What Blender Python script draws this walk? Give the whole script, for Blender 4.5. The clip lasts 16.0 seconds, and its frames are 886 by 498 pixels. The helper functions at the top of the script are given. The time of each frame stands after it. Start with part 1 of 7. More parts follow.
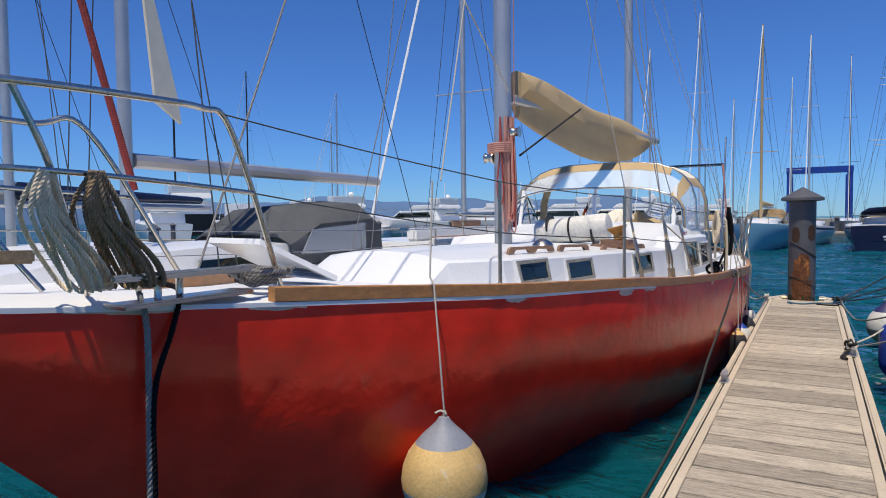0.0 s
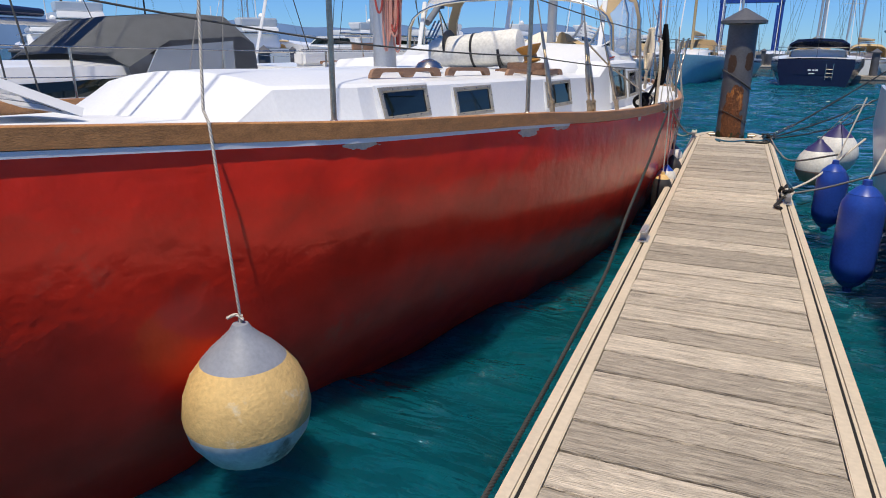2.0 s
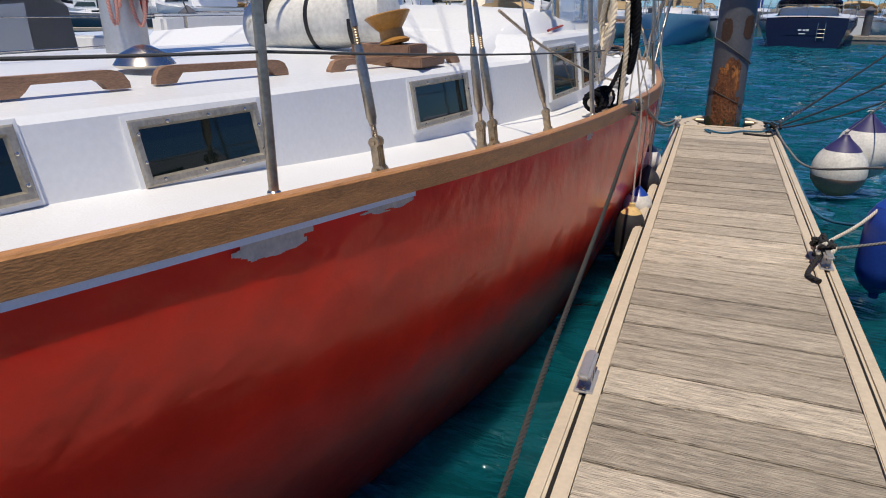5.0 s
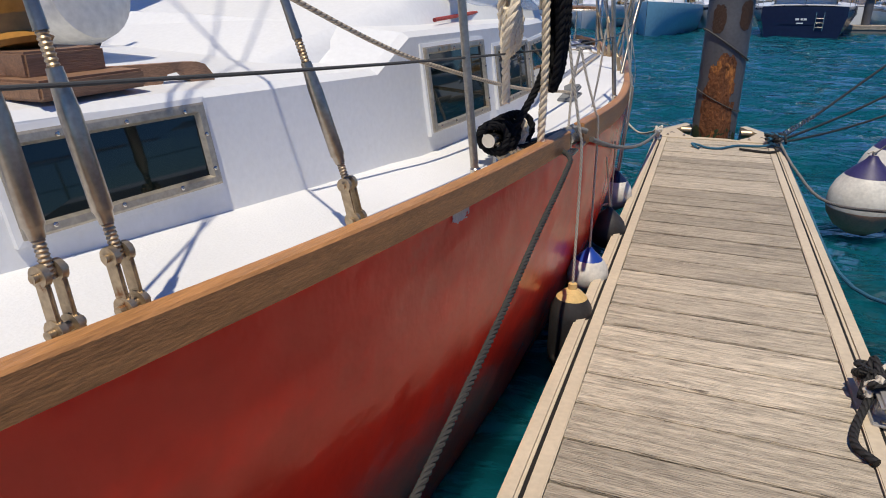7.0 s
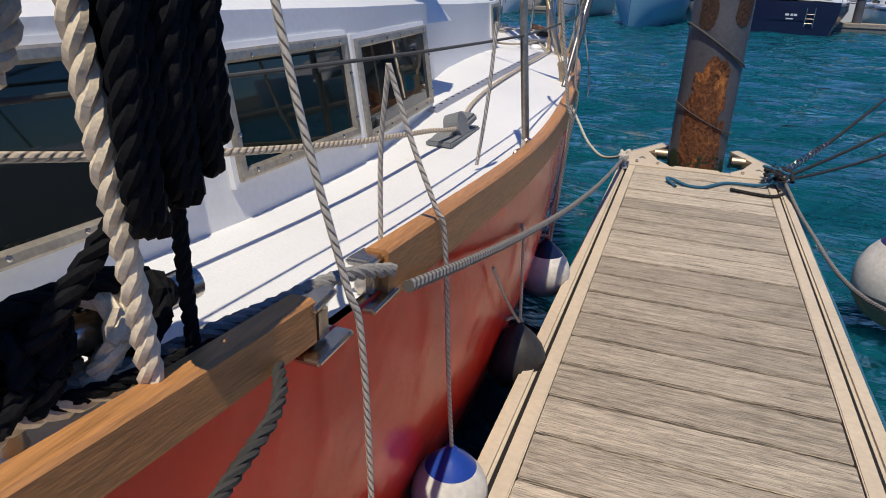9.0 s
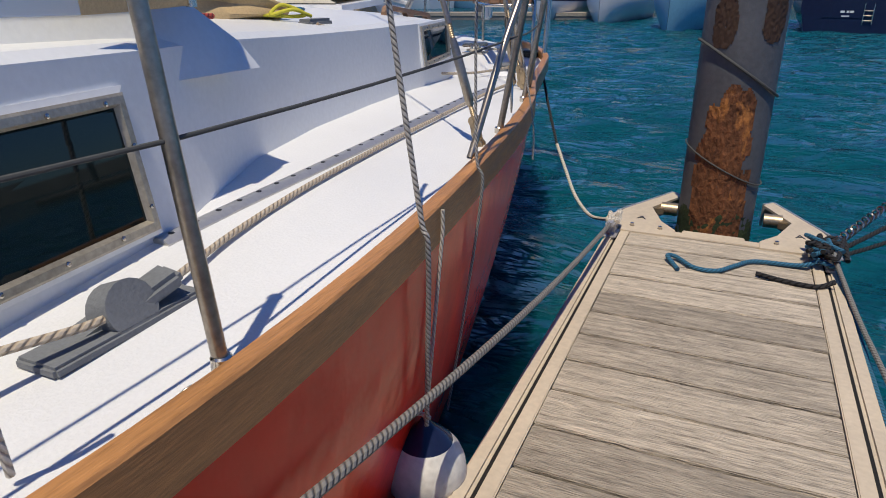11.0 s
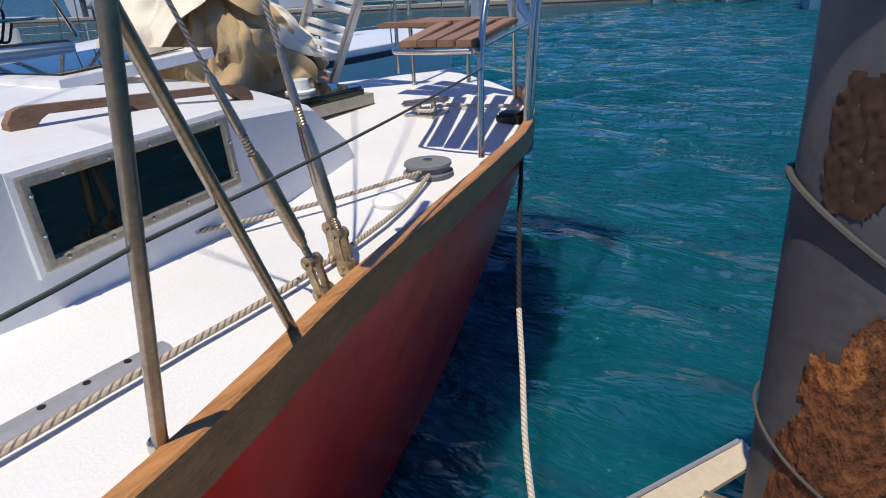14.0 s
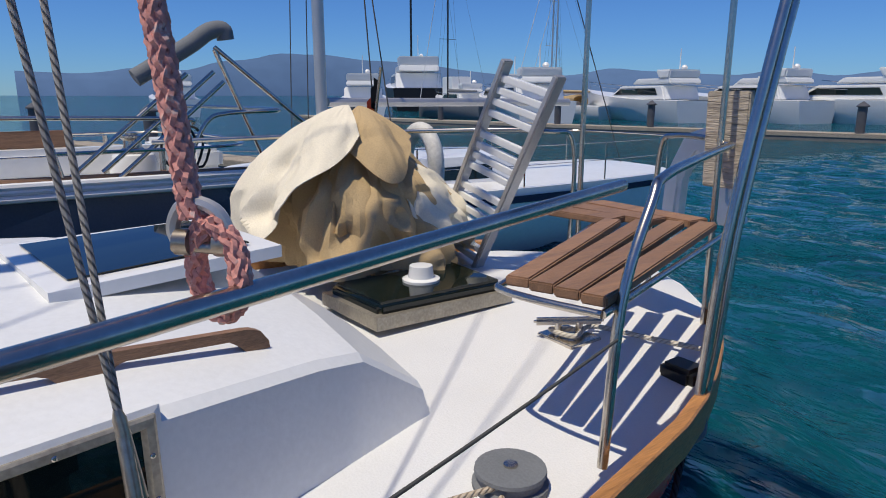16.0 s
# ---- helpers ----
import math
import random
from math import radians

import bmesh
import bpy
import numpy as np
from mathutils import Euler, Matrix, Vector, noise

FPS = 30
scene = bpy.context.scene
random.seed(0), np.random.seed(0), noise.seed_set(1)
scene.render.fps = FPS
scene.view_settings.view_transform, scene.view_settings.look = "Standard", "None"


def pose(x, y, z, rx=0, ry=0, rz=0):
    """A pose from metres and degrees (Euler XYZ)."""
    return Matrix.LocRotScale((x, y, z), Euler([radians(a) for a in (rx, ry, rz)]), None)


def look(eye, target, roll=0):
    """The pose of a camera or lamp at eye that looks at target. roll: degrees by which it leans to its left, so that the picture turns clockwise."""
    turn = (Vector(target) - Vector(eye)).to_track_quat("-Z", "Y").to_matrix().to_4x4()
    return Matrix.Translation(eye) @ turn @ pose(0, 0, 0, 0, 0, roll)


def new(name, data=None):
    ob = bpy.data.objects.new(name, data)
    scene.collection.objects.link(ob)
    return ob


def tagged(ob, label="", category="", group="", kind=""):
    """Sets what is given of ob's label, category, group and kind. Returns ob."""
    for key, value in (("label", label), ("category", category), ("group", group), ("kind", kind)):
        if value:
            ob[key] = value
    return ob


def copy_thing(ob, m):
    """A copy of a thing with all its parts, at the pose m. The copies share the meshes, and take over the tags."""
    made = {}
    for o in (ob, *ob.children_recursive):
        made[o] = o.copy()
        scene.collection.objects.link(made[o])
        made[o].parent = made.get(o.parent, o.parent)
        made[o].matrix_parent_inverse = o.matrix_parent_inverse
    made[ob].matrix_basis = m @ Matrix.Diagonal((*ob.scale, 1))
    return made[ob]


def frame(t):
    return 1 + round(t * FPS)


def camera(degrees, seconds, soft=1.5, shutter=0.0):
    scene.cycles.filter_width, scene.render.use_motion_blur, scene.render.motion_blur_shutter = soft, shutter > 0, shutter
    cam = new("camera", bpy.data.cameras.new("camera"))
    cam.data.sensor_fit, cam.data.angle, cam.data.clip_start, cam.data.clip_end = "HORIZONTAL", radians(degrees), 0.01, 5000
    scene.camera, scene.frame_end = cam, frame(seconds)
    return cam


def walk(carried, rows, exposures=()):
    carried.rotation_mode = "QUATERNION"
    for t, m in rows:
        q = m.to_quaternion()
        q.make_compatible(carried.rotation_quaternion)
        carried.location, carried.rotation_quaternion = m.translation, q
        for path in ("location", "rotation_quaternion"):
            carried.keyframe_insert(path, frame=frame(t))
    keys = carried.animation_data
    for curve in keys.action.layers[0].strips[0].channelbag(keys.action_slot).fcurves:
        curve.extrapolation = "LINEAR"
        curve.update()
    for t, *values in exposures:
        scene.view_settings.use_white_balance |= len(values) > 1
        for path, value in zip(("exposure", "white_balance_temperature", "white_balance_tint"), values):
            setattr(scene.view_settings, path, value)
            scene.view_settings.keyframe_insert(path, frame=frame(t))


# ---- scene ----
cam = camera(68.1, 16.0, soft=1.0)
PATH = [
    (0, (0.163, -2.858, 1.589), (-0.821, -1.119, 1.499), -0.6),
    (0.5, (0.02, -2.628, 1.505), (-0.965, -0.912, 1.21), -1.2),
    (1, (-0.023, -2.254, 1.477), (-0.967, -0.551, 1.02), -1.5),
    (1.5, (0.003, -1.83, 1.492), (-0.864, -0.11, 0.955), -0.9),
    (2, (-0.044, -1.359, 1.466), (-0.802, 0.396, 0.88), 0.2),
    (2.5, (-0.038, -0.879, 1.466), (-0.766, 0.885, 0.869), 0.1),
    (3, (-0.002, -0.326, 1.512), (-0.716, 1.444, 0.913), 0.2),
    (3.2, (0.008, -0.132, 1.518), (-0.714, 1.629, 0.904), 0.6),
    (5.3, (-0.251, 1.691, 1.523), (-0.945, 3.432, 0.825), 0.0),
    (5.5, (-0.23, 1.88, 1.514), (-0.929, 3.619, 0.816), -0.1),
    (6, (-0.19, 2.349, 1.477), (-0.885, 4.088, 0.776), 0.0),
    (6.5, (-0.232, 2.836, 1.489), (-0.919, 4.572, 0.77), 0.4),
    (7, (-0.194, 3.338, 1.459), (-0.872, 5.076, 0.739), -0.1),
    (7.5, (-0.148, 3.794, 1.5), (-0.809, 5.523, 0.743), 1.8),
    (8, (-0.194, 4.357, 1.488), (-0.823, 6.086, 0.705), 2.9),
    (8.5, (-0.182, 4.902, 1.443), (-0.811, 6.647, 0.695), 1.0),
    (9, (-0.206, 5.367, 1.392), (-0.823, 7.11, 0.628), 2.1),
    (9.5, (-0.227, 5.781, 1.413), (-0.844, 7.51, 0.621), 2.8),
    (9.7, (-0.21, 5.949, 1.406), (-0.829, 7.681, 0.62), 2.6),
    (11.8, (0.047, 7.646, 1.486), (-0.769, 9.322, 0.76), -1.7),
    (12, (0.03, 7.855, 1.508), (-0.787, 9.528, 0.781), -1.9),
    (12.5, (0.022, 8.415, 1.503), (-0.839, 10.064, 0.768), -1.7),
    (13, (-0.017, 8.862, 1.504), (-0.979, 10.459, 0.779), -2.2),
    (13.5, (-0.103, 9.307, 1.507), (-1.078, 10.888, 0.764), -2.4),
    (14, (-0.1, 9.8, 1.587), (-1.159, 11.31, 0.813), -3.3),
    (14.5, (-0.279, 10.219, 1.656), (-1.478, 11.621, 0.884), -1.2),
    (15, (-0.412, 10.527, 1.693), (-1.762, 11.837, 1.014), -0.1),
    (15.5, (-0.459, 10.788, 1.783), (-1.946, 11.984, 1.183), 0.0),
    (16, (-0.474, 10.866, 1.854), (-2.051, 12.007, 1.396), -0.0),
]
walk(cam, [(t, look(eye, target, roll)) for t, eye, target, roll in PATH], [(0.0, 0.03, 6750, 10), (1.0, 0.13, 6750, 10), (3.2, 0.12, 6850, 10), (5.3, -0.04, 6850, 10), (9.5, -0.05, 6850, 10), (12.0, -0.22, 6750, 10), (13.3, -0.08, 6750, 10), (14.0, 0.05, 6750, 10), (15.0, -0.10, 6750, 10), (16.0, -0.22, 6750, 10)])

# world, sun, exposure
world = bpy.data.worlds.new("sky")
scene.world = world
world.use_nodes = True
wn = world.node_tree
sky = wn.nodes.new("ShaderNodeTexSky")
sky.sky_type = "NISHITA"
sky.sun_disc = False
SUN_DIR = Vector((0.04, -0.36, 1.0)).normalized()
sky.sun_elevation = math.asin(SUN_DIR.z)
sky.sun_rotation = math.atan2(SUN_DIR.x, SUN_DIR.y)
sky.altitude, sky.air_density, sky.dust_density, sky.ozone_density = 300, 1.0, 0.0, 3.0
deep = wn.nodes.new("ShaderNodeMix")
deep.data_type, deep.blend_type = "RGBA", "MULTIPLY"
deep.inputs["Factor"].default_value = 1.0
deep.inputs["B"].default_value = (0.34, 0.65, 1.20, 1)
wn.links.new(sky.outputs[0], deep.inputs["A"])
wn.links.new(deep.outputs["Result"], wn.nodes["Background"].inputs[0])
wn.nodes["Background"].inputs[1].default_value = 0.097
sun = new("sun", bpy.data.lights.new("sun", "SUN"))
sun.data.energy, sun.data.angle, sun.data.color = 4.1, radians(0.55), (1.0, 0.93, 0.80)
sun.matrix_world = look(SUN_DIR * 50, (0, 0, 0))

WATER = -0.5
CX = -2.9


# materials
def mat(name, color, rough=0.5, metal=0.0, vary=0.12, scale=6.0, fine=60.0, bump=0.0, tint=None, spots=0.0, stretch=(1, 1, 1), coat=0.0, ior=1.45, per_object=0.0, spot_scale=3.0, spec=0.5):
    """A paint, wood, cloth or metal: base colour with broad and fine variation, optional stains of a second colour, and relief."""
    m = bpy.data.materials.new(name)
    m.use_nodes = True
    t = m.node_tree
    n, lk = t.nodes, t.links
    b = n["Principled BSDF"]
    b.inputs["Roughness"].default_value, b.inputs["Metallic"].default_value, b.inputs["IOR"].default_value = rough, metal, ior
    b.inputs["Coat Weight"].default_value, b.inputs["Coat Roughness"].default_value = coat, 0.06
    b.inputs["Specular IOR Level"].default_value = spec
    tc = n.new("ShaderNodeTexCoord")
    mp = n.new("ShaderNodeMapping")
    mp.inputs["Scale"].default_value = stretch
    lk.new(tc.outputs["Object"], mp.inputs["Vector"])
    big, small = n.new("ShaderNodeTexNoise"), n.new("ShaderNodeTexNoise")
    big.inputs["Scale"].default_value, big.inputs["Detail"].default_value = scale, 5
    small.inputs["Scale"].default_value, small.inputs["Detail"].default_value = fine, 4
    lk.new(mp.outputs[0], big.inputs["Vector"]), lk.new(mp.outputs[0], small.inputs["Vector"])
    add = n.new("ShaderNodeMath")
    add.operation = "ADD"
    lk.new(big.outputs["Fac"], add.inputs[0]), lk.new(small.outputs["Fac"], add.inputs[1])
    val = n.new("ShaderNodeMapRange")
    val.inputs["From Min"].default_value, val.inputs["From Max"].default_value = 0.65, 1.35
    val.inputs["To Min"].default_value, val.inputs["To Max"].default_value = 1 - vary, 1 + vary
    lk.new(add.outputs[0], val.inputs["Value"])
    hsv = n.new("ShaderNodeHueSaturation")
    hsv.inputs["Color"].default_value = (*color, 1)
    if per_object:
        oi = n.new("ShaderNodeObjectInfo")
        po = n.new("ShaderNodeMapRange")
        po.inputs["To Min"].default_value, po.inputs["To Max"].default_value = 1 - per_object, 1 + per_object
        lk.new(oi.outputs["Random"], po.inputs["Value"])
        mu = n.new("ShaderNodeMath")
        mu.operation = "MULTIPLY"
        lk.new(val.outputs[0], mu.inputs[0]), lk.new(po.outputs[0], mu.inputs[1])
        lk.new(mu.outputs[0], hsv.inputs["Value"])
        off = n.new("ShaderNodeVectorMath")
        off.operation = "ADD"
        sc = n.new("ShaderNodeMath")
        sc.operation = "MULTIPLY"
        sc.inputs[1].default_value = 37.0
        lk.new(oi.outputs["Random"], sc.inputs[0])
        lk.new(tc.outputs["Object"], off.inputs[0]), lk.new(sc.outputs[0], off.inputs[1])
        lk.new(off.outputs[0], mp.inputs["Vector"])
    else:
        lk.new(val.outputs[0], hsv.inputs["Value"])
    out = hsv.outputs[0]
    if tint:
        st = n.new("ShaderNodeTexNoise")
        st.inputs["Scale"].default_value, st.inputs["Detail"].default_value, st.inputs["Roughness"].default_value = spot_scale, 8, 0.65
        lk.new(mp.outputs[0], st.inputs["Vector"])
        cut = n.new("ShaderNodeMapRange")
        cut.inputs["From Min"].default_value, cut.inputs["From Max"].default_value = 0.72 - 0.3 * spots, 0.80 - 0.3 * spots
        lk.new(st.outputs["Fac"], cut.inputs["Value"])
        mx = n.new("ShaderNodeMix")
        mx.data_type = "RGBA"
        lk.new(cut.outputs[0], mx.inputs["Factor"]), lk.new(out, mx.inputs["A"])
        mx.inputs["B"].default_value = (*tint, 1)
        out = mx.outputs["Result"]
    lk.new(out, b.inputs["Base Color"])
    rr = n.new("ShaderNodeMapRange")
    rr.inputs["To Min"].default_value, rr.inputs["To Max"].default_value = max(0.02, rough * 0.75), min(1, rough * 1.25)
    lk.new(big.outputs["Fac"], rr.inputs["Value"]), lk.new(rr.outputs[0], b.inputs["Roughness"])
    if bump:
        bp = n.new("ShaderNodeBump")
        bp.inputs["Strength"].default_value, bp.inputs["Distance"].default_value = 1.0, bump
        lk.new(add.outputs[0], bp.inputs["Height"]), lk.new(bp.outputs[0], b.inputs["Normal"])
    return m


def rope_mat(name, color, dark, twist=45.0, amount=0.5):
    """Laid rope: helical strands by a wave over the length and the turn of the tube's UV."""
    m = bpy.data.materials.new(name)
    m.use_nodes = True
    t = m.node_tree
    n, lk = t.nodes, t.links
    b = n["Principled BSDF"]
    b.inputs["Roughness"].default_value = 0.8
    uv = n.new("ShaderNodeUVMap")
    sep = n.new("ShaderNodeSeparateXYZ")
    lk.new(uv.outputs[0], sep.inputs[0])
    a = n.new("ShaderNodeMath")
    a.operation = "MULTIPLY_ADD"
    a.inputs[1].default_value = 3.0
    c = n.new("ShaderNodeMath")
    c.operation = "MULTIPLY"
    c.inputs[1].default_value = twist
    lk.new(sep.outputs[1], c.inputs[0]), lk.new(sep.outputs[0], a.inputs[0]), lk.new(c.outputs[0], a.inputs[2])
    fr = n.new("ShaderNodeMath")
    fr.operation = "PINGPONG"
    fr.inputs[1].default_value = 0.5
    lk.new(a.outputs[0], fr.inputs[0])
    up = n.new("ShaderNodeMapRange")
    up.inputs["From Max"].default_value = 0.3
    lk.new(fr.outputs[0], up.inputs["Value"])
    no = n.new("ShaderNodeTexNoise")
    no.inputs["Scale"].default_value = 90.0
    mul = n.new("ShaderNodeMath")
    mul.operation = "MULTIPLY"
    lk.new(up.outputs[0], mul.inputs[0])
    rng = n.new("ShaderNodeMapRange")
    rng.inputs["To Min"].default_value, rng.inputs["To Max"].default_value = 0.6, 1.2
    lk.new(no.outputs["Fac"], rng.inputs["Value"]), lk.new(rng.outputs[0], mul.inputs[1])
    mx = n.new("ShaderNodeMix")
    mx.data_type = "RGBA"
    mx.inputs["A"].default_value, mx.inputs["B"].default_value = (*dark, 1), (*color, 1)
    lk.new(mul.outputs[0], mx.inputs["Factor"]), lk.new(mx.outputs["Result"], b.inputs["Base Color"])
    bp = n.new("ShaderNodeBump")
    bp.inputs["Distance"].default_value = 0.006 * amount
    lk.new(up.outputs[0], bp.inputs["Height"]), lk.new(bp.outputs[0], b.inputs["Normal"])
    return m


def water_mat():
    m = bpy.data.materials.new("sea_water")
    m.use_nodes = True
    t = m.node_tree
    n, lk = t.nodes, t.links
    b = n["Principled BSDF"]
    b.inputs["Roughness"].default_value, b.inputs["IOR"].default_value = 0.05, 1.33
    b.inputs["Subsurface Weight"].default_value, b.inputs["Subsurface Scale"].default_value = 1.0, 0.5
    b.inputs["Subsurface Radius"].default_value = (0.25, 0.9, 0.9)
    b.subsurface_method = "BURLEY"
    tc = n.new("ShaderNodeTexCoord")
    mp = n.new("ShaderNodeMapping")
    mp.inputs["Rotation"].default_value = (0, 0, radians(25))
    mp.inputs["Scale"].default_value = (1.0, 2.2, 1)
    lk.new(tc.outputs["Object"], mp.inputs["Vector"])
    heights = []
    for s, d, w in ((0.5, 2, 0.50), (1.3, 4, 0.85), (3.6, 3, 0.20)):
        no = n.new("ShaderNodeTexNoise")
        no.inputs["Scale"].default_value, no.inputs["Detail"].default_value, no.inputs["Distortion"].default_value = s, d, 0.4
        lk.new(mp.outputs[0], no.inputs["Vector"])
        mu = n.new("ShaderNodeMath")
        mu.operation = "MULTIPLY"
        mu.inputs[1].default_value = w
        lk.new(no.outputs["Fac"], mu.inputs[0])
        heights.append(mu)
    a1, a2 = n.new("ShaderNodeMath"), n.new("ShaderNodeMath")
    lk.new(heights[0].outputs[0], a1.inputs[0]), lk.new(heights[1].outputs[0], a1.inputs[1])
    lk.new(a1.outputs[0], a2.inputs[0]), lk.new(heights[2].outputs[0], a2.inputs[1])
    bp = n.new("ShaderNodeBump")
    bp.inputs["Distance"].default_value = 1.0
    lk.new(a2.outputs[0], bp.inputs["Height"]), lk.new(bp.outputs[0], b.inputs["Normal"])
    cn = n.new("ShaderNodeTexNoise")
    cn.inputs["Scale"].default_value = 0.15
    lk.new(tc.outputs["Object"], cn.inputs["Vector"])
    mx = n.new("ShaderNodeMix")
    mx.data_type = "RGBA"
    mx.inputs["A"].default_value, mx.inputs["B"].default_value = (0.001, 0.056, 0.062, 1), (0.002, 0.100, 0.150, 1)
    lk.new(cn.outputs["Fac"], mx.inputs["Factor"]), lk.new(mx.outputs["Result"], b.inputs["Base Color"])
    return m


def glass_mat(name, color, rough=0.03):
    m = bpy.data.materials.new(name)
    m.use_nodes = True
    b = m.node_tree.nodes["Principled BSDF"]
    b.inputs["Base Color"].default_value = (*color, 1)
    b.inputs["Roughness"].default_value = rough
    return m


def clear_mat(name):
    m = bpy.data.materials.new(name)
    m.use_nodes = True
    b = m.node_tree.nodes["Principled BSDF"]
    b.inputs["Base Color"].default_value = (0.8, 0.85, 0.88, 1)
    b.inputs["Roughness"].default_value = 0.08
    b.inputs["Alpha"].default_value = 0.35
    return m


M_RED = mat("red_hull_paint", (0.84, 0.034, 0.014), 0.22, vary=0.2, scale=1.4, fine=4.5, bump=0.012, tint=(0.74, 0.075, 0.04), spots=0.3, spot_scale=1.3)
M_WHITE = mat("white_deck_paint", (0.74, 0.74, 0.73), 0.5, vary=0.05, scale=2, fine=140, bump=0.0015, tint=(0.62, 0.58, 0.50), spots=0.12, spot_scale=4)
M_CABIN = mat("white_cabin_paint", (0.73, 0.74, 0.74), 0.35, vary=0.05, scale=1.5, fine=50, bump=0.001, tint=(0.6, 0.58, 0.53), spots=0.08, spot_scale=5)
M_GEL = mat("white_gelcoat", (0.80, 0.80, 0.78), 0.22, vary=0.05, scale=0.6, fine=12)
M_VARNISH = mat("varnished_rail_wood", (0.43, 0.20, 0.07), 0.38, vary=0.35, scale=4, fine=26, bump=0.0015, stretch=(9, 0.7, 9), tint=(0.10, 0.055, 0.03), spots=0.22, spot_scale=2.0)
M_TEAK = mat("weathered_teak", (0.27, 0.15, 0.085), 0.55, vary=0.35, scale=5, fine=40, bump=0.0015, stretch=(8, 0.6, 8), per_object=0.15)
M_PLANK = mat("weathered_dock_plank", (0.45, 0.385, 0.30), 0.85, vary=0.52, scale=1.3, fine=6, bump=0.010, stretch=(3.2, 32, 32), tint=(0.13, 0.105, 0.078), spots=0.36, spot_scale=1.1, per_object=0.26)
M_EDGE = mat("beige_dock_edge", (0.56, 0.47, 0.35), 0.6, vary=0.12, scale=3, fine=40, bump=0.001, tint=(0.30, 0.25, 0.19), spots=0.15)
M_FLOAT = mat("grey_dock_float", (0.18, 0.17, 0.155), 0.8, vary=0.3, scale=3, fine=20, tint=(0.05, 0.06, 0.04), spots=0.4)
# near-black colour standing in for the shade inside the dock-edge groove
M_GAP = mat("groove_shade_black", (0.012, 0.011, 0.01), 0.8)
M_PILE = mat("black_pile_paint", (0.095, 0.096, 0.102), 0.5, vary=0.2, scale=3, fine=30, bump=0.002)
M_RUST = mat("flaking_rust", (0.15, 0.055, 0.020), 0.9, vary=0.55, scale=9, fine=45, bump=0.02, tint=(0.42, 0.16, 0.04), spots=0.42, spot_scale=7, stretch=(1, 1, 0.5))
M_BROWN = mat("brown_bare_patch", (0.055, 0.028, 0.016), 0.8, vary=0.2, scale=8)
M_STEEL = mat("stainless_steel", (0.58, 0.53, 0.46), 0.24, metal=1.0, vary=0.15, scale=8, fine=90, tint=(0.28, 0.18, 0.10), spots=0.16, spot_scale=9)
M_RIG = mat("weathered_rigging_steel", (0.36, 0.31, 0.25), 0.32, metal=0.9, vary=0.25, scale=12, fine=90, tint=(0.20, 0.12, 0.07), spots=0.25, spot_scale=14)
M_BRONZE = mat("worn_bronze", (0.44, 0.34, 0.22), 0.42, metal=0.75, vary=0.3, scale=20, fine=90, bump=0.001, tint=(0.22, 0.10, 0.04), spots=0.35, spot_scale=18)
M_ALU = mat("grey_mast_alloy", (0.52, 0.51, 0.50), 0.38, metal=0.6, vary=0.1, scale=3)
M_FRAME = mat("anodised_window_frame", (0.40, 0.36, 0.29), 0.45, metal=0.6, vary=0.25, scale=10, fine=80, tint=(0.36, 0.25, 0.12), spots=0.35, spot_scale=6)
M_GLASS = glass_mat("dark_tinted_glass", (0.006, 0.011, 0.009))
M_CLEAR = clear_mat("clear_vinyl")
M_TAN = mat("tan_canvas", (0.50, 0.36, 0.19), 0.85, vary=0.12, scale=4, fine=120, bump=0.003)
M_CREAM = mat("cream_sailcloth", (0.78, 0.71, 0.56), 0.8, vary=0.10, scale=4, fine=120, bump=0.002)
M_GREYC = mat("grey_canvas", (0.17, 0.18, 0.19), 0.85, vary=0.15, scale=5, fine=120, bump=0.002)
M_BLACK = mat("black_plastic", (0.012, 0.012, 0.013), 0.45)
M_NAVY = mat("navy_gelcoat", (0.012, 0.018, 0.05), 0.15)
M_BLUEB = mat("light_blue_boat_paint", (0.20, 0.42, 0.52), 0.35, vary=0.12)
M_BLUEF = mat("blue_fender_vinyl", (0.016, 0.055, 0.30), 0.3, vary=0.2, scale=4)
M_FWHITE = mat("scuffed_white_fender", (0.66, 0.64, 0.58), 0.5, vary=0.2, scale=7, fine=40, tint=(0.25, 0.22, 0.18), spots=0.25)
M_FORANGE = mat("faded_yellow_fender", (0.62, 0.42, 0.17), 0.7, vary=0.18, scale=6, fine=55, bump=0.003, tint=(0.66, 0.55, 0.36), spots=0.4, spot_scale=5)
M_FGREY = mat("grey_fender_neck", (0.23, 0.25, 0.29), 0.55, vary=0.15)
M_FBLACK = mat("dirty_black_fender", (0.030, 0.028, 0.027), 0.55, vary=0.3, scale=8, tint=(0.18, 0.16, 0.13), spots=0.25)
M_FNAVY = mat("faded_navy_fender_top", (0.035, 0.03, 0.11), 0.5, vary=0.25, scale=8, tint=(0.10, 0.09, 0.16), spots=0.3)
M_FSALMON = mat("faded_salmon_fender", (0.62, 0.33, 0.22), 0.6, vary=0.2, scale=6, tint=(0.66, 0.58, 0.48), spots=0.35)
M_REDV = mat("red_vent_inside", (0.45, 0.06, 0.02), 0.4)
M_YELLOWV = mat("yellow_brown_vent", (0.36, 0.17, 0.035), 0.4, vary=0.25)
M_SEAM = mat("rubber_seam", (0.07, 0.07, 0.065), 0.8)
R_WHITE = rope_mat("white_rope", (0.66, 0.61, 0.52), (0.40, 0.35, 0.28))
R_BLACK = rope_mat("black_rope", (0.022, 0.021, 0.022), (0.004, 0.004, 0.004), 30, 1.0)
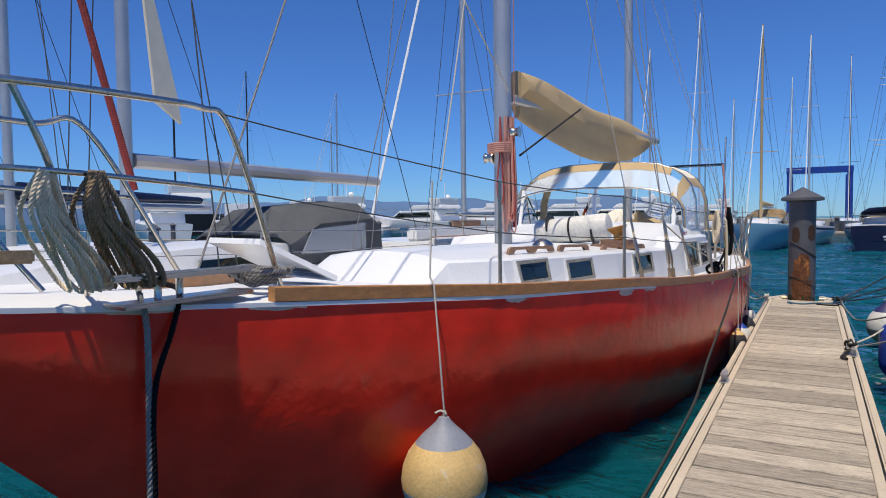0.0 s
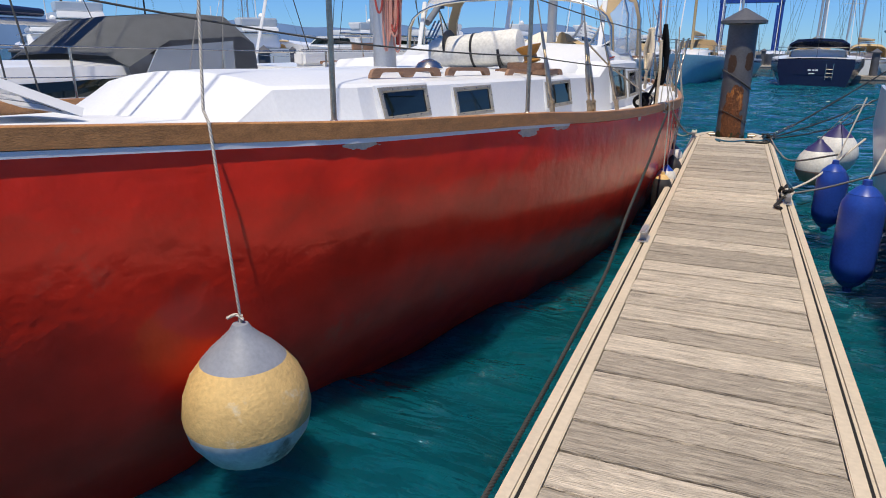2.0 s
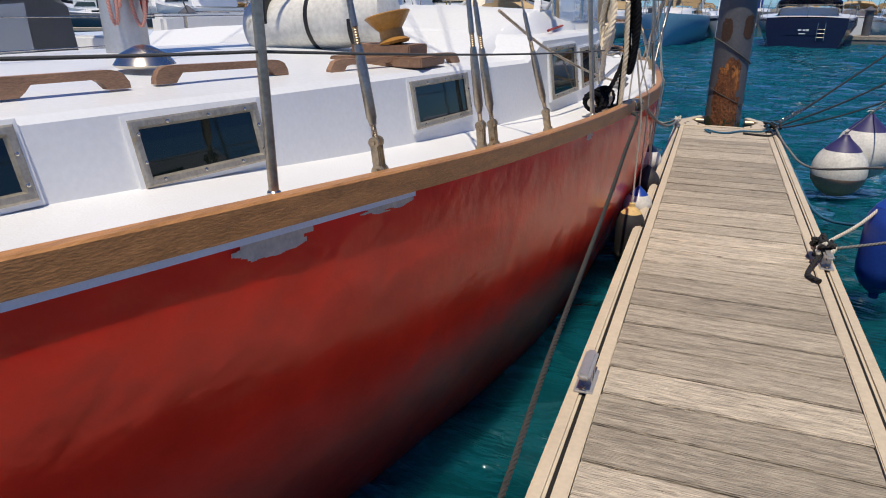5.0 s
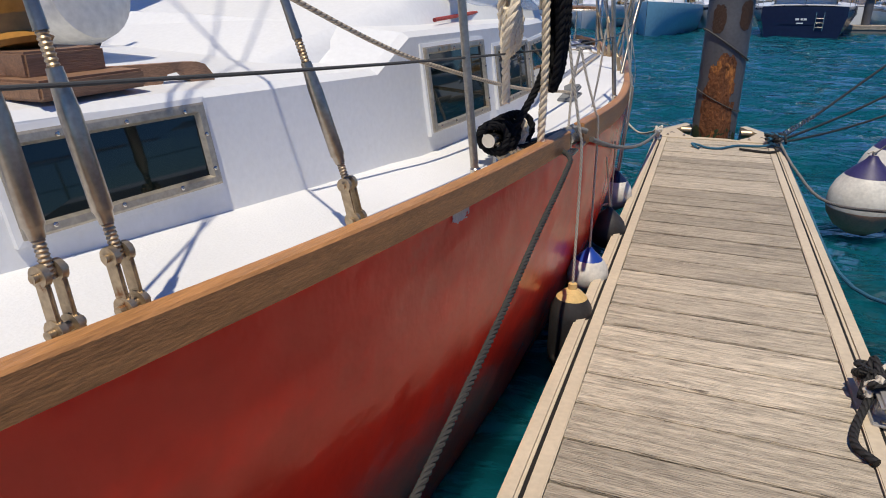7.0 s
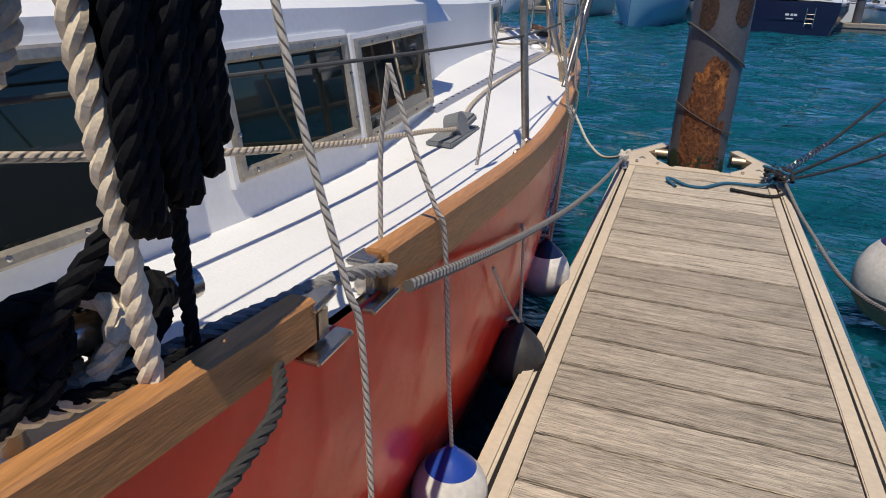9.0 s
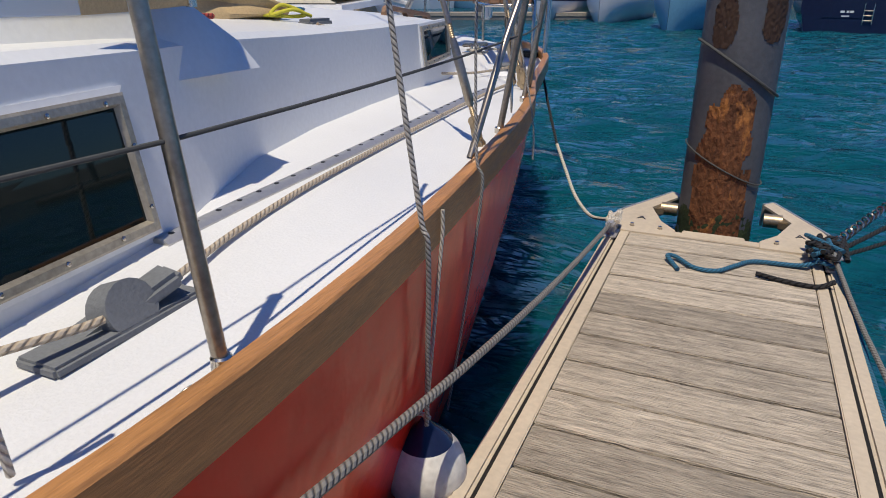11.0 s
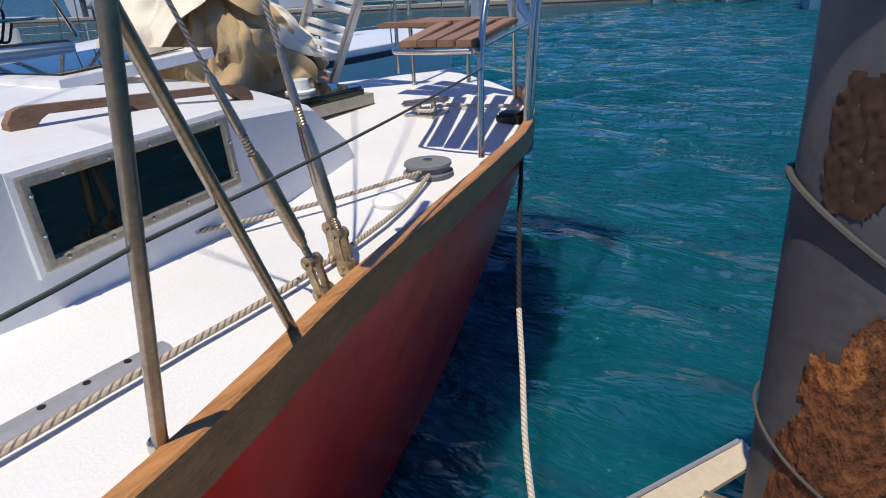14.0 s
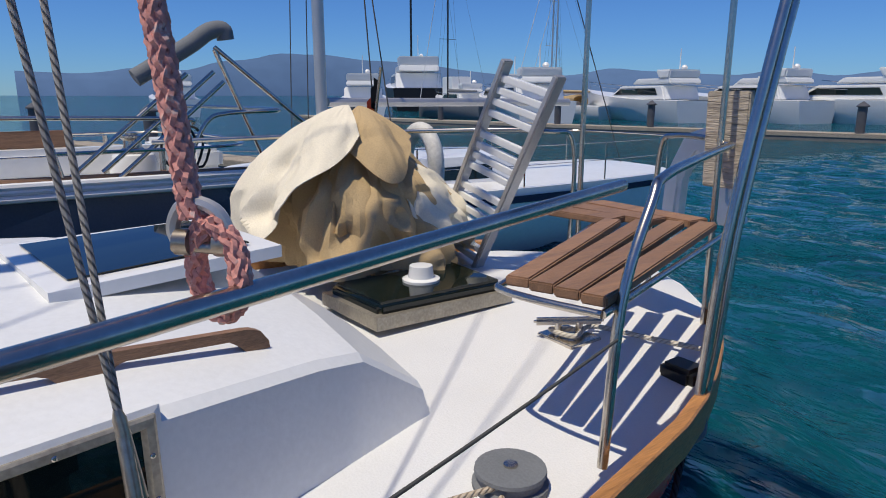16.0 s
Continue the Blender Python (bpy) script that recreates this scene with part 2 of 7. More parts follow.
R_GREY = rope_mat("grey_rope", (0.26, 0.25, 0.23), (0.08, 0.07, 0.06))
R_BLUE = rope_mat("blue_rope", (0.03, 0.16, 0.27), (0.008, 0.05, 0.09))
R_PINK = rope_mat("faded_red_rope", (0.62, 0.22, 0.16), (0.55, 0.40, 0.33), 60)
R_RED = rope_mat("red_rope", (0.50, 0.07, 0.05), (0.18, 0.02, 0.02))
R_WIRE = rope_mat("steel_wire_rope", (0.40, 0.38, 0.35), (0.10, 0.09, 0.08), 60, 0.4)
R_BROWN = rope_mat("brown_white_rope", (0.56, 0.47, 0.35), (0.30, 0.23, 0.16))


# mesh helpers
def part(name, bm, material, parent=None, label="", smooth=True, sharp=38):
    me = bpy.data.meshes.new(name)
    bm.normal_update()
    bm.to_mesh(me)
    bm.free()
    me.materials.append(material)
    if smooth:
        me.polygons.foreach_set("use_smooth", [True] * len(me.polygons))
        me.set_sharp_from_angle(angle=radians(sharp))
    ob = new(name, me)
    if parent is not None:
        ob.parent = parent
    if label:
        ob["label"] = label
    return ob


def thing(name, label, category, group="", kind="", at=(0, 0, 0)):
    e = new(name)
    e.empty_display_size = 0.1
    e.location = at
    return tagged(e, label, category, group, kind)


def box(bm, x0, y0, z0, x1, y1, z1, bevel=0.0):
    r = bmesh.ops.create_cube(bm, size=1.0, matrix=Matrix.Translation(((x0 + x1) / 2, (y0 + y1) / 2, (z0 + z1) / 2)) @ Matrix.Diagonal((abs(x1 - x0), abs(y1 - y0), abs(z1 - z0), 1)))
    if bevel:
        vs = set(r["verts"])
        es = [e for e in bm.edges if e.verts[0] in vs and e.verts[1] in vs]
        bmesh.ops.bevel(bm, geom=es, offset=bevel, segments=2, affect="EDGES", clamp_overlap=True)
    return bm


def obox(bm, a, b, w, h, bevel=0.0, up=(0, 0, 1)):
    """A beam of width w and height h from a to b."""
    a, b = Vector(a), Vector(b)
    d = (b - a)
    y = d.normalized()
    x = y.cross(Vector(up)).normalized()
    z = x.cross(y)
    m = Matrix((x, y, z)).transposed().to_4x4()
    m.translation = (a + b) / 2
    r = bmesh.ops.create_cube(bm, size=1.0, matrix=m @ Matrix.Diagonal((w, d.length, h, 1)))
    if bevel:
        vs = set(r["verts"])
        bmesh.ops.bevel(bm, geom=[e for e in bm.edges if e.verts[0] in vs and e.verts[1] in vs], offset=bevel, segments=2, affect="EDGES", clamp_overlap=True)
    return bm


def spline(pts, steps=6):
    """A smooth line through the points (Catmull-Rom)."""
    P = [Vector(p) for p in pts]
    if len(P) < 3:
        return P
    Q = [P[0] * 2 - P[1], *P, P[-1] * 2 - P[-2]]
    out = []
    for i in range(1, len(Q) - 2):
        a, b, c, d = Q[i - 1:i + 3]
        for k in range(steps):
            u = k / steps
            out.append(0.5 * ((2 * b) + (c - a) * u + (2 * a - 5 * b + 4 * c - d) * u * u + (3 * b - a - 3 * c + d) * u ** 3))
    return out + [P[-1]]


def tube(bm, pts, r, sides=10, taper=None):
    """A round tube along the points, with UV (turn, metres). r may be a list."""
    P = [Vector(p) for p in pts]
    uv = bm.loops.layers.uv.verify()
    radii = r if isinstance(r, (list, tuple)) else [r] * len(P)
    t0 = (P[1] - P[0]).normalized()
    n = t0.orthogonal().normalized()
    rings, lengths, total = [], [], 0.0
    for i, p in enumerate(P):
        a = P[max(i - 1, 0)]
        c = P[min(i + 1, len(P) - 1)]
        t = (c - a).normalized()
        if i:
            total += (p - P[i - 1]).length
        n = (n - t * n.dot(t)).normalized()
        b = t.cross(n)
        rings.append([bm.verts.new(p + (n * math.cos(k * 2 * math.pi / sides) + b * math.sin(k * 2 * math.pi / sides)) * radii[i]) for k in range(sides)])
        lengths.append(total)
    for i in range(len(P) - 1):
        for k in range(sides):
            k2 = (k + 1) % sides
            f = bm.faces.new((rings[i][k], rings[i][k2], rings[i + 1][k2], rings[i + 1][k]))
            for l, (u, v) in zip(f.loops, ((k, i), (k + 1, i), (k + 1, i + 1), (k, i + 1))):
                l[uv].uv = (u / sides, lengths[v])
    bm.faces.new(rings[0][::-1])
    bm.faces.new(rings[-1])
    return bm


def sag(a, b, drop, n=14):
    a, b = Vector(a), Vector(b)
    return [a.lerp(b, i / n) - Vector((0, 0, 4 * drop * (i / n) * (1 - i / n))) for i in range(n + 1)]


def lathe(bm, profile, at=(0, 0, 0), sides=24, turn=None):
    """A body of revolution about z: profile of (radius, height) from below to above."""
    m = Matrix.Translation(at) @ (turn.to_4x4() if turn else Matrix.Identity(4))
    rings = []
    for r, z in profile:
        if r < 1e-4:
            rings.append([bm.verts.new(m @ Vector((0, 0, z)))])
        else:
            rings.append([bm.verts.new(m @ Vector((r * math.cos(k * 2 * math.pi / sides), r * math.sin(k * 2 * math.pi / sides), z))) for k in range(sides)])
    for a, b in zip(rings, rings[1:]):
        for k in range(sides):
            k2 = (k + 1) % sides
            q = [a[k % len(a)], a[k2 % len(a)], b[k2 % len(b)], b[k % len(b)]]
            q = list(dict.fromkeys(q))
            if len(q) > 2:
                bm.faces.new(q)
    for ring, flip in ((rings[0], True), (rings[-1], False)):
        if len(ring) > 2:
            bm.faces.new(ring[::-1] if flip else ring)
    return bm


def skin(bm, rows, closed=False):
    """Faces between rows of points, all of one length."""
    V = [[bm.verts.new(p) for p in row] for row in rows]
    for a, b in zip(V, V[1:]):
        m = len(a)
        for k in range(m if closed else m - 1):
            q = list(dict.fromkeys((a[k], a[(k + 1) % m], b[(k + 1) % m], b[k])))
            try:
                bm.faces.new(q)
            except ValueError:
                pass
    return V


def ngon(bm, pts, thick=(0, 0, 0)):
    """A plate: an outline and its depth."""
    a = [bm.verts.new(p) for p in pts]
    b = [bm.verts.new(Vector(p) + Vector(thick)) for p in pts]
    bm.faces.new(a)
    bm.faces.new(b[::-1])
    for k in range(len(a)):
        bm.faces.new((a[k], b[k], b[(k + 1) % len(a)], a[(k + 1) % len(a)]))
    bmesh.ops.recalc_face_normals(bm, faces=bm.faces[:])
    return bm


def curve_at(table, y):
    """Smooth value of a table of (y, value) at y."""
    ys = [r[0] for r in table]
    vs = [r[1] for r in table]
    i = max(0, min(len(ys) - 2, int(np.searchsorted(ys, y)) - 1))
    u = (y - ys[i]) / (ys[i + 1] - ys[i])
    u = max(0.0, min(1.0, u))

    def slope(k):
        lo, hi = max(k - 1, 0), min(k + 1, len(ys) - 1)
        return (vs[hi] - vs[lo]) / (ys[hi] - ys[lo])
    h = ys[i + 1] - ys[i]
    return ((1 + 2 * u) * (1 - u) ** 2) * vs[i] + (u * (1 - u) ** 2) * h * slope(i) + (u * u * (3 - 2 * u)) * vs[i + 1] + (u * u * (u - 1)) * h * slope(i + 1)


def rope(name, pts, r, material, label, category="rope", parent=None, steps=6, group="", smooth_line=True):
    bm = bmesh.new()
    tube(bm, spline(pts, steps) if smooth_line else pts, r, 8)
    ob = part(name, bm, material, parent, "" if parent is None else label)
    if parent is None:
        tagged(ob, label, category, group)
    return ob


def laid_rope(name, pts, r, material, label="", category="rope", parent=None, steps=6, strands=3):
    """A thick rope of twisted strands along a smooth line."""
    line = spline(pts, steps)
    path = [line[0]]
    for p in line[1:]:
        k = max(1, int((p - path[-1]).length / (0.7 * r)))
        a = path[-1]
        path += [a.lerp(p, (i + 1) / k) for i in range(k)]
    bm = bmesh.new()
    n = (path[1] - path[0]).normalized().orthogonal().normalized()
    frames, total = [], 0.0
    for i, p in enumerate(path):
        t = (path[min(i + 1, len(path) - 1)] - path[max(i - 1, 0)]).normalized()
        n = (n - t * n.dot(t)).normalized()
        if i:
            total += (p - path[i - 1]).length
        frames.append((p, n.copy(), t.cross(n), total))
    for s in range(strands):
        tube(bm, [p + (a * math.cos(d / (0.85 * r) + s * 2 * math.pi / strands) + b * math.sin(d / (0.85 * r) + s * 2 * math.pi / strands)) * 0.52 * r for p, a, b, d in frames], 0.50 * r, 6)
    ob = part(name, bm, material, parent, label if parent is not None else "")
    if parent is None:
        tagged(ob, label, category)
    return ob


def braided_rope(name, pts, r, material, label="", parent=None, steps=6, pairs=6):
    """A plaited rope: strands that wind both ways and cross over one another."""
    line = spline(pts, steps)
    path = [line[0]]
    for p in line[1:]:
        k = max(1, int((p - path[-1]).length / (0.45 * r)))
        a = path[-1]
        path += [a.lerp(p, (i + 1) / k) for i in range(k)]
    n = (path[1] - path[0]).normalized().orthogonal().normalized()
    frames, total = [], 0.0
    for i, p in enumerate(path):
        t = (path[min(i + 1, len(path) - 1)] - path[max(i - 1, 0)]).normalized()
        n = (n - t * n.dot(t)).normalized()
        if i:
            total += (p - path[i - 1]).length
        frames.append((p, n.copy(), t.cross(n), total))
    bm = bmesh.new()
    for way in (1, -1):
        for s in range(pairs):
            pts2 = []
            for p, a, b, d in frames:
                turn = way * d / (1.5 * r) + s * 2 * math.pi / pairs
                rr = r * (0.66 + 0.13 * way * math.cos(pairs * d / (1.5 * r)))
                pts2.append(p + (a * math.cos(turn) + b * math.sin(turn)) * rr)
            tube(bm, pts2, 0.34 * r, 5)
    tube(bm, [f[0] for f in frames], 0.55 * r, 8)
    return part(name, bm, material, parent, label)


L_BLACK = mat("black_fibre", (0.009, 0.009, 0.010), 0.9, spec=0.12, vary=0.4, scale=40, fine=200, bump=0.001)
L_CREAM = mat("cream_fibre", (0.74, 0.62, 0.44), 0.85, vary=0.18, scale=14, fine=200, bump=0.001, tint=(0.50, 0.39, 0.25), spots=0.2, spot_scale=9)
L_DARK = mat("dark_grey_fibre", (0.040, 0.038, 0.034), 0.85, vary=0.3, scale=20, fine=200, bump=0.001)
L_GREY = mat("grey_fibre", (0.24, 0.23, 0.21), 0.85, vary=0.25, scale=14, fine=200, bump=0.001)
L_PINK = mat("pink_fibre", (0.66, 0.30, 0.25), 0.85, vary=0.2, scale=60, fine=200, bump=0.001, tint=(0.66, 0.48, 0.42), spots=0.5, spot_scale=50)
L_BROWN = mat("brown_fibre", (0.30, 0.20, 0.11), 0.85, vary=0.3, scale=30, fine=200, bump=0.001, tint=(0.5, 0.42, 0.32), spots=0.35, spot_scale=30)
L_WIRE = mat("strand_wire", (0.30, 0.29, 0.27), 0.35, metal=0.8, vary=0.2, scale=60)


# sea: one sheet to the horizon, with wind ripples round the pontoon
def sea_sheet():
    rng = np.random.default_rng(5)
    near_x, near_y = np.arange(-14.0, 30.0, 0.15), np.arange(-8.0, 56.0, 0.15)
    xs = np.concatenate([[-2500.0, -600.0, -120.0, -30.0], near_x, [45.0, 140.0, 600.0, 2500.0]])
    ys = np.concatenate([[-1500.0, -300.0, -60.0, -20.0], near_y, [70.0, 160.0, 700.0, 4000.0]])
    gx, gy = np.meshgrid(xs, ys)
    z = np.zeros_like(gx)
    bend = 0.5 * np.sin(0.31 * gx + 0.17 * gy) + 0.4 * np.sin(0.12 * gx - 0.43 * gy)
    for i in range(22):
        length = 0.55 * 1.075 ** i
        way = radians(80) + rng.normal(0.0, 0.5)
        k = 2 * math.pi / length
        gust = 0.7 + 0.5 * np.sin(rng.uniform(0.3, 0.9) * gx + rng.uniform(0.3, 0.9) * gy + rng.uniform(0, 6.28))
        z += gust * (0.066 / k) * np.sin(k * (gx * math.cos(way) + gy * math.sin(way)) + bend + rng.uniform(0, 6.28))
    edge = np.minimum(np.minimum(gx + 14.0, 29.5 - gx), np.minimum(gy + 8.0, 55.5 - gy))
    z *= np.clip(edge / 4.0, 0.0, 1.0)
    w, h = len(xs), len(ys)
    first = (np.arange(h - 1)[:, None] * w + np.arange(w - 1)[None, :]).ravel()
    quads = np.stack([first, first + 1, first + 1 + w, first + w], 1)
    me = bpy.data.meshes.new("water")
    me.from_pydata(np.stack([gx, gy, WATER + z], -1).reshape(-1, 3).tolist(), [], quads.tolist())
    me.polygons.foreach_set("use_smooth", [True] * len(me.polygons))
    me.materials.append(water_mat())
    return new("water", me)


tagged(sea_sheet(), "rippled blue-green harbour water", "water", kind="structure")

# red sailboat: outline of the rail, its height, and the waterline
RAIL_X = [(-2.1, -2.9), (-1.75, -2.82), (-1.28, -2.66), (-0.3, -2.32), (0.6, -1.94), (1.22, -1.645), (2.0, -1.41), (2.83, -1.185), (4.0, -0.985), (5.3, -0.815), (6.5, -0.70), (7.8, -0.672), (9.4, -0.83), (10.28, -0.98), (10.95, -1.17), (12.2, -1.45), (12.72, -1.58), (13.33, -1.90), (13.8, -2.32), (14.1, -2.9)]
RAIL_Z = [(-2.1, 1.39), (-0.8, 1.28), (1.22, 1.15), (2.0, 1.112), (2.83, 1.072), (4.0, 0.992), (5.3, 0.932), (6.4, 0.908), (7.8, 0.87), (9.4, 0.885), (10.3, 0.895), (12.2, 0.875), (14.1, 0.95)]
STEM_Y = -0.45
WL_X = [(-2.1, -2.9), (-0.9, -2.9), (-0.45, -2.88), (-0.2, -2.68), (0.2, -2.50), (0.85, -2.25), (1.7, -2.05), (2.55, -1.82), (3.45, -1.47), (4.5, -1.20), (5.1, -1.07), (6.1, -0.98), (8.0, -0.93), (9.4, -1.10), (10.6, -1.42), (11.7, -1.72), (12.7, -2.08), (13.3, -2.38), (13.9, -2.86), (14.1, -2.9)]


def rail_x(y):
    return curve_at(RAIL_X, y)


def rail_z(y):
    return curve_at(RAIL_Z, y)


def deck_z(y):
    """Height of the deck's edge: behind the toe rail forward, nearly flush with its top aft."""
    u = max(0.0, min(1.0, (y - 6.6) / 1.8))
    aft = max(0.0, min(1.0, (y - 10.4) / 1.0))
    return rail_z(y) - 0.085 + 0.062 * u * u * (3 - 2 * u) * (1 - 0.8 * aft)


boat = thing("sailboat", "red-hulled steel ketch moored beside the finger dock", "sailboat")
STATIONS = [-2.1 + 16.2 * i / 72 for i in range(73)]


def fullness(y, f):
    """How far the side has come out from the waterline to the rail at height fraction f: upright above, tucked in below."""
    p = 2.5 - 0.5 * max(0.0, min(1.0, (y - 3.0) / 3.0)) - 0.9 * max(0.0, min(1.0, (y - 8.0) / 3.0))
    return 1 - (1 - f) ** p


def keel_z(y):
    """Lower edge of the topsides: the waterline, rising along the raked stem ahead of it."""
    return WATER + (rail_z(y) - 0.085 - WATER) * (max(0.0, STEM_Y - y) / (STEM_Y + 2.1)) ** 0.85


def hull_section(y):
    xr, xw, zr, z0 = rail_x(y), min(curve_at(WL_X, y), rail_x(y)), rail_z(y) - 0.085, keel_z(y)
    s = [(xw + (xr - xw) * fullness(y, f), y, z0 + (zr - z0) * f) for f in (1.0, 0.93, 0.85, 0.75, 0.64, 0.52, 0.4, 0.28, 0.16, 0.07, 0.0)]
    deep = max(0.0, min(1.0, (y - STEM_Y) / 1.2))
    for k, d in ((0.9, 0.25), (0.55, 0.7), (0.0, 1.0)):
        s.append((CX + (xw - CX) * k, y, z0 - d * deep))
    return s


bm = bmesh.new()
rows = []
for y in STATIONS:
    s = hull_section(y)
    rows.append(s + [(2 * CX - x, yy, z) for x, yy, z in s[-2::-1]])
skin(bm, rows)
bmesh.ops.remove_doubles(bm, verts=bm.verts[:], dist=0.002)
bmesh.ops.recalc_face_normals(bm, faces=bm.faces[:])
part("hull", bm, M_RED, boat, "glossy red hull with chipped paint")

# white sheer strip, deck, wooden toe rail
bm = bmesh.new()
for side in (1, -1):
    rows = []
    for y in [yy for yy in STATIONS if yy < 3.4]:
        x = CX + side * (rail_x(y) - CX)
        z = rail_z(y) - 0.1 + 0.012 * max(0, y) / 3.4
        rows.append([(x - side * 0.02, y, z - 0.008), (x + side * 0.012, y, z - 0.008), (x + side * 0.012, y, z + 0.016), (x - side * 0.05, y, z + 0.022)])
    skin(bm, rows)
bmesh.ops.recalc_face_normals(bm, faces=bm.faces[:])
part("sheer_strip", bm, M_WHITE, boat, "chipped white strip under the rail")
bm = bmesh.new()
skin(bm, [[(CX + (rail_x(y) - CX - 0.02) * f, y, deck_z(y) + 0.05 * (1 - f * f)) for f in (-1, -0.75, -0.5, -0.25, 0, 0.25, 0.5, 0.75, 1)] for y in STATIONS])
bmesh.ops.recalc_face_normals(bm, faces=bm.faces[:])
deck = part("deck", bm, M_WHITE, boat, "white non-slip deck")


def toe_rail(y0, y1, side=1, h=0.095, w=0.05):
    bm = bmesh.new()
    n = max(2, int((y1 - y0) / 0.2))
    rows = []
    for i in range(n + 1):
        y = y0 + (y1 - y0) * i / n
        x, z = CX + side * (rail_x(y) - CX), rail_z(y)
        o, q = side * 0.016, side * (0.016 - w)
        rows.append([(x + o, y, z - h + 0.012), (x + o, y, z - 0.006), (x + o - side * 0.006, y, z), (x + q + side * 0.006, y, z), (x + q, y, z - 0.006), (x + q, y, z - h + 0.012)])
    V = skin(bm, rows, closed=True)
    bm.faces.new(V[0][::-1])
    bm.faces.new(V[-1])
    bmesh.ops.recalc_face_normals(bm, faces=bm.faces[:])
    return part("toe_rail", bm, M_VARNISH, boat, "worn varnished wooden toe rail")


for a, b in ((-0.3, 6.18), (6.42, 13.55)):
    toe_rail(a, b, h=0.092 if a < 0 else 0.122)
toe_rail(-0.3, 13.55, side=-1)


# cabin trunk: footprint of the top and base edges towards the dock, (y, x top, z top, x base)
TRUNK = [(1.55, -2.30, 1.27, -2.22), (1.95, -2.02, 1.27, -1.95), (2.6, -1.865, 1.255, -1.815), (3.4, -1.695, 1.245, -1.64), (4.3, -1.532, 1.235, -1.475), (5.0, -1.415, 1.22, -1.36), (5.55, -1.325, 1.21, -1.275), (5.75, -1.285, 1.33, -1.22), (6.6, -1.22, 1.33, -1.15), (7.3, -1.215, 1.32, -1.14), (8.1, -1.31, 1.31, -1.24), (8.7, -1.52, 1.29, -1.48), (9.2, -1.62, 1.27, -1.575), (9.7, -1.665, 1.26, -1.62), (10.4, -1.70, 1.255, -1.655), (11.1, -1.83, 1.215, -1.80), (11.55, -1.99, 1.16, -1.945), (11.72, -2.06, 1.12, -2.0), (11.98, -2.14, 0.93, -2.06)]


def trunk_at(y):
    return [curve_at([(r[0], r[k]) for r in TRUNK], y) for k in (1, 2, 3)]


bm = bmesh.new()
rows = []
for y, xt, zt, xb in TRUNK:
    zb = deck_z(y) - 0.02
    half = [(xb, y, zb), (xb - (xb - xt) * 0.5, y, zb + (zt - zb) * 0.5), (xt + 0.012, y, zt - 0.02), (xt - 0.02, y, zt)]
    for f in (0.66, 0.33):
        half.append((CX + (xt - CX) * f, y, zt + 0.07 * (1 - f * f)))
    half.append((CX, y, zt + 0.07))
    rows.append(half + [(2 * CX - x, yy, z) for x, yy, z in half[-2::-1]])
front = [(CX + (x - CX) * 1.0, 1.15, deck_z(1.15) - 0.01) for x, yy, z in rows[0]]
rows = [front] + rows
end = [(x, 12.02, deck_z(12.0) - 0.02) for x, yy, z in rows[-1]]
skin(bm, rows + [end])
bmesh.ops.recalc_face_normals(bm, faces=bm.faces[:])
part("cabin_trunk", bm, M_CABIN, boat, "white painted cabin trunk", sharp=15)


bm = bmesh.new()
lathe(bm, [(0.006, -0.002), (0.006, 0.002), (0.003, 0.004)], sides=8)
BOLT = bpy.data.meshes.new("bolt")
bm.to_mesh(BOLT), bm.free()
BOLT.materials.append(M_STEEL)


def cabin_window(y0, y1, z0, z1, bolts=True):
    """A pane in a bolted metal frame, lying on the cabin's side."""
    def on(y, z):
        xt, zt, xb = trunk_at(y)
        zb = deck_z(y)
        f = (z - zb) / (zt - zb)
        return Vector((xb + (xt - xb) * f, y, z))
    nrm = (on(y1, z0) - on(y0, z0)).cross(on(y0, z1) - on(y0, z0)).normalized()
    if nrm.x < 0:
        nrm = -nrm
    w = 0.026

    def ring(inset, lift):
        d = inset
        return [on(y0 + d, z0 + d) + nrm * lift, on(y1 - d, z0 + d) + nrm * lift, on(y1 - d, z1 - d) + nrm * lift, on(y0 + d, z1 - d) + nrm * lift]
    bm = bmesh.new()
    skin(bm, [ring(-0.018, -0.03), ring(-0.018, 0.012), ring(-0.004, 0.014)], closed=True)
    bmesh.ops.recalc_face_normals(bm, faces=bm.faces[:])
    win = part("cabin_window", bm, M_CABIN, boat, "rectangular cabin window with dark glass", smooth=False)
    bm = bmesh.new()
    skin(bm, [ring(-0.004, 0.0), ring(-0.004, 0.022), ring(0.002, 0.026), ring(w - 0.008, 0.026), ring(w, 0.010)], closed=True)
    part("frame", bm, M_FRAME, win, "bolted metal window frame", smooth=False)
    bm = bmesh.new()
    g = [bm.verts.new(p) for p in ring(w - 0.004, 0.012)]
    f = bm.faces.new(g)
    r = bmesh.ops.extrude_face_region(bm, geom=[f])
    bmesh.ops.translate(bm, verts=[v for v in r["geom"] if isinstance(v, bmesh.types.BMVert)], vec=-nrm * 0.01)
    bmesh.ops.recalc_face_normals(bm, faces=bm.faces[:])
    part("pane", bm, M_GLASS, win, "dark tinted pane", smooth=False)
    if bolts:
        a = ring(w * 0.5, 0.027)
        q = nrm.to_track_quat("Z", "Y")
        for p0, p1 in zip(a, a[1:] + a[:1]):
            k = max(2, int((p1 - p0).length / 0.13))
            for i in range(k):
                o = new("bolt", BOLT)
                o.parent, o.location, o.rotation_mode, o.rotation_quaternion = win, p0.lerp(p1, (i + 0.3) / k), "QUATERNION", q
    return win


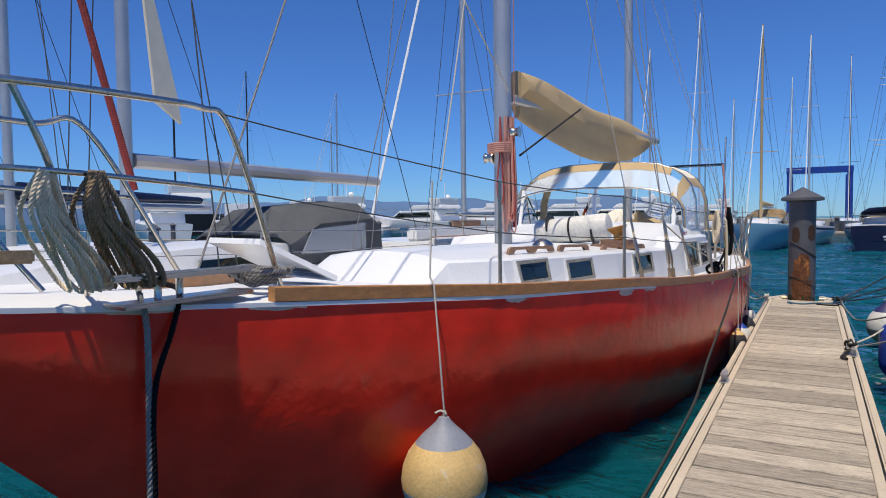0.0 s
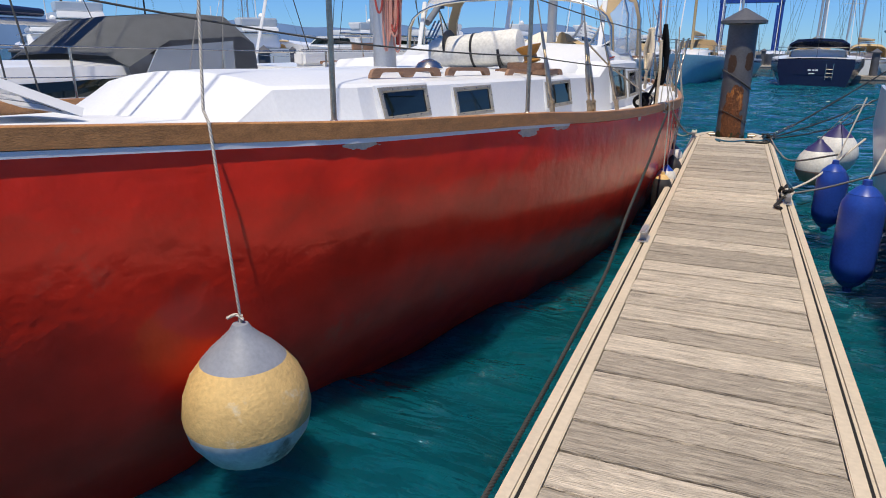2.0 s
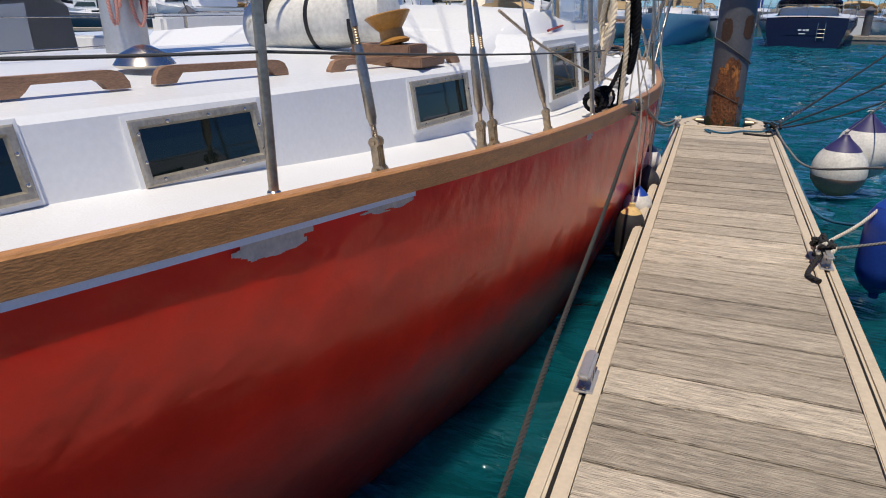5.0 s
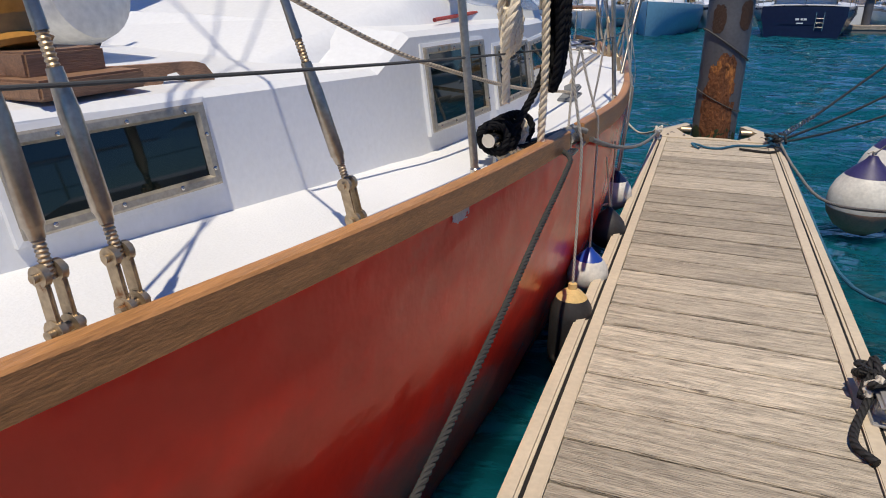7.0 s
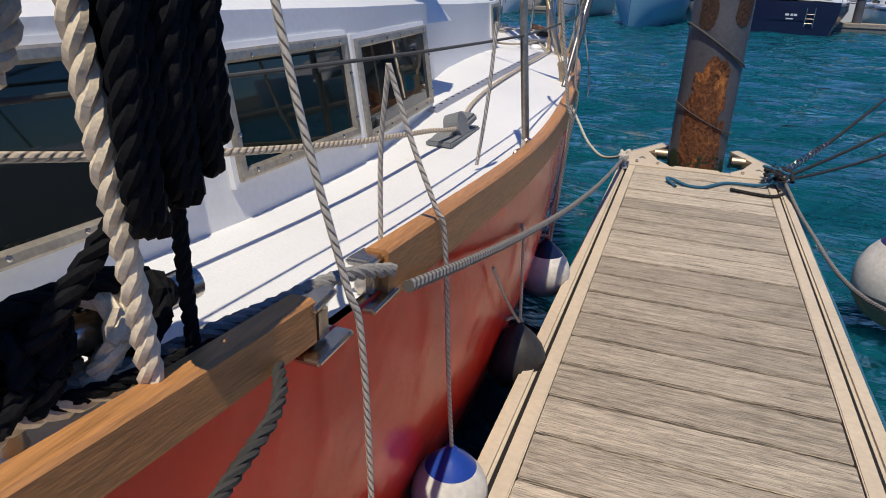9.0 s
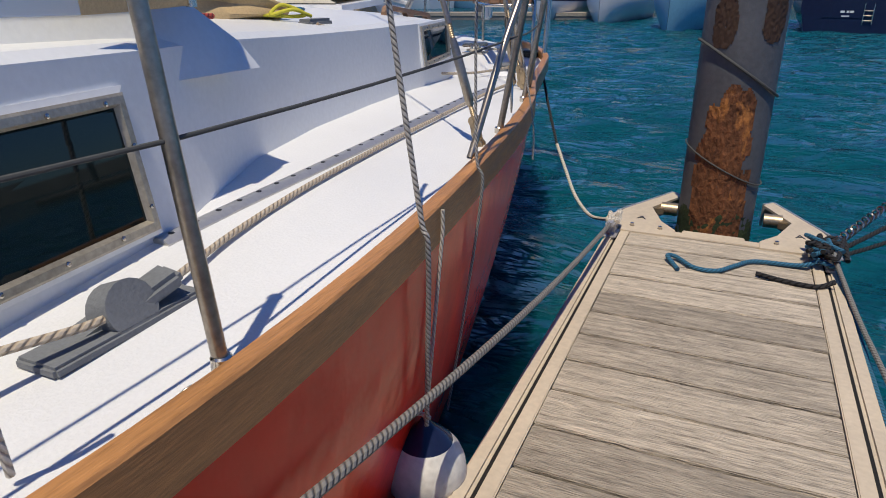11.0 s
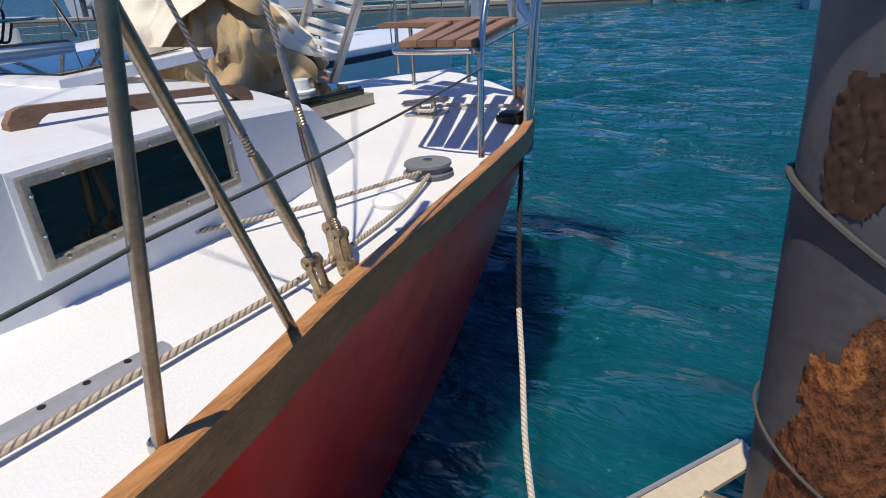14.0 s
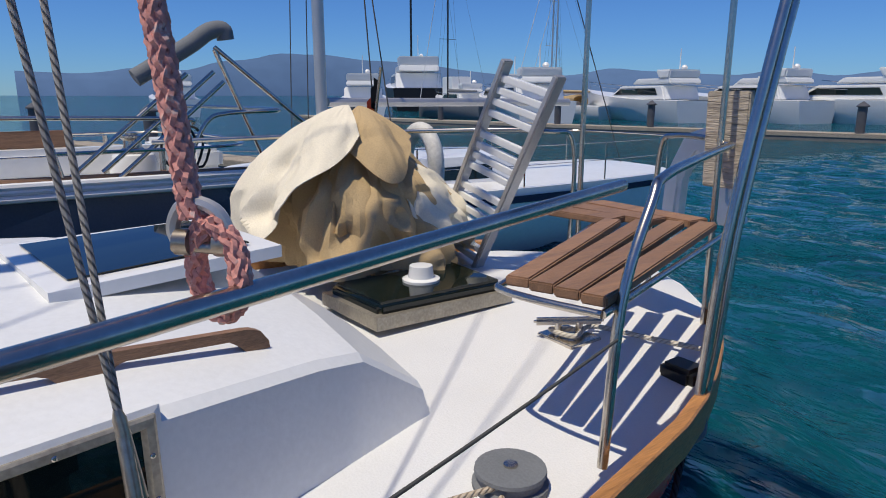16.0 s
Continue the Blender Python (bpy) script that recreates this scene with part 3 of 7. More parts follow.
for w in ((2.09, 2.55, 1.05, 1.235), (2.85, 3.31, 1.015, 1.205), (4.23, 4.75, 0.98, 1.19), (5.84, 6.44, 0.935, 1.262), (6.60, 7.175, 0.935, 1.22), (7.235, 8.0, 0.90, 1.205), (10.42, 11.10, 1.0, 1.215)):
    cabin_window(*w)

def hull_point(y, f, lift=0.0):
    """A point on the hull's side at height fraction f above the waterline."""
    xr, xw, zr, z0 = rail_x(y), min(curve_at(WL_X, y), rail_x(y)), rail_z(y) - 0.085, keel_z(y)
    return Vector((xw + (xr - xw) * fullness(y, f) + lift, y, z0 + (zr - z0) * f))


def hull_patch(y0, y1, f0, f1, material, label, seed, ragged=0.4):
    """Chipped or scuffed paint with a ragged outline."""
    bm = bmesh.new()
    n = 30
    V = {}
    for j in range(n):
        for i in range(n):
            u, v = 2 * (i + 0.5) / n - 1, 2 * (j + 0.5) / n - 1
            if abs(u) ** 2 + (0.0 if v > 0 else abs(v) ** 1.6) + ragged * 1.8 * noise.noise(Vector((u * 3 + seed, v * 2.2, seed * 1.7))) > 0.85:
                continue
            q = []
            for jj, ii in ((j, i), (j, i + 1), (j + 1, i + 1), (j + 1, i)):
                if (jj, ii) not in V:
                    V[jj, ii] = bm.verts.new(hull_point(y0 + (y1 - y0) * ii / n, min(1.0, f0 + (f1 - f0) * jj / n), 0.004))
                q.append(V[jj, ii])
            bm.faces.new(q)
    bmesh.ops.recalc_face_normals(bm, faces=bm.faces[:])
    return part("chipped_paint", bm, material, boat, label)


M_CHIP = mat("bare_primer", (0.58, 0.48, 0.38), 0.8, vary=0.2, scale=9, fine=60, bump=0.003, tint=(0.36, 0.15, 0.06), spots=0.3, spot_scale=8)
for y0, y1, f0, f1, sd in ((1.20, 1.42, 0.968, 1.0, 1.0), (-0.45, -0.12, 0.972, 1.0, 2.0), (-1.3, -0.75, 0.96, 1.0, 3.0), (2.58, 2.84, 0.952, 1.0, 4.0), (5.06, 5.18, 0.972, 1.0, 5.0), (3.03, 3.30, 0.974, 1.0, 6.0), (9.40, 9.52, 0.965, 1.0, 7.0)):
    hull_patch(y0, y1, f0, f1, M_CHIP, "chipped white primer", sd)

# masts, booms and canvas
def mast(name, x, y, z0, z1, r, label, parent):
    bm = bmesh.new()
    tube(bm, [(x, y, z0), (x, y, z0 + (z1 - z0) * 0.7), (x, y, z1)], [r, r, r * 0.75], 20)
    return part(name, bm, M_ALU, parent, label)


mast("main_mast", CX, 3.95, 1.2, 15.5, 0.10, "grey alloy main mast", boat)
mast("mizzen_mast", CX, 9.7, 1.2, 14.6, 0.075, "grey alloy mizzen mast", boat)

# boom with tan sail cover, swung a little towards the dock
bm = bmesh.new()
rows = []
B0, B1 = Vector((-2.86, 4.25, 0)), Vector((-2.30, 8.95, 0))
across = Vector((B1 - B0).normalized().cross(Vector((0, 0, 1))))
for i in range(25):
    u = i / 24
    p = B0.lerp(B1, u)
    top = 3.30 - 0.30 * u + 0.03 * math.sin(11 * u)
    low = curve_at([(0, 2.75), (0.12, 2.62), (0.42, 2.42), (0.68, 2.46), (0.86, 2.62), (1.0, 2.86)], u)
    wide = (0.17 - 0.10 * u) * (0.9 + 0.1 * math.sin(23 * u))
    ring = []
    for k in range(22):
        a = k * 2 * math.pi / 22
        w = wide * math.sin(a) * (1.0 if math.cos(a) < 0 else 0.45) * (1 + 0.15 * math.sin(4 * a + 9 * u))
        ring.append(p + across * w + Vector((0, 0, (top + low) / 2 - (top - low) / 2 * math.cos(a))))
    rows.append(ring)
V = skin(bm, rows, closed=True)
bm.faces.new(V[0]), bm.faces.new(V[-1][::-1])
bmesh.ops.recalc_face_normals(bm, faces=bm.faces[:])
part("sail_cover", bm, M_TAN, boat, "tan canvas sail cover on the boom")
bm = bmesh.new()
tube(bm, [(-2.86, 4.05, 2.95), (-2.27, 9.1, 2.92)], 0.06, 14)
part("boom", bm, M_ALU, boat)

# finger dock
dock = thing("finger_dock", "narrow wooden finger dock with beige metal edges", "dock", kind="structure")
Y0, Y1 = -5.0, 10.94
for side in (-1, 1):
    bm = bmesh.new()
    box(bm, side * 0.50, Y0, -0.16, side * 0.555, Y1, 0.004, 0.004)
    part("edge_strip", bm, M_EDGE, dock, "beige inner edge strip")
    bm = bmesh.new()
    box(bm, side * 0.556, Y0, -0.16, side * 0.572, Y1, -0.012)
    part("edge_groove", bm, M_GAP, dock)
    bm = bmesh.new()
    box(bm, side * 0.573, Y0, -0.19, side * 0.635, Y1, 0.0, 0.012)
    part("edge_fender", bm, M_EDGE, dock, "beige outer rubbing strip")
    bm = bmesh.new()
    box(bm, side * 0.52, Y0, -0.42, side * 0.61, Y1, -0.2, 0.01)
    part("side_beam", bm, M_FLOAT, dock)
bm = bmesh.new()
for k in range(6):
    y = Y0 + 0.3 + k * 2.7
    box(bm, -0.48, y, -0.75, 0.48, y + 1.9, -0.2, 0.03)
part("floats", bm, M_FLOAT, dock)

# pile
pile = thing("mooring_pile", "black steel mooring pile with rust and a conical cap", "pile", at=(0, 0, 0))
PX, PY, PR = -0.03, 11.52, 0.235
bm = bmesh.new()
lathe(bm, [(PR, -3.0), (PR, 0.0), (PR, 1.0), (PR, 1.92)], (PX, PY, 0), 48)
part("shaft", bm, M_PILE, pile)
bm = bmesh.new()
lathe(bm, [(PR - 0.01, 1.86), (0.37, 1.88), (0.37, 1.93), (0.02, 2.13), (0.0, 2.135)], (PX, PY, 0), 40)
part("cap", bm, M_PILE, pile, "black conical cap", smooth=False)


# ---- deck gear of the red boat ----
def pipe(name, pts, r, parent, label="", material=None, sides=12, steps=6, bend=True):
    bm = bmesh.new()
    tube(bm, spline(pts, steps) if bend and len(pts) > 2 else pts, r, sides)
    return part(name, bm, material or M_STEEL, parent, label)


def stanchion(x, y, z0, h, lean=(0, 0)):
    """A post with its base socket and loop."""
    p = pipe("stanchion", [(x, y, z0 - 0.03), (x + lean[0], y + lean[1], z0 + h)], 0.0135, boat, "stainless stanchion", material=M_RIG)
    bm = bmesh.new()
    lathe(bm, [(0.026, -0.10), (0.026, -0.06), (0.018, -0.055), (0.018, 0.0), (0.0145, 0.004)], (x, y, z0), 16)
    tube(bm, spline([(x, y - 0.02, z0 - 0.03), (x - 0.02, y - 0.07, z0 - 0.035), (x - 0.03, y - 0.075, z0 - 0.09)]), 0.006, 8)
    part("socket", bm, M_STEEL, p)
    bm = bmesh.new()
    lathe(bm, [(0.0, 0), (0.016, 0.002), (0.016, 0.012), (0.0, 0.016)], (x + lean[0], y + lean[1], z0 + h), 14)
    part("cap", bm, M_STEEL, p)
    return Vector((x + lean[0], y + lean[1], z0 + h)), Vector((x + lean[0] * 0.5, y + lean[1] * 0.5, z0 + h * 0.5))


tops, mids = [], []
for y, h in ((1.21, 0.69), (2.77, 0.69), (5.33, 0.70), (7.64, 0.70), (9.50, 0.72), (10.25, 0.72)):
    t, m = stanchion(rail_x(y) - 0.045, y, rail_z(y) + 0.0, h, (0.128, 0.02) if y > 9 else (-0.07, 0) if y > 5 else (0, 0))
    tops.append(t), mids.append(m)
BEND, MID = Vector((-2.42, -0.56, 2.13)), Vector((-2.44, -0.31, 1.74))
STERN_TOP = Vector((-1.58, 12.25, 1.60))
for line, first in ((tops, BEND), (mids, MID)):
    pts = [first, *line]
    last = STERN_TOP if line is tops else Vector((-1.53, 12.2, 1.22))
    pts = pts[:-1] + [line[-1]] + ([last] if line is mids else [])
    for a, b in zip(pts, pts[1:]):
        rope("lifeline", sag(a, b, 0.012, 6), 0.004, M_SEAM, "thin dark lifeline wire", parent=boat, smooth_line=False)
# bow pulpit
pulpit = part("pulpit", tube(bmesh.new(), spline([(-2.50, -0.05, 1.22), (-2.45, -0.30, 1.75), (-2.42, -0.50, 2.10), (-2.40, -0.66, 2.135), (-2.36, -0.95, 2.13), (-2.45, -1.6, 2.12), (-2.9, -2.25, 2.12), (-3.35, -1.6, 2.12), (-3.44, -0.9, 2.12), (-3.40, -0.60, 2.10), (-3.35, -0.05, 1.25)], 8), 0.016, 14), M_STEEL, boat, "stainless bow pulpit")
pipe("mid_rail", [(-2.44, -0.31, 1.74), (-2.42, -0.8, 1.77), (-2.46, -1.5, 1.80), (-2.9, -2.15, 1.82), (-3.38, -1.4, 1.79), (-3.42, -0.31, 1.74)], 0.0125, pulpit)
pipe("leg", [(-2.74, -1.05, 1.26), (-2.47, -1.35, 1.80), (-2.45, -1.5, 2.12)], 0.014, pulpit)
pipe("leg", [(-3.1, -1.05, 1.26), (-3.35, -1.35, 1.80), (-3.4, -1.5, 2.12)], 0.014, pulpit)
# anchor on its roller
bm = bmesh.new()
obox(bm, (-2.9, -2.2, 1.47), (-2.9, -1.2, 1.44), 0.05, 0.06, 0.01)
obox(bm, (-3.05, -2.35, 1.35), (-2.75, -2.35, 1.35), 0.10, 0.03, 0.01)
ngon(bm, [(-3.1, -2.3, 1.40), (-2.7, -2.3, 1.40), (-2.9, -1.75, 1.36)], (0, 0, -0.03))
tagged(part("anchor", bm, M_BRONZE), "galvanised anchor on the bow roller", "anchor")
# mooring posts and fairlead at the bow
bm = bmesh.new()
for yy in (-0.86, -0.74):
    lathe(bm, [(0.03, 0), (0.018, 0.02), (0.018, 0.10), (0.024, 0.115)], (-2.50, yy, 1.215), 16)
obox(bm, (-2.47, -1.12, 1.345), (-2.42, -0.35, 1.345), 0.05, 0.035, 0.012)
box(bm, -2.56, -1.1, 1.21, -2.40, -0.35, 1.235, 0.008)
part("bow_cleat", bm, M_STEEL, boat, "polished double bow cleat")
# open forward hatch leaning on its stay
bm = bmesh.new()
ngon(bm, [(-3.55, 0.35, 1.48), (-2.85, 0.15, 1.48), (-2.75, 0.78, 1.20), (-3.45, 0.98, 1.20)], (0.02, -0.03, -0.035))
fh = part("fore_hatch", bm, M_GEL, boat, "open forward hatch with tinted louvred pane", smooth=False)
bm = bmesh.new()
for k in range(5):
    u = 0.12 + 0.17 * k
    a, b = Vector((-3.5, 0.4, 1.462)).lerp(Vector((-3.42, 0.93, 1.212)), u), Vector((-2.88, 0.22, 1.462)).lerp(Vector((-2.8, 0.75, 1.212)), u)
    d = Vector((0.0, 0.085, -0.036))
    ngon(bm, [a, b, b + d, a + d], (0.004, -0.012, -0.04))
part("tinted_pane", bm, M_GLASS, fh, smooth=False)


# turnbuckles with wire shrouds
def shroud(x, y, z, top, name="shroud", scale=1.0, toggle=0.11):
    """A wire from a mast down to a turnbuckle, with its toggle on the chainplate."""
    base, top = Vector((x, y, z)), Vector(top)
    d = (top - base).normalized()
    s = scale
    wire = rope(name, [base + d * 0.60 * s, top], 0.0055 * s, R_WIRE, "twisted steel shroud wire", parent=boat, smooth_line=False)
    bm = bmesh.new()
    tube(bm, [base + d * 0.13 * s, base + d * 0.15 * s, base + d * 0.155 * s, base + d * 0.33 * s, base + d * 0.40 * s, base + d * 0.405 * s], [0.013 * s, 0.016 * s, 0.019 * s, 0.019 * s, 0.014 * s, 0.014 * s], 14)
    body = part("turnbuckle", bm, M_RIG, boat, "chromed turnbuckle body")
    for lo, hi, n in ((0.06, 0.135, 9), (0.40, 0.47, 8)):
        bm = bmesh.new()
        pts, radii = [], []
        for k in range(2 * n + 1):
            pts.append(base + d * (lo + (hi - lo) * k / (2 * n)) * s)
            radii.append((0.0092 if k % 2 else 0.0115) * s)
        tube(bm, pts, radii, 10)
        part("thread", bm, M_BRONZE, body)
    bm = bmesh.new()
    tube(bm, [base + d * 0.465 * s, base + d * 0.475 * s, base + d * 0.60 * s, base + d * 0.615 * s], [0.013 * s, 0.0125 * s, 0.0105 * s, 0.006 * s], 12)
    part("swage", bm, M_RIG, body)
    bm = bmesh.new()
    for o in (-0.016, 0.016):
        obox(bm, base + Vector((0, o * s, -0.035)), base + d * 0.075 * s + Vector((0, o * s, 0)), 0.034 * s, 0.009 * s, 0.004, up=(0, 1, 0))
        lathe(bm, [(0.0, -0.006), (0.024 * s, -0.006), (0.024 * s, 0.006), (0.0, 0.006)], base + Vector((0, o * s, -0.03)), 16, Matrix.Rotation(math.pi / 2, 3, "X"))
        lathe(bm, [(0.0, -0.006), (0.020 * s, -0.006), (0.020 * s, 0.006), (0.0, 0.006)], base + d * 0.07 * s + Vector((0, o * s, 0)), 16, Matrix.Rotation(math.pi / 2, 3, "X"))
    lathe(bm, [(0.010 * s, -0.035 * s), (0.010 * s, 0.035 * s)], base + Vector((0, 0, -0.03)), 12, Matrix.Rotation(math.pi / 2, 3, "X"))
    lathe(bm, [(0.008 * s, -0.032 * s), (0.008 * s, 0.032 * s)], base + d * 0.07 * s, 12, Matrix.Rotation(math.pi / 2, 3, "X"))
    box(bm, x - 0.012, y - 0.012, z - 0.13, x + 0.012, y + 0.012, z - 0.03, 0.003)
    part("toggle", bm, M_BRONZE, body, "worn bronze toggle on its chainplate")


MT, ZT = (CX + 0.09, 3.95), (CX + 0.07, 9.7)
shroud(-1.21, 3.30, 1.045, (*MT, 8.2), scale=0.92)
shroud(-1.085, 3.98, 1.0, (*MT, 14.8), scale=0.92)
shroud(-1.07, 4.10, 0.99, (*MT, 11.0), scale=0.92)
shroud(-0.985, 4.75, 0.955, (*MT, 8.2), scale=0.92)
shroud(-0.885, 9.26, 0.895, (*ZT, 6.6), scale=0.92)
shroud(-1.195, 10.835, 0.90, (-1.72, 8.6, 7.2), scale=0.92)
shroud(-1.335, 11.04, 0.89, (CX + 0.07, 9.73, 14.2), scale=0.9)
shroud(-1.265, 11.00, 0.89, (CX + 0.07, 10.87, 7.15), scale=0.9)
pipe("crosstree", [(CX, 9.7, 7.15), (CX + 0.07, 10.88, 7.15)], 0.02, boat)

# gate posts with leaning braces
pipe("gate_brace", [(-0.845, 9.07, 0.86), (-0.815, 9.30, 1.21), (-0.795, 9.44, 1.40), (-0.775, 9.51, 1.57)], 0.0135, boat, "leaning stainless gate brace", material=M_RIG)
pipe("gate_brace", [(-1.11, 10.65, 0.87), (-1.0, 10.44, 1.28), (-0.915, 10.28, 1.585)], 0.0125, boat, "leaning stainless gate brace", material=M_RIG)

# genoa track and its sheet on the side deck
bm = bmesh.new()
track = [(-1.225 - 0.028 * (y - 8.4), y) for y in np.linspace(8.0, 10.45, 22)]
rows = []
for x, y in track:
    z = deck_z(y) + 0.012
    rows.append([(x - 0.028, y, z - 0.01), (x - 0.028, y, z + 0.012), (x - 0.014, y, z + 0.022), (x + 0.014, y, z + 0.022), (x + 0.028, y, z + 0.012), (x + 0.028, y, z - 0.01)])
V = skin(bm, rows, closed=True)
bm.faces.new(V[0]), bm.faces.new(V[-1][::-1])
bmesh.ops.recalc_face_normals(bm, faces=bm.faces[:])
tr = part("sheet_track", bm, M_ALU, boat, "grey alloy sheet track with bolt holes")
bm = bmesh.new()
lathe(bm, [(0.008, 0.0), (0.008, 0.003)], sides=8)
HOLE = bpy.data.meshes.new("bolt_hole")
bm.to_mesh(HOLE), bm.free()
HOLE.materials.append(M_BLACK)
for k in range(28):
    y = 8.04 + 0.086 * k
    o = new("bolt_hole", HOLE)
    o.parent = tr
    o.location = (-1.225 - 0.028 * (y - 8.4), y, deck_z(y) + 0.0325)
sheet_pts = [(-1.30, 4.86, 1.50), (-1.20, 5.3, 1.325), (-1.13, 5.6, 1.23), (-1.06, 6.24, 1.09), (-1.02, 6.86, 0.985), (-1.0, 7.4, 0.915), (-0.985, 7.7, 0.875), (-1.08, 8.1, deck_z(8.1) + 0.03), (-1.135, 8.5, deck_z(8.5) + 0.03), (-1.17, 9.0, deck_z(9.0) + 0.03), (-1.20, 9.7, deck_z(9.7) + 0.03), (-1.225, 10.3, deck_z(10.3) + 0.03), (-1.31, 10.9, deck_z(10.9) + 0.03), (-1.47, 11.5, deck_z(11.5) + 0.03), (-1.60, 11.87, deck_z(11.87) + 0.04)]
rope("sheet_rope", sheet_pts, 0.0085, R_BROWN, "dirty brown and cream sheet rope along the side deck", steps=10)
rope("sheet_rope", [(-1.62, 11.95, 0.85), (-1.72, 11.3, 0.87), (-1.78, 10.7, 0.94), (-1.73, 10.2, 1.06), (-1.71, 9.75, 1.20), (-1.74, 9.5, 1.275)], 0.0085, R_BROWN, "dirty brown and cream sheet rope along the side deck", steps=10)
# turning block on the deck
bm = bmesh.new()
box(bm, -1.05, 7.52, deck_z(7.7) + 0.005, -0.95, 7.86, deck_z(7.7) + 0.028, 0.006)
lathe(bm, [(0.0, -0.03), (0.055, -0.03), (0.055, 0.03), (0.0, 0.03)], (-0.995, 7.70, 0.872), 20, Matrix.Rotation(math.radians(70), 3, "Y"))
obox(bm, (-1.03, 7.60, 0.83), (-0.985, 7.82, 0.90), 0.075, 0.035, 0.010)
tagged(part("turning_block", bm, M_GREYC), "worn grey deck turning block with a rope", "pulley block")

# winch at the quarter, mushroom vent, deck filler
bm = bmesh.new()
lathe(bm, [(0.10, 0.0), (0.105, 0.01), (0.105, 0.03), (0.092, 0.036), (0.092, 0.055), (0.100, 0.060), (0.098, 0.070), (0.0, 0.076)], (-1.66, 11.95, deck_z(11.95)), 28)
w = part("foot_block", bm, M_GREYC, boat, "grey plastic turning winch on the side deck")
bm = bmesh.new()
lathe(bm, [(0.02, 0), (0.02, 0.006), (0.0, 0.008)], (-1.66, 11.95, deck_z(11.95) + 0.075), 12)
part("screw", bm, M_STEEL, w)
bm = bmesh.new()
lathe(bm, [(0.055, 0.0), (0.06, 0.012), (0.06, 0.03), (0.035, 0.052), (0.0, 0.057)], (-1.565, 11.56, deck_z(11.56)), 24)
part("mushroom_vent", bm, M_GEL, boat, "small white mushroom vent")
bm = bmesh.new()
lathe(bm, [(0.058, 0), (0.058, 0.006), (0.04, 0.008), (0.038, 0.004), (0.0, 0.004)], (-1.48, 3.52, deck_z(3.52) + 0.008), 24)
part("deck_filler", bm, M_STEEL, boat, "round metal deck filler cap")


# wooden grab rails on the roof
def grab_rail(a, b, feet, h=0.06):
    a, b = Vector(a), Vector(b)
    bm = bmesh.new()
    n = 40
    d = (b - a)
    side = Vector((d.y, -d.x, 0)).normalized() * 0.016
    low, high = [], []
    for i in range(n + 1):
        u = i / n
        p = a + d * u
        foot = min(abs(u - f) for f in feet) * d.length
        lo = 0.0 if foot < 0.045 else (0.034 if foot > 0.075 else 0.034 * (foot - 0.045) / 0.03)
        e = min(u, 1 - u) * d.length
        hi = h if e > 0.07 else 0.02 + (h - 0.02) * math.sqrt(max(0, 1 - (1 - e / 0.07) ** 2))
        low.append(p + Vector((0, 0, lo))), high.append(p + Vector((0, 0, max(hi, lo + 0.012))))
    rows = [[l - side, l + side, hh + side * 0.8, hh - side * 0.8] for l, hh in zip(low, high)]
    V = skin(bm, rows, closed=True)
    bm.faces.new(V[0]), bm.faces.new(V[-1][::-1])
    bmesh.ops.recalc_face_normals(bm, faces=bm.faces[:])
    return part("grab_rail", bm, M_TEAK, boat, "weathered teak grab rail on the cabin roof")


grab_rail((-2.12, 2.30, 1.285), (-1.98, 3.05, 1.275), (0.04, 0.5, 0.96))
grab_rail((-1.97, 3.15, 1.275), (-1.86, 3.75, 1.26), (0.05, 0.95))
grab_rail((-1.78, 3.95, 1.245), (-1.56, 4.95, 1.225), (0.03, 0.48, 0.78, 0.97))
grab_rail((-1.99, 10.56, 1.27), (-2.11, 11.46, 1.19), (0.03, 0.5, 0.97))

# inflatable roll, wooden block, cowl vent, dome
roll = thing("liferaft_roll", "white rolled liferaft bound with dark straps on the roof", "liferaft")
bm = bmesh.new()
lathe(bm, [(0.0, -0.47), (0.10, -0.47), (0.15, -0.45), (0.165, -0.40), (0.165, 0.40), (0.15, 0.45), (0.10, 0.47), (0.0, 0.47)], (-2.42, 4.95, 1.44), 28, Matrix.Rotation(math.radians(84), 3, "Y") )
part("roll", bm, M_FWHITE, roll)
for k in (-0.28, 0.0, 0.28):
    bm = bmesh.new()
    lathe(bm, [(0.160, -0.012), (0.170, -0.012), (0.170, 0.012), (0.160, 0.012)], (-2.42 + k, 4.95, 1.44 - 0.1 * k), 28, Matrix.Rotation(math.radians(84), 3, "Y"))
    part("strap", bm, M_BLACK, roll)
bm = bmesh.new()
box(bm, -2.02, 4.36, 1.245, -1.52, 4.66, 1.29, 0.006)
box(bm, -1.92, 4.40, 1.285, -1.60, 4.62, 1.345, 0.006)
tagged(part("wooden_block", bm, M_TEAK), "stacked rough wooden blocks on the cabin roof", "wooden block")
vent = thing("cowl_vent", "yellow-brown cowl vent with a red mouth", "vent")
bm = bmesh.new()
lathe(bm, [(0.075, 0.0), (0.085, 0.012), (0.060, 0.03), (0.058, 0.07), (0.085, 0.10), (0.115, 0.14), (0.108, 0.145), (0.08, 0.10)], (-1.72, 4.48, 1.345), 28, Matrix.Rotation(radians(-14), 3, "Y"))
part("cowl", bm, M_YELLOWV, vent)
bm = bmesh.new()
lathe(bm, [(0.0, 0.095), (0.07, 0.10), (0.106, 0.142), (0.100, 0.143), (0.066, 0.104)], (-1.72, 4.48, 1.345), 28, Matrix.Rotation(radians(-14), 3, "Y"))
part("mouth", bm, M_REDV, vent, "red inside of the cowl")
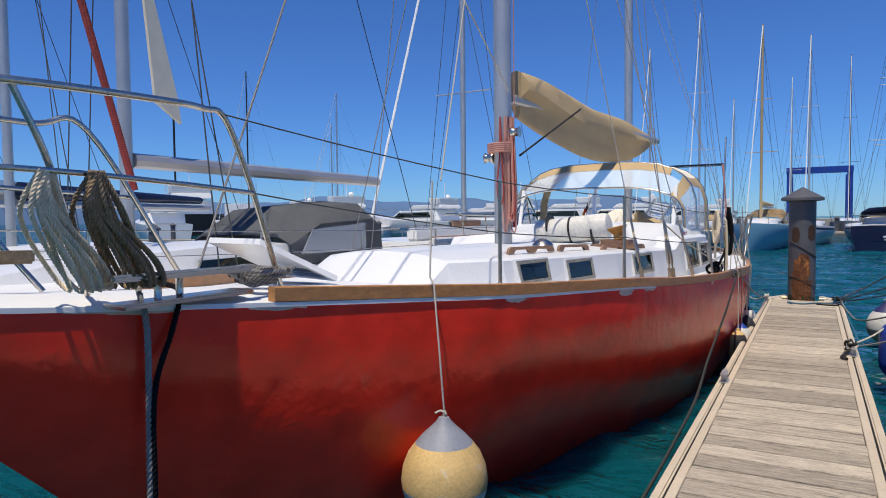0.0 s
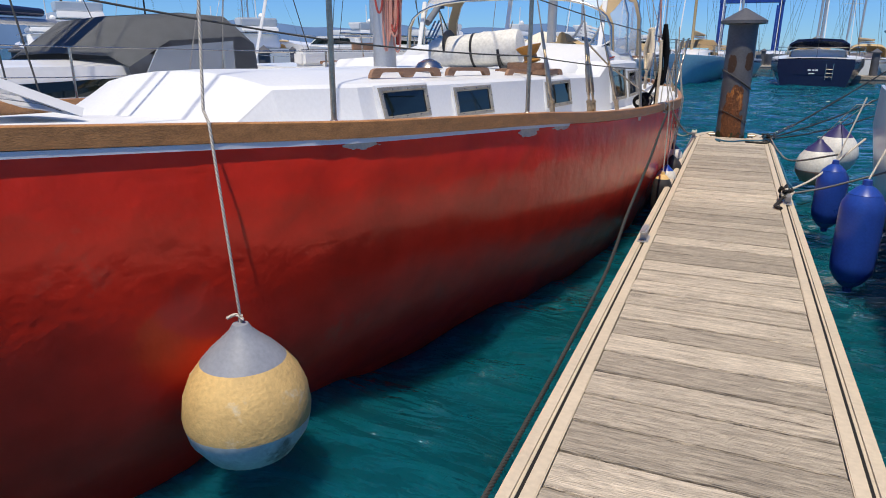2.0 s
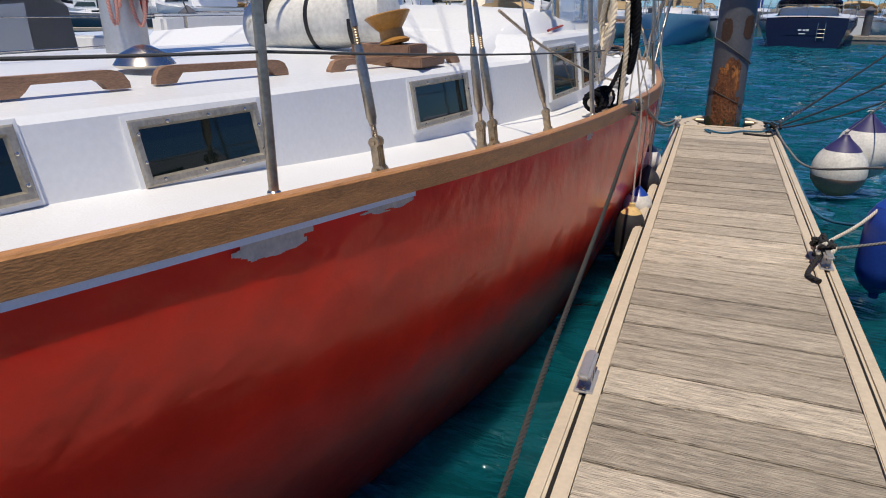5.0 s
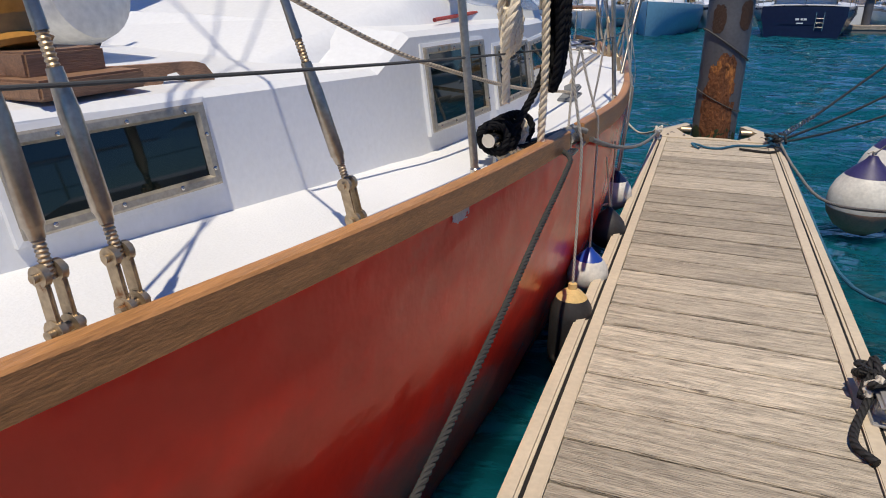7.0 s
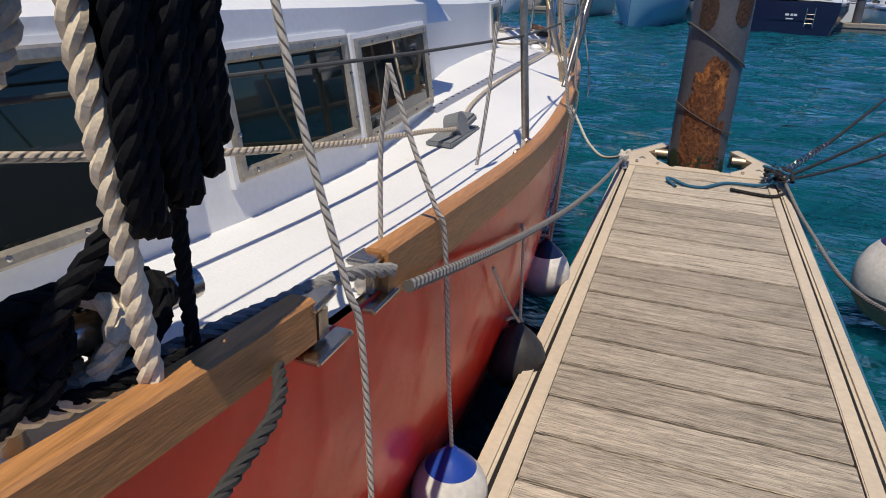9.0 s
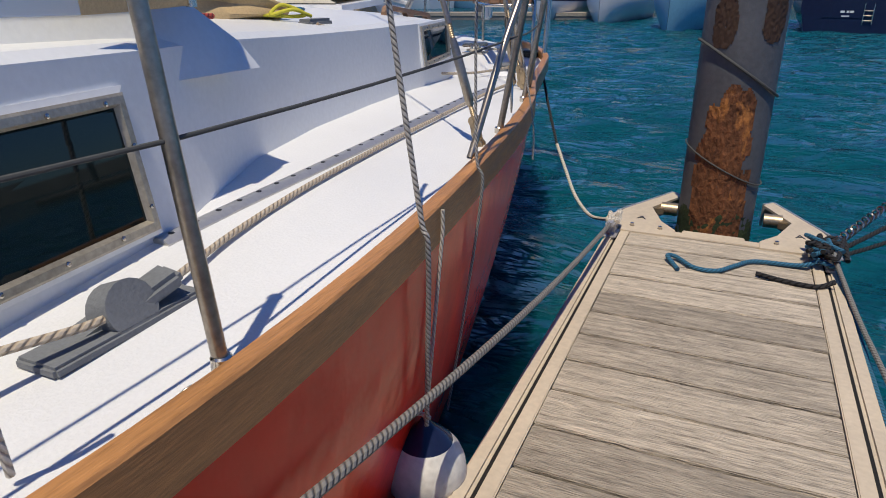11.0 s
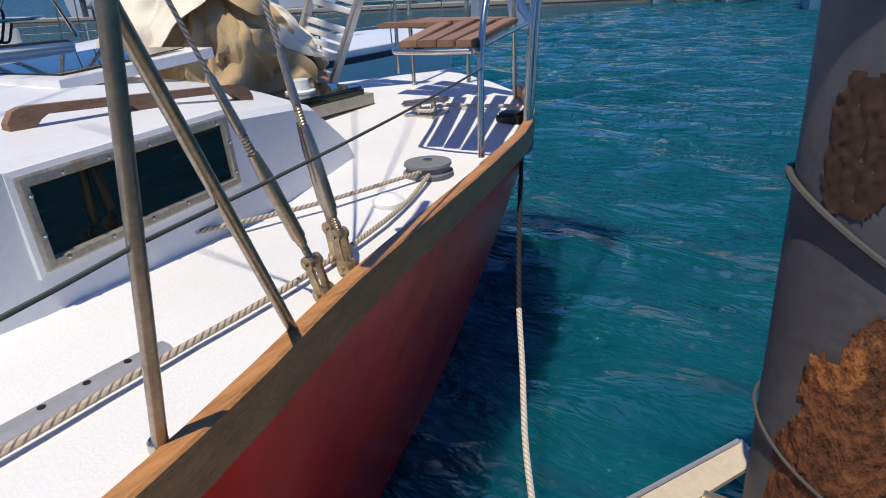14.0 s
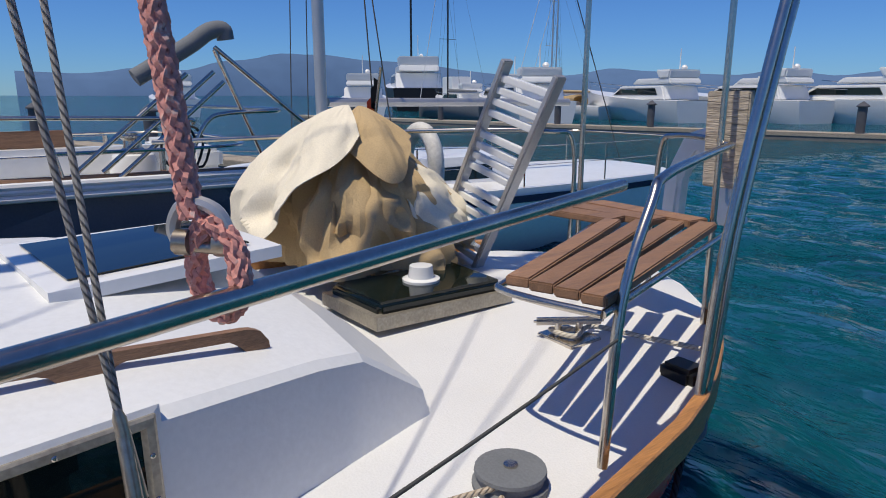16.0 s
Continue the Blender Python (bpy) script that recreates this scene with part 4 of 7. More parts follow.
bm = bmesh.new()
lathe(bm, [(0.10, 0), (0.11, 0.01), (0.08, 0.05), (0.03, 0.075), (0, 0.08)], (-2.2, 3.35, 1.31), 24)
part("roof_dome", bm, M_STEEL, boat, "small dome vent on the roof")

# mast gear: red rope bundle, winches
bundle = thing("rope_bundle", "coiled faded red halyard hanging on the main mast", "rope")
rng = random.Random(11)
for k in range(16):
    a = rng.uniform(-0.7, 1.4)
    x0, y0 = CX + 0.12 * math.cos(a), 3.95 - 0.12 * math.sin(a)
    z1 = rng.uniform(1.42, 1.75)
    w = rng.uniform(0.015, 0.045)
    pts = [(x0, y0, 2.72), (x0 + w, y0 - w, 2.2), (x0 + w * 1.3, y0 - w, z1 + 0.1), (x0 + w * 0.6, y0 - w * 1.6, z1), (x0 - w * 0.3, y0 - w * 1.5, z1 + 0.2), (x0, y0 - 0.02, 2.3), (x0, y0, 2.7)]
    rope("loop", pts, 0.009, R_RED if k % 4 == 0 else R_PINK, "", parent=bundle, steps=5)
for k in range(5):
    z = 2.32 + 0.022 * k
    rope("turn", [(CX + 0.13 * math.cos(t), 3.95 - 0.10 + 0.09 * math.sin(t), z + 0.003 * t) for t in np.linspace(0, 6.3, 14)], 0.011, R_PINK, "", parent=bundle, steps=2)
for z, s in ((2.55, 1), (2.28, -1)):
    bm = bmesh.new()
    lathe(bm, [(0.06, 0.0), (0.065, 0.02), (0.045, 0.05), (0.045, 0.09), (0.06, 0.11), (0.0, 0.115)], (CX + s * 0.1, 3.93, z), 22, Matrix.Rotation(s * math.pi / 2, 3, "Y"))
    part("mast_winch", bm, M_STEEL, boat, "chrome mast winch")

# canvas spray dodger with clear panels over the cockpit
dodger = thing("spray_dodger", "tan canvas spray dodger with clear vinyl windows", "spray dodger")
HOOPS = []
for y, half, z0, z1 in ((6.5, 1.28, 1.45, 2.02), (7.15, 1.36, 1.42, 2.42), (8.3, 1.36, 1.38, 2.45)):
    pts = []
    for i in range(15):
        a = math.pi * i / 14
        c, s = math.cos(a), math.sin(a)
        pts.append(Vector((-2.66 + half * math.copysign(abs(c) ** 0.6, c), y, z0 + (z1 - z0) * abs(s) ** 0.55)))
    HOOPS.append(pts)
    tb = pipe("hoop", pts, 0.014, dodger, bend=False)


def band(name, k0, k1, h0, h1, material, label="", lift=0.01):
    bm = bmesh.new()
    rows = []
    for j in range(7):
        u = h0 + (h1 - h0) * j / 6
        i = min(int(u), len(HOOPS) - 2)
        f = u - i
        rows.append([HOOPS[i][k].lerp(HOOPS[i + 1][k], f) + Vector((0, 0, lift - 0.03 * math.sin(math.pi * f))) for k in range(k0, k1 + 1)])
    skin(bm, rows)
    bm.faces.ensure_lookup_table()
    r = bmesh.ops.extrude_face_region(bm, geom=bm.faces[:])
    bmesh.ops.translate(bm, verts=[v for v in r["geom"] if isinstance(v, bmesh.types.BMVert)], vec=(0, 0, -0.006))
    bmesh.ops.recalc_face_normals(bm, faces=bm.faces[:])
    return part(name, bm, material, dodger, label)


band("front_canvas", 4, 10, 0.75, 1.0, M_TAN, "tan canvas edge")
band("roof_canvas", 3, 11, 1.0, 2.0, M_CREAM, "sun-bleached canvas roof")
band("side_canvas", 0, 3, 0.0, 0.18, M_TAN), band("side_canvas", 11, 14, 0.0, 0.18, M_TAN)
band("side_canvas", 0, 3, 1.72, 2.0, M_TAN), band("side_canvas", 11, 14, 1.72, 2.0, M_TAN)
band("side_canvas", 2, 3, 0.18, 1.72, M_TAN), band("side_canvas", 11, 12, 0.18, 1.72, M_TAN)
cl = band("front_window", 3, 11, 0.0, 0.75, M_CLEAR, "clear vinyl window")
cl2 = band("side_window", 0, 2, 0.18, 1.72, M_CLEAR, "clear vinyl window")
cl.visible_shadow = cl2.visible_shadow = False
for x in (-3.75, -2.62, -1.5):
    bm = bmesh.new()
    obox(bm, (x, 6.42, 1.40), (x, 6.62, 2.02), 0.05, 0.03, 0.006)
    part("window_post", bm, M_GEL, dodger, "white windscreen post")
# solar panel on poles
panel = thing("solar_panel", "dark solar panel on stainless poles at the stern", "solar panel")
bm = bmesh.new()
obox(bm, (-2.86, 13.45, 2.78), (-1.64, 13.45, 2.78), 0.4, 0.035, 0.006)
part("panel", bm, M_NAVY, panel)
for x in (-2.82, -2.05):
    pipe("pole", [(x, 13.45, 0.85), (x, 13.45, 2.76)], 0.014, panel)
# raised doghouse under the dodger
bm = bmesh.new()
rows = []
for y, half, z in ((5.35, 0.95, 1.24), (6.1, 1.18, 1.46), (6.4, 1.2, 1.50), (8.4, 1.2, 1.46), (8.6, 1.2, 1.30)):
    rows.append([(-2.62 + half * c, y, 1.2 + (z - 1.2) * s) for c, s in ((1.06, 0), (1.0, 0.75), (0.94, 1.0), (0.4, 1.1), (-0.4, 1.1), (-0.94, 1.0), (-1.0, 0.75), (-1.06, 0))])
V = skin(bm, rows)
bmesh.ops.recalc_face_normals(bm, faces=bm.faces[:])
part("doghouse", bm, M_CABIN, boat, "raised white doghouse roof")
# ropes lying on the aft cabin
for pts, m, lab in (([(-1.35, 6.2, 1.36), (-1.45, 7.4, 1.38), (-1.5, 8.1, 1.36), (-1.6, 8.7, 1.34)], R_RED, "red control line on the cabin roof"),
                    ([(-2.2, 9.0, 1.31), (-2.5, 9.6, 1.33), (-2.1, 9.9, 1.32), (-2.6, 10.3, 1.32), (-2.2, 9.5, 1.335)], R_BLUE, "blue rope lying on the aft cabin")):
    rope("deck_line", pts, 0.009, m, lab)

# black and white rope coils on the lifeline, and the bollard
coil = thing("white_rope_coil", "thick cream rope coil hung on the lifeline", "rope")
rng = random.Random(3)
for k in range(5):
    y0 = 5.72 + 0.032 * k
    z1 = 1.25 + 0.05 * rng.random()
    laid_rope("loop", [(-0.86, y0, 1.66), (-0.83 - 0.012 * k, y0 - 0.05, 1.48), (-0.845, y0 - 0.075, z1 + 0.10), (-0.87, y0 - 0.02, z1), (-0.90, y0 + 0.05, z1 + 0.05), (-0.915, y0 + 0.06, 1.45), (-0.87, y0, 1.66)], 0.019, L_CREAM, "", parent=coil, steps=6)
laid_rope("tail", [(-0.87, 5.70, 1.42), (-0.875, 5.71, 1.28), (-0.885, 5.76, 1.16), (-0.888, 5.775, 1.08)], 0.018, L_CREAM, "", parent=coil)
laid_rope("tail", [(-0.78, 5.87, 1.55), (-0.765, 5.87, 1.25), (-0.77, 5.89, 1.05), (-0.775, 5.90, 0.88)], 0.017, L_CREAM, "", parent=coil)
coil = thing("black_rope_coil", "thick black rope coil hung on the lifeline", "rope")
for k in range(8):
    y0 = 5.88 + 0.020 * k
    z1 = 1.12 + 0.10 * rng.random()
    laid_rope("loop", [(-0.755, y0, 1.70), (-0.715 - 0.012 * (k % 3), y0 - 0.01, 1.45), (-0.72, y0 - 0.015, z1 + 0.07), (-0.74, y0 + 0.01, z1), (-0.77, y0 + 0.03, z1 + 0.07), (-0.775, y0 + 0.02, 1.4), (-0.755, y0, 1.70)], 0.0165, L_BLACK, "", parent=coil, steps=5)
laid_rope("tail", [(-0.78, 5.98, 1.25), (-0.80, 5.93, 1.14), (-0.83, 5.86, 1.05), (-0.86, 5.82, 0.98)], 0.017, L_BLACK, "", parent=coil)
laid_rope("tail", [(-0.79, 6.0, 1.20), (-0.80, 6.005, 1.05), (-0.802, 6.006, 0.88)], 0.012, L_BLACK, "", parent=coil)
bol = thing("bollard", "stainless deck bollard wrapped in black and cream rope", "bollard")
bm = bmesh.new()
tube(bm, [(-0.93, 5.70, 0.945), (-0.875, 6.10, 0.945)], 0.027, 18)
part("bar", bm, M_STEEL, bol)
for p in ((-0.918, 5.80), (-0.89, 5.99)):
    bm = bmesh.new()
    lathe(bm, [(0.03, 0.0), (0.022, 0.01), (0.022, 0.10)], (*p, deck_z(5.9)), 14)
    part("post", bm, M_STEEL, bol)
rng = random.Random(6)
for k in range(9):
    c = Vector((-0.924, 5.74, 0.945)).lerp(Vector((-0.89, 6.0, 0.945)), k / 8)
    tilt = rng.uniform(-0.03, 0.03)
    laid_rope("turn", [c + Vector(((0.052 + 0.010 * (k % 2)) * math.cos(t), 0.02 * math.sin(2 * t) + tilt * math.cos(t), (0.050 + 0.010 * (k % 2)) * math.sin(t))) for t in np.linspace(0, 6.28, 11)], 0.017, L_CREAM if k in (5, 6) else L_BLACK, "", parent=bol, steps=2)
laid_rope("turn", [(-0.95, 5.72, 0.99), (-0.90, 5.80, 1.02), (-0.87, 5.95, 1.01), (-0.86, 6.03, 0.96), (-0.90, 5.98, 0.91), (-0.94, 5.84, 0.93)], 0.018, L_BLACK, "", parent=bol)
laid_rope("turn", [(-0.90, 5.76, 0.905), (-0.86, 5.84, 0.89), (-0.84, 5.94, 0.885), (-0.87, 6.0, 0.88), (-0.91, 5.9, 0.88), (-0.90, 5.76, 0.875)], 0.017, L_CREAM, "", parent=bol)
laid_rope("mooring_lead", [(-0.90, 5.82, 0.895), (-0.84, 5.98, 0.89), (-0.77, 6.15, 0.90), (-0.72, 6.3, 0.90), (-0.68, 6.42, 0.87)], 0.015, L_GREY, "grey mooring rope led through the fairlead")
laid_rope("mooring_lead", [(-0.91, 5.74, 0.90), (-0.85, 5.86, 0.895), (-0.79, 6.0, 0.895), (-0.755, 6.10, 0.885), (-0.75, 6.18, 0.84)], 0.013, L_BLACK, "black mooring rope led to the rail")
for y, tip in ((6.20, 1), (6.40, -1)):
    bm = bmesh.new()
    zc = rail_z(y) - 0.09
    box(bm, -0.80, y - 0.06, zc - 0.012, -0.68, y + 0.06, zc, 0.004)
    box(bm, -0.745, y - 0.025, zc, -0.705, y + 0.025, zc + 0.07, 0.010)
    obox(bm, (-0.725, y - 0.035 * tip, zc + 0.074), (-0.725, y + 0.04 * tip, zc + 0.080), 0.055, 0.014, 0.005)
    part("fairlead", bm, M_STEEL, boat, "polished open fairlead")

# thin lines hanging on the lifelines
for pts, r, m, lab in (
        ([(-0.757, 6.567, 1.234), (-0.72, 6.60, 1.08), (-0.675, 6.634, 0.93), (-0.66, 6.66, 0.85), (-0.665, 6.74, 0.45), (-0.672, 6.82, 0.15)], 0.006, R_WHITE, "thin cream fender line over the rail"),
        ([(-0.757, 6.567, 1.234), (-0.79, 6.60, 1.05), (-0.80, 6.62, 0.83)], 0.006, R_WHITE, "thin cream line hanging from the lifeline"),
        ([(-0.785, 6.17, 1.62), (-0.735, 6.19, 1.25), (-0.682, 6.235, 0.925), (-0.668, 6.26, 0.82), (-0.668, 6.29, 0.5), (-0.668, 6.30, 0.15)], 0.0065, R_WHITE, "thin cream fender line over the rail"),
        ([(-0.66, 7.1, 0.60), (-0.66, 7.25, 0.45), (-0.665, 7.45, 0.28), (-0.675, 7.62, 0.15)], 0.005, R_WHITE, "thin cream fender line to the black fender"),
        ([(-0.82, 8.40, 1.75), (-0.80, 8.39, 1.5), (-0.745, 8.365, 1.18), (-0.69, 8.345, 0.88), (-0.672, 8.345, 0.78), (-0.72, 8.42, 0.20)], 0.0075, R_WIRE, "thick grey fender line over the rail"),
        ([(-0.79, 8.97, 1.62), (-0.775, 8.93, 1.2), (-0.755, 8.90, 0.905), (-0.735, 8.90, 0.80), (-0.80, 8.90, 0.3), (-0.86, 8.90, -0.1)], 0.005, R_WIRE, "thin grey line hanging over the rail"),
        ([(-0.75, 7.3, 1.28), (-0.77, 7.32, 1.05), (-0.80, 7.34, 0.84)], 0.006, R_WHITE, "thin cream line hanging from the lifeline"),
        ([(-0.94, 9.79, 1.60), (-0.93, 9.78, 1.32), (-0.86, 9.74, 1.10), (-0.80, 9.70, 0.86), (-0.79, 9.68, 0.72)], 0.004, R_WIRE, "thin wire tail hanging over the rail at the gate")):
    rope("fender_line", pts, r, m, lab)
bm = bmesh.new()
tube(bm, [(-0.94, 9.79, 1.30), (-0.94, 9.79, 1.15), (-0.94, 9.79, 1.148), (-0.935, 9.785, 1.13), (-0.935, 9.785, 1.125), (-0.93, 9.78, 1.02), (-0.93, 9.78, 1.015), (-0.925, 9.77, 0.95), (-0.925, 9.77, 0.90)], [0.003, 0.003, 0.008, 0.008, 0.0065, 0.0065, 0.0085, 0.006, 0.005], 10)
tagged(part("gate_tensioner", bm, M_STEEL), "small steel tensioner hanging at the gate", "turnbuckle")


# fenders
def fender_ball(name, x, y, ztop, r, top_mat, body_mat, label, line_to=None, stretch=1.25, lower=None):
    f = thing(name, label, "fender")
    prof = [(0.0, -2 * r), (0.35 * r, -1.94 * r), (0.7 * r, -1.72 * r), (0.93 * r, -1.38 * r), (1.0 * r, -1.0 * r), (0.955 * r, -0.68 * r), (0.84 * r, -0.40 * r), (0.66 * r, -0.16 * r)]
    neck = [(0.66 * r, -0.16 * r), (0.50 * r, 0.02 * r), (0.32 * r, 0.18 * r), (0.18 * r, 0.32 * r), (0.12 * r, 0.42 * r), (0.0, 0.44 * r)]
    if lower:
        cut = 3
        bm = bmesh.new()
        lathe(bm, prof[:cut + 1] + [(0.985 * r, -1.15 * r)], (x, y, ztop), 36)
        part("base", bm, lower, f)
        prof = [(0.985 * r, -1.15 * r)] + prof[cut + 1:]
    bm = bmesh.new()
    lathe(bm, prof, (x, y, ztop), 36)
    part("body", bm, body_mat, f)
    bm = bmesh.new()
    lathe(bm, neck, (x, y, ztop), 36)
    part("neck", bm, top_mat, f)
    if line_to:
        rope("line", [(x, y, ztop + 0.40 * r), (x + 0.004, y, ztop + 0.5 * r), *line_to], 0.006, R_WHITE, "cream fender line", parent=f, smooth_line=False)
        rope("knot", [(x - 0.05, y - 0.02, ztop + 0.50 * r), (x - 0.02, y, ztop + 0.55 * r), (x + 0.015, y, ztop + 0.50 * r), (x - 0.01, y + 0.01, ztop + 0.46 * r), (x + 0.01, y, ztop + 0.56 * r)], 0.007, R_WHITE, "", parent=f)
    return f


fender_ball("ball_fender", -1.80, 0.60, 0.265, 0.268, M_FGREY, M_FORANGE, "round faded yellow fender with grey top against the red hull", [(-1.86, 0.60, 1.19), (-1.90, 0.62, 1.235), (-1.91, 0.68, 1.83)], lower=M_FWHITE)
fender_ball("ball_fender", -0.672, 6.82, 0.10, 0.115, M_BLUEF, M_FWHITE, "small white fender with a blue top", None)
fender_ball("ball_fender", -0.675, 7.62, 0.10, 0.12, M_FBLACK, M_FBLACK, "dirty black fender between hull and dock", [(-0.66, 7.5, 0.55), (-0.66, 7.45, 0.62)])
fender_ball("ball_fender", -0.74, 8.45, 0.14, 0.13, M_NAVY, M_FWHITE, "white fender with a dark top beside the hull", [(-0.70, 8.5, 0.8), (-0.70, 8.5, 0.86)])


def fender_long(name, x, y, z0, z1, r, body_mat, end_mat, label, line_to=None):
    f = thing(name, label, "fender")
    bm = bmesh.new()
    lathe(bm, [(r * 0.72, z0 + r * 0.45), (r * 0.96, z0 + r * 0.9), (r, z0 + r * 1.3), (r, z1 - r * 1.3), (r * 0.96, z1 - r * 0.9), (r * 0.72, z1 - r * 0.45)], (x, y, 0), 28)
    part("body", bm, body_mat, f)
    for s, zz in ((-1, z0), (1, z1)):
        bm = bmesh.new()
        p = [(r * 0.73, -s * r * 0.44), (r * 0.45, -s * r * 0.15), (r * 0.22, 0.0), (r * 0.2, s * r * 0.25), (0.0, s * r * 0.3)]
        lathe(bm, p if s > 0 else p[::-1], (x, y, zz), 28)
        part("end", bm, end_mat, f)
    if line_to:
        rope("line", [(x, y, z1 + 0.2 * r), line_to], 0.007, R_WHITE, "fender line", parent=f, smooth_line=False)
    return f


fender_long("long_fender", -0.668, 6.30, -0.36, 0.12, 0.105, M_FBLACK, M_FORANGE, "black fender with a yellowed top between hull and dock")

# stern: pushpit, seat, hatch, tarpaulin
pushpit = thing("pushpit", "stainless stern rail with a blue-reflecting top tube", "stern rail")
pipe("top_rail", [(-1.15, 10.72, 1.60), (-1.36, 11.4, 1.605), (-1.60, 12.27, 1.62)], 0.0165, pushpit)
pipe("post", [(-1.545, 12.19, 0.84), (-1.57, 12.26, 1.30), (-1.60, 12.40, 1.56), (-1.64, 12.50, 1.62), (-1.78, 12.9, 1.645), (-2.0, 13.45, 1.65)], 0.0155, pushpit)
pipe("stern_rail", [(-2.0, 13.45, 1.65), (-2.2, 13.62, 1.66), (-2.42, 13.66, 1.66), (-2.50, 13.67, 1.60), (-2.52, 13.67, 1.2), (-2.52, 13.67, 0.9)], 0.014, pushpit)
pipe("stern_rail", [(-3.3, 13.9, 0.9), (-3.3, 13.9, 1.55), (-3.36, 13.7, 1.64), (-3.8, 13.2, 1.64), (-4.1, 12.6, 1.62), (-4.35, 11.7, 1.60)], 0.014, pushpit)
for k, off in enumerate((0.0, 0.05)):
    pipe("davit", [(-1.60 - 0.3 * off, 12.72 + off, 0.82), (-1.60, 12.75 + off, 1.05), (-1.60, 12.82 + off, 1.5), (-1.60, 13.05 + off, 2.3), (-1.62, 13.5 + off, 3.4)], 0.017, pushpit, "stainless davit tube")
pipe("davit_foot", [(-1.60, 12.75, 0.82), (-1.58, 12.72, 0.76), (-1.60, 12.66, 0.74), (-1.63, 12.6, 0.75)], 0.02, pushpit, material=M_GREYC)
seat = thing("slatted_bench", "slatted teak corner bench on the stern rail", "bench")
A, B = Vector((-1.90, 12.13, 1.315)), Vector((-1.56, 12.19, 1.315))
C_, D_ = Vector((-2.60, 13.45, 1.315)), Vector((-2.06, 13.50, 1.315))
bm = bmesh.new()
for k in range(4):
    u = (k + 0.5) / 4
    a = A.lerp(B, u)
    b = Vector((-2.36, 13.06, 1.315)).lerp(Vector((-1.98, 13.42, 1.315)), u)
    bm = bmesh.new()
    obox(bm, a, b, 0.077, 0.032, 0.005)
    part("slat", bm, M_TEAK, seat, smooth=False)
for k in range(3):
    u = (k + 0.5) / 3
    a = Vector((-2.38, 13.10, 1.315)).lerp(Vector((-2.02, 13.45, 1.315)), u)
    b = Vector((-2.78, 13.02, 1.315)).lerp(Vector((-2.68, 13.50, 1.315)), u)
    bm = bmesh.new()
    obox(bm, a, b, 0.13, 0.03, 0.005)
    part("slat", bm, M_TEAK, seat, smooth=False)
pipe("seat_frame", [(-1.56, 12.17, 1.288), (-1.75, 12.12, 1.288), (-1.90, 12.11, 1.288), (-1.945, 12.17, 1.288), (-2.1, 12.5, 1.288), (-2.40, 13.08, 1.288)], 0.012, seat)
pipe("seat_frame", [(-1.56, 12.17, 1.288), (-1.70, 12.6, 1.288), (-1.98, 13.48, 1.288)], 0.012, seat)
# stern cleat with rope, chock
bm = bmesh.new()
obox(bm, (-2.36, 12.70, 0.93), (-2.20, 12.95, 0.93), 0.035, 0.032, 0.012)
for u in (0.35, 0.65):
    p = Vector((-2.36, 12.70, 0.86)).lerp(Vector((-2.20, 12.95, 0.86)), u)
    lathe(bm, [(0.018, 0), (0.014, 0.07)], p, 12)
box(bm, -2.38, 12.74, 0.845, -2.18, 12.92, 0.868, 0.004)
part("stern_cleat", bm, M_STEEL, boat, "polished stern cleat")
rope("stern_rope", [(-2.28, 12.86, 0.885), (-2.34, 12.78, 0.885), (-2.22, 12.80, 0.885), (-2.26, 12.95, 0.885), (-2.05, 13.05, 0.875), (-1.85, 13.12, 0.875)], 0.011, R_WHITE, "cream rope made fast on the stern cleat")
bm = bmesh.new()
box(bm, -1.86, 12.86, 0.80, -1.72, 12.98, 0.885, 0.018)
part("stern_chock", bm, M_BLACK, boat, "black fairlead at the rail")
# deck hatch with cowl base
bm = bmesh.new()
ngon(bm, [(-3.2, 12.18, 0.92), (-2.78, 12.20, 0.92), (-2.76, 12.88, 0.92), (-3.2, 12.90, 0.92)], (0, 0, 0.07))
bmesh.ops.bevel(bm, geom=bm.edges[:], offset=0.02, segments=3, affect="EDGES", clamp_overlap=True)
h = part("stern_hatch", bm, M_GLASS, boat, "dark smoked stern hatch")
bm = bmesh.new()
ngon(bm, [(-3.23, 12.15, 0.88), (-2.75, 12.17, 0.88), (-2.73, 12.91, 0.88), (-3.23, 12.93, 0.88)], (0, 0, 0.06))
part("rim", bm, M_FRAME, h, smooth=False)
bm = bmesh.new()
lathe(bm, [(0.09, 0.0), (0.09, 0.012), (0.062, 0.018), (0.055, 0.075), (0.0, 0.08)], (-2.98, 12.55, 0.99), 26)
part("vent_base", bm, M_GEL, h, "white vent base on the hatch")

# crumpled cream and tan cover thrown over the helm: sheets that hang from its top in creased folds
def crease(x):
    """A zigzag of sharp folds between -1 and 1."""
    return 4 * abs(x - math.floor(x + 0.5)) - 1


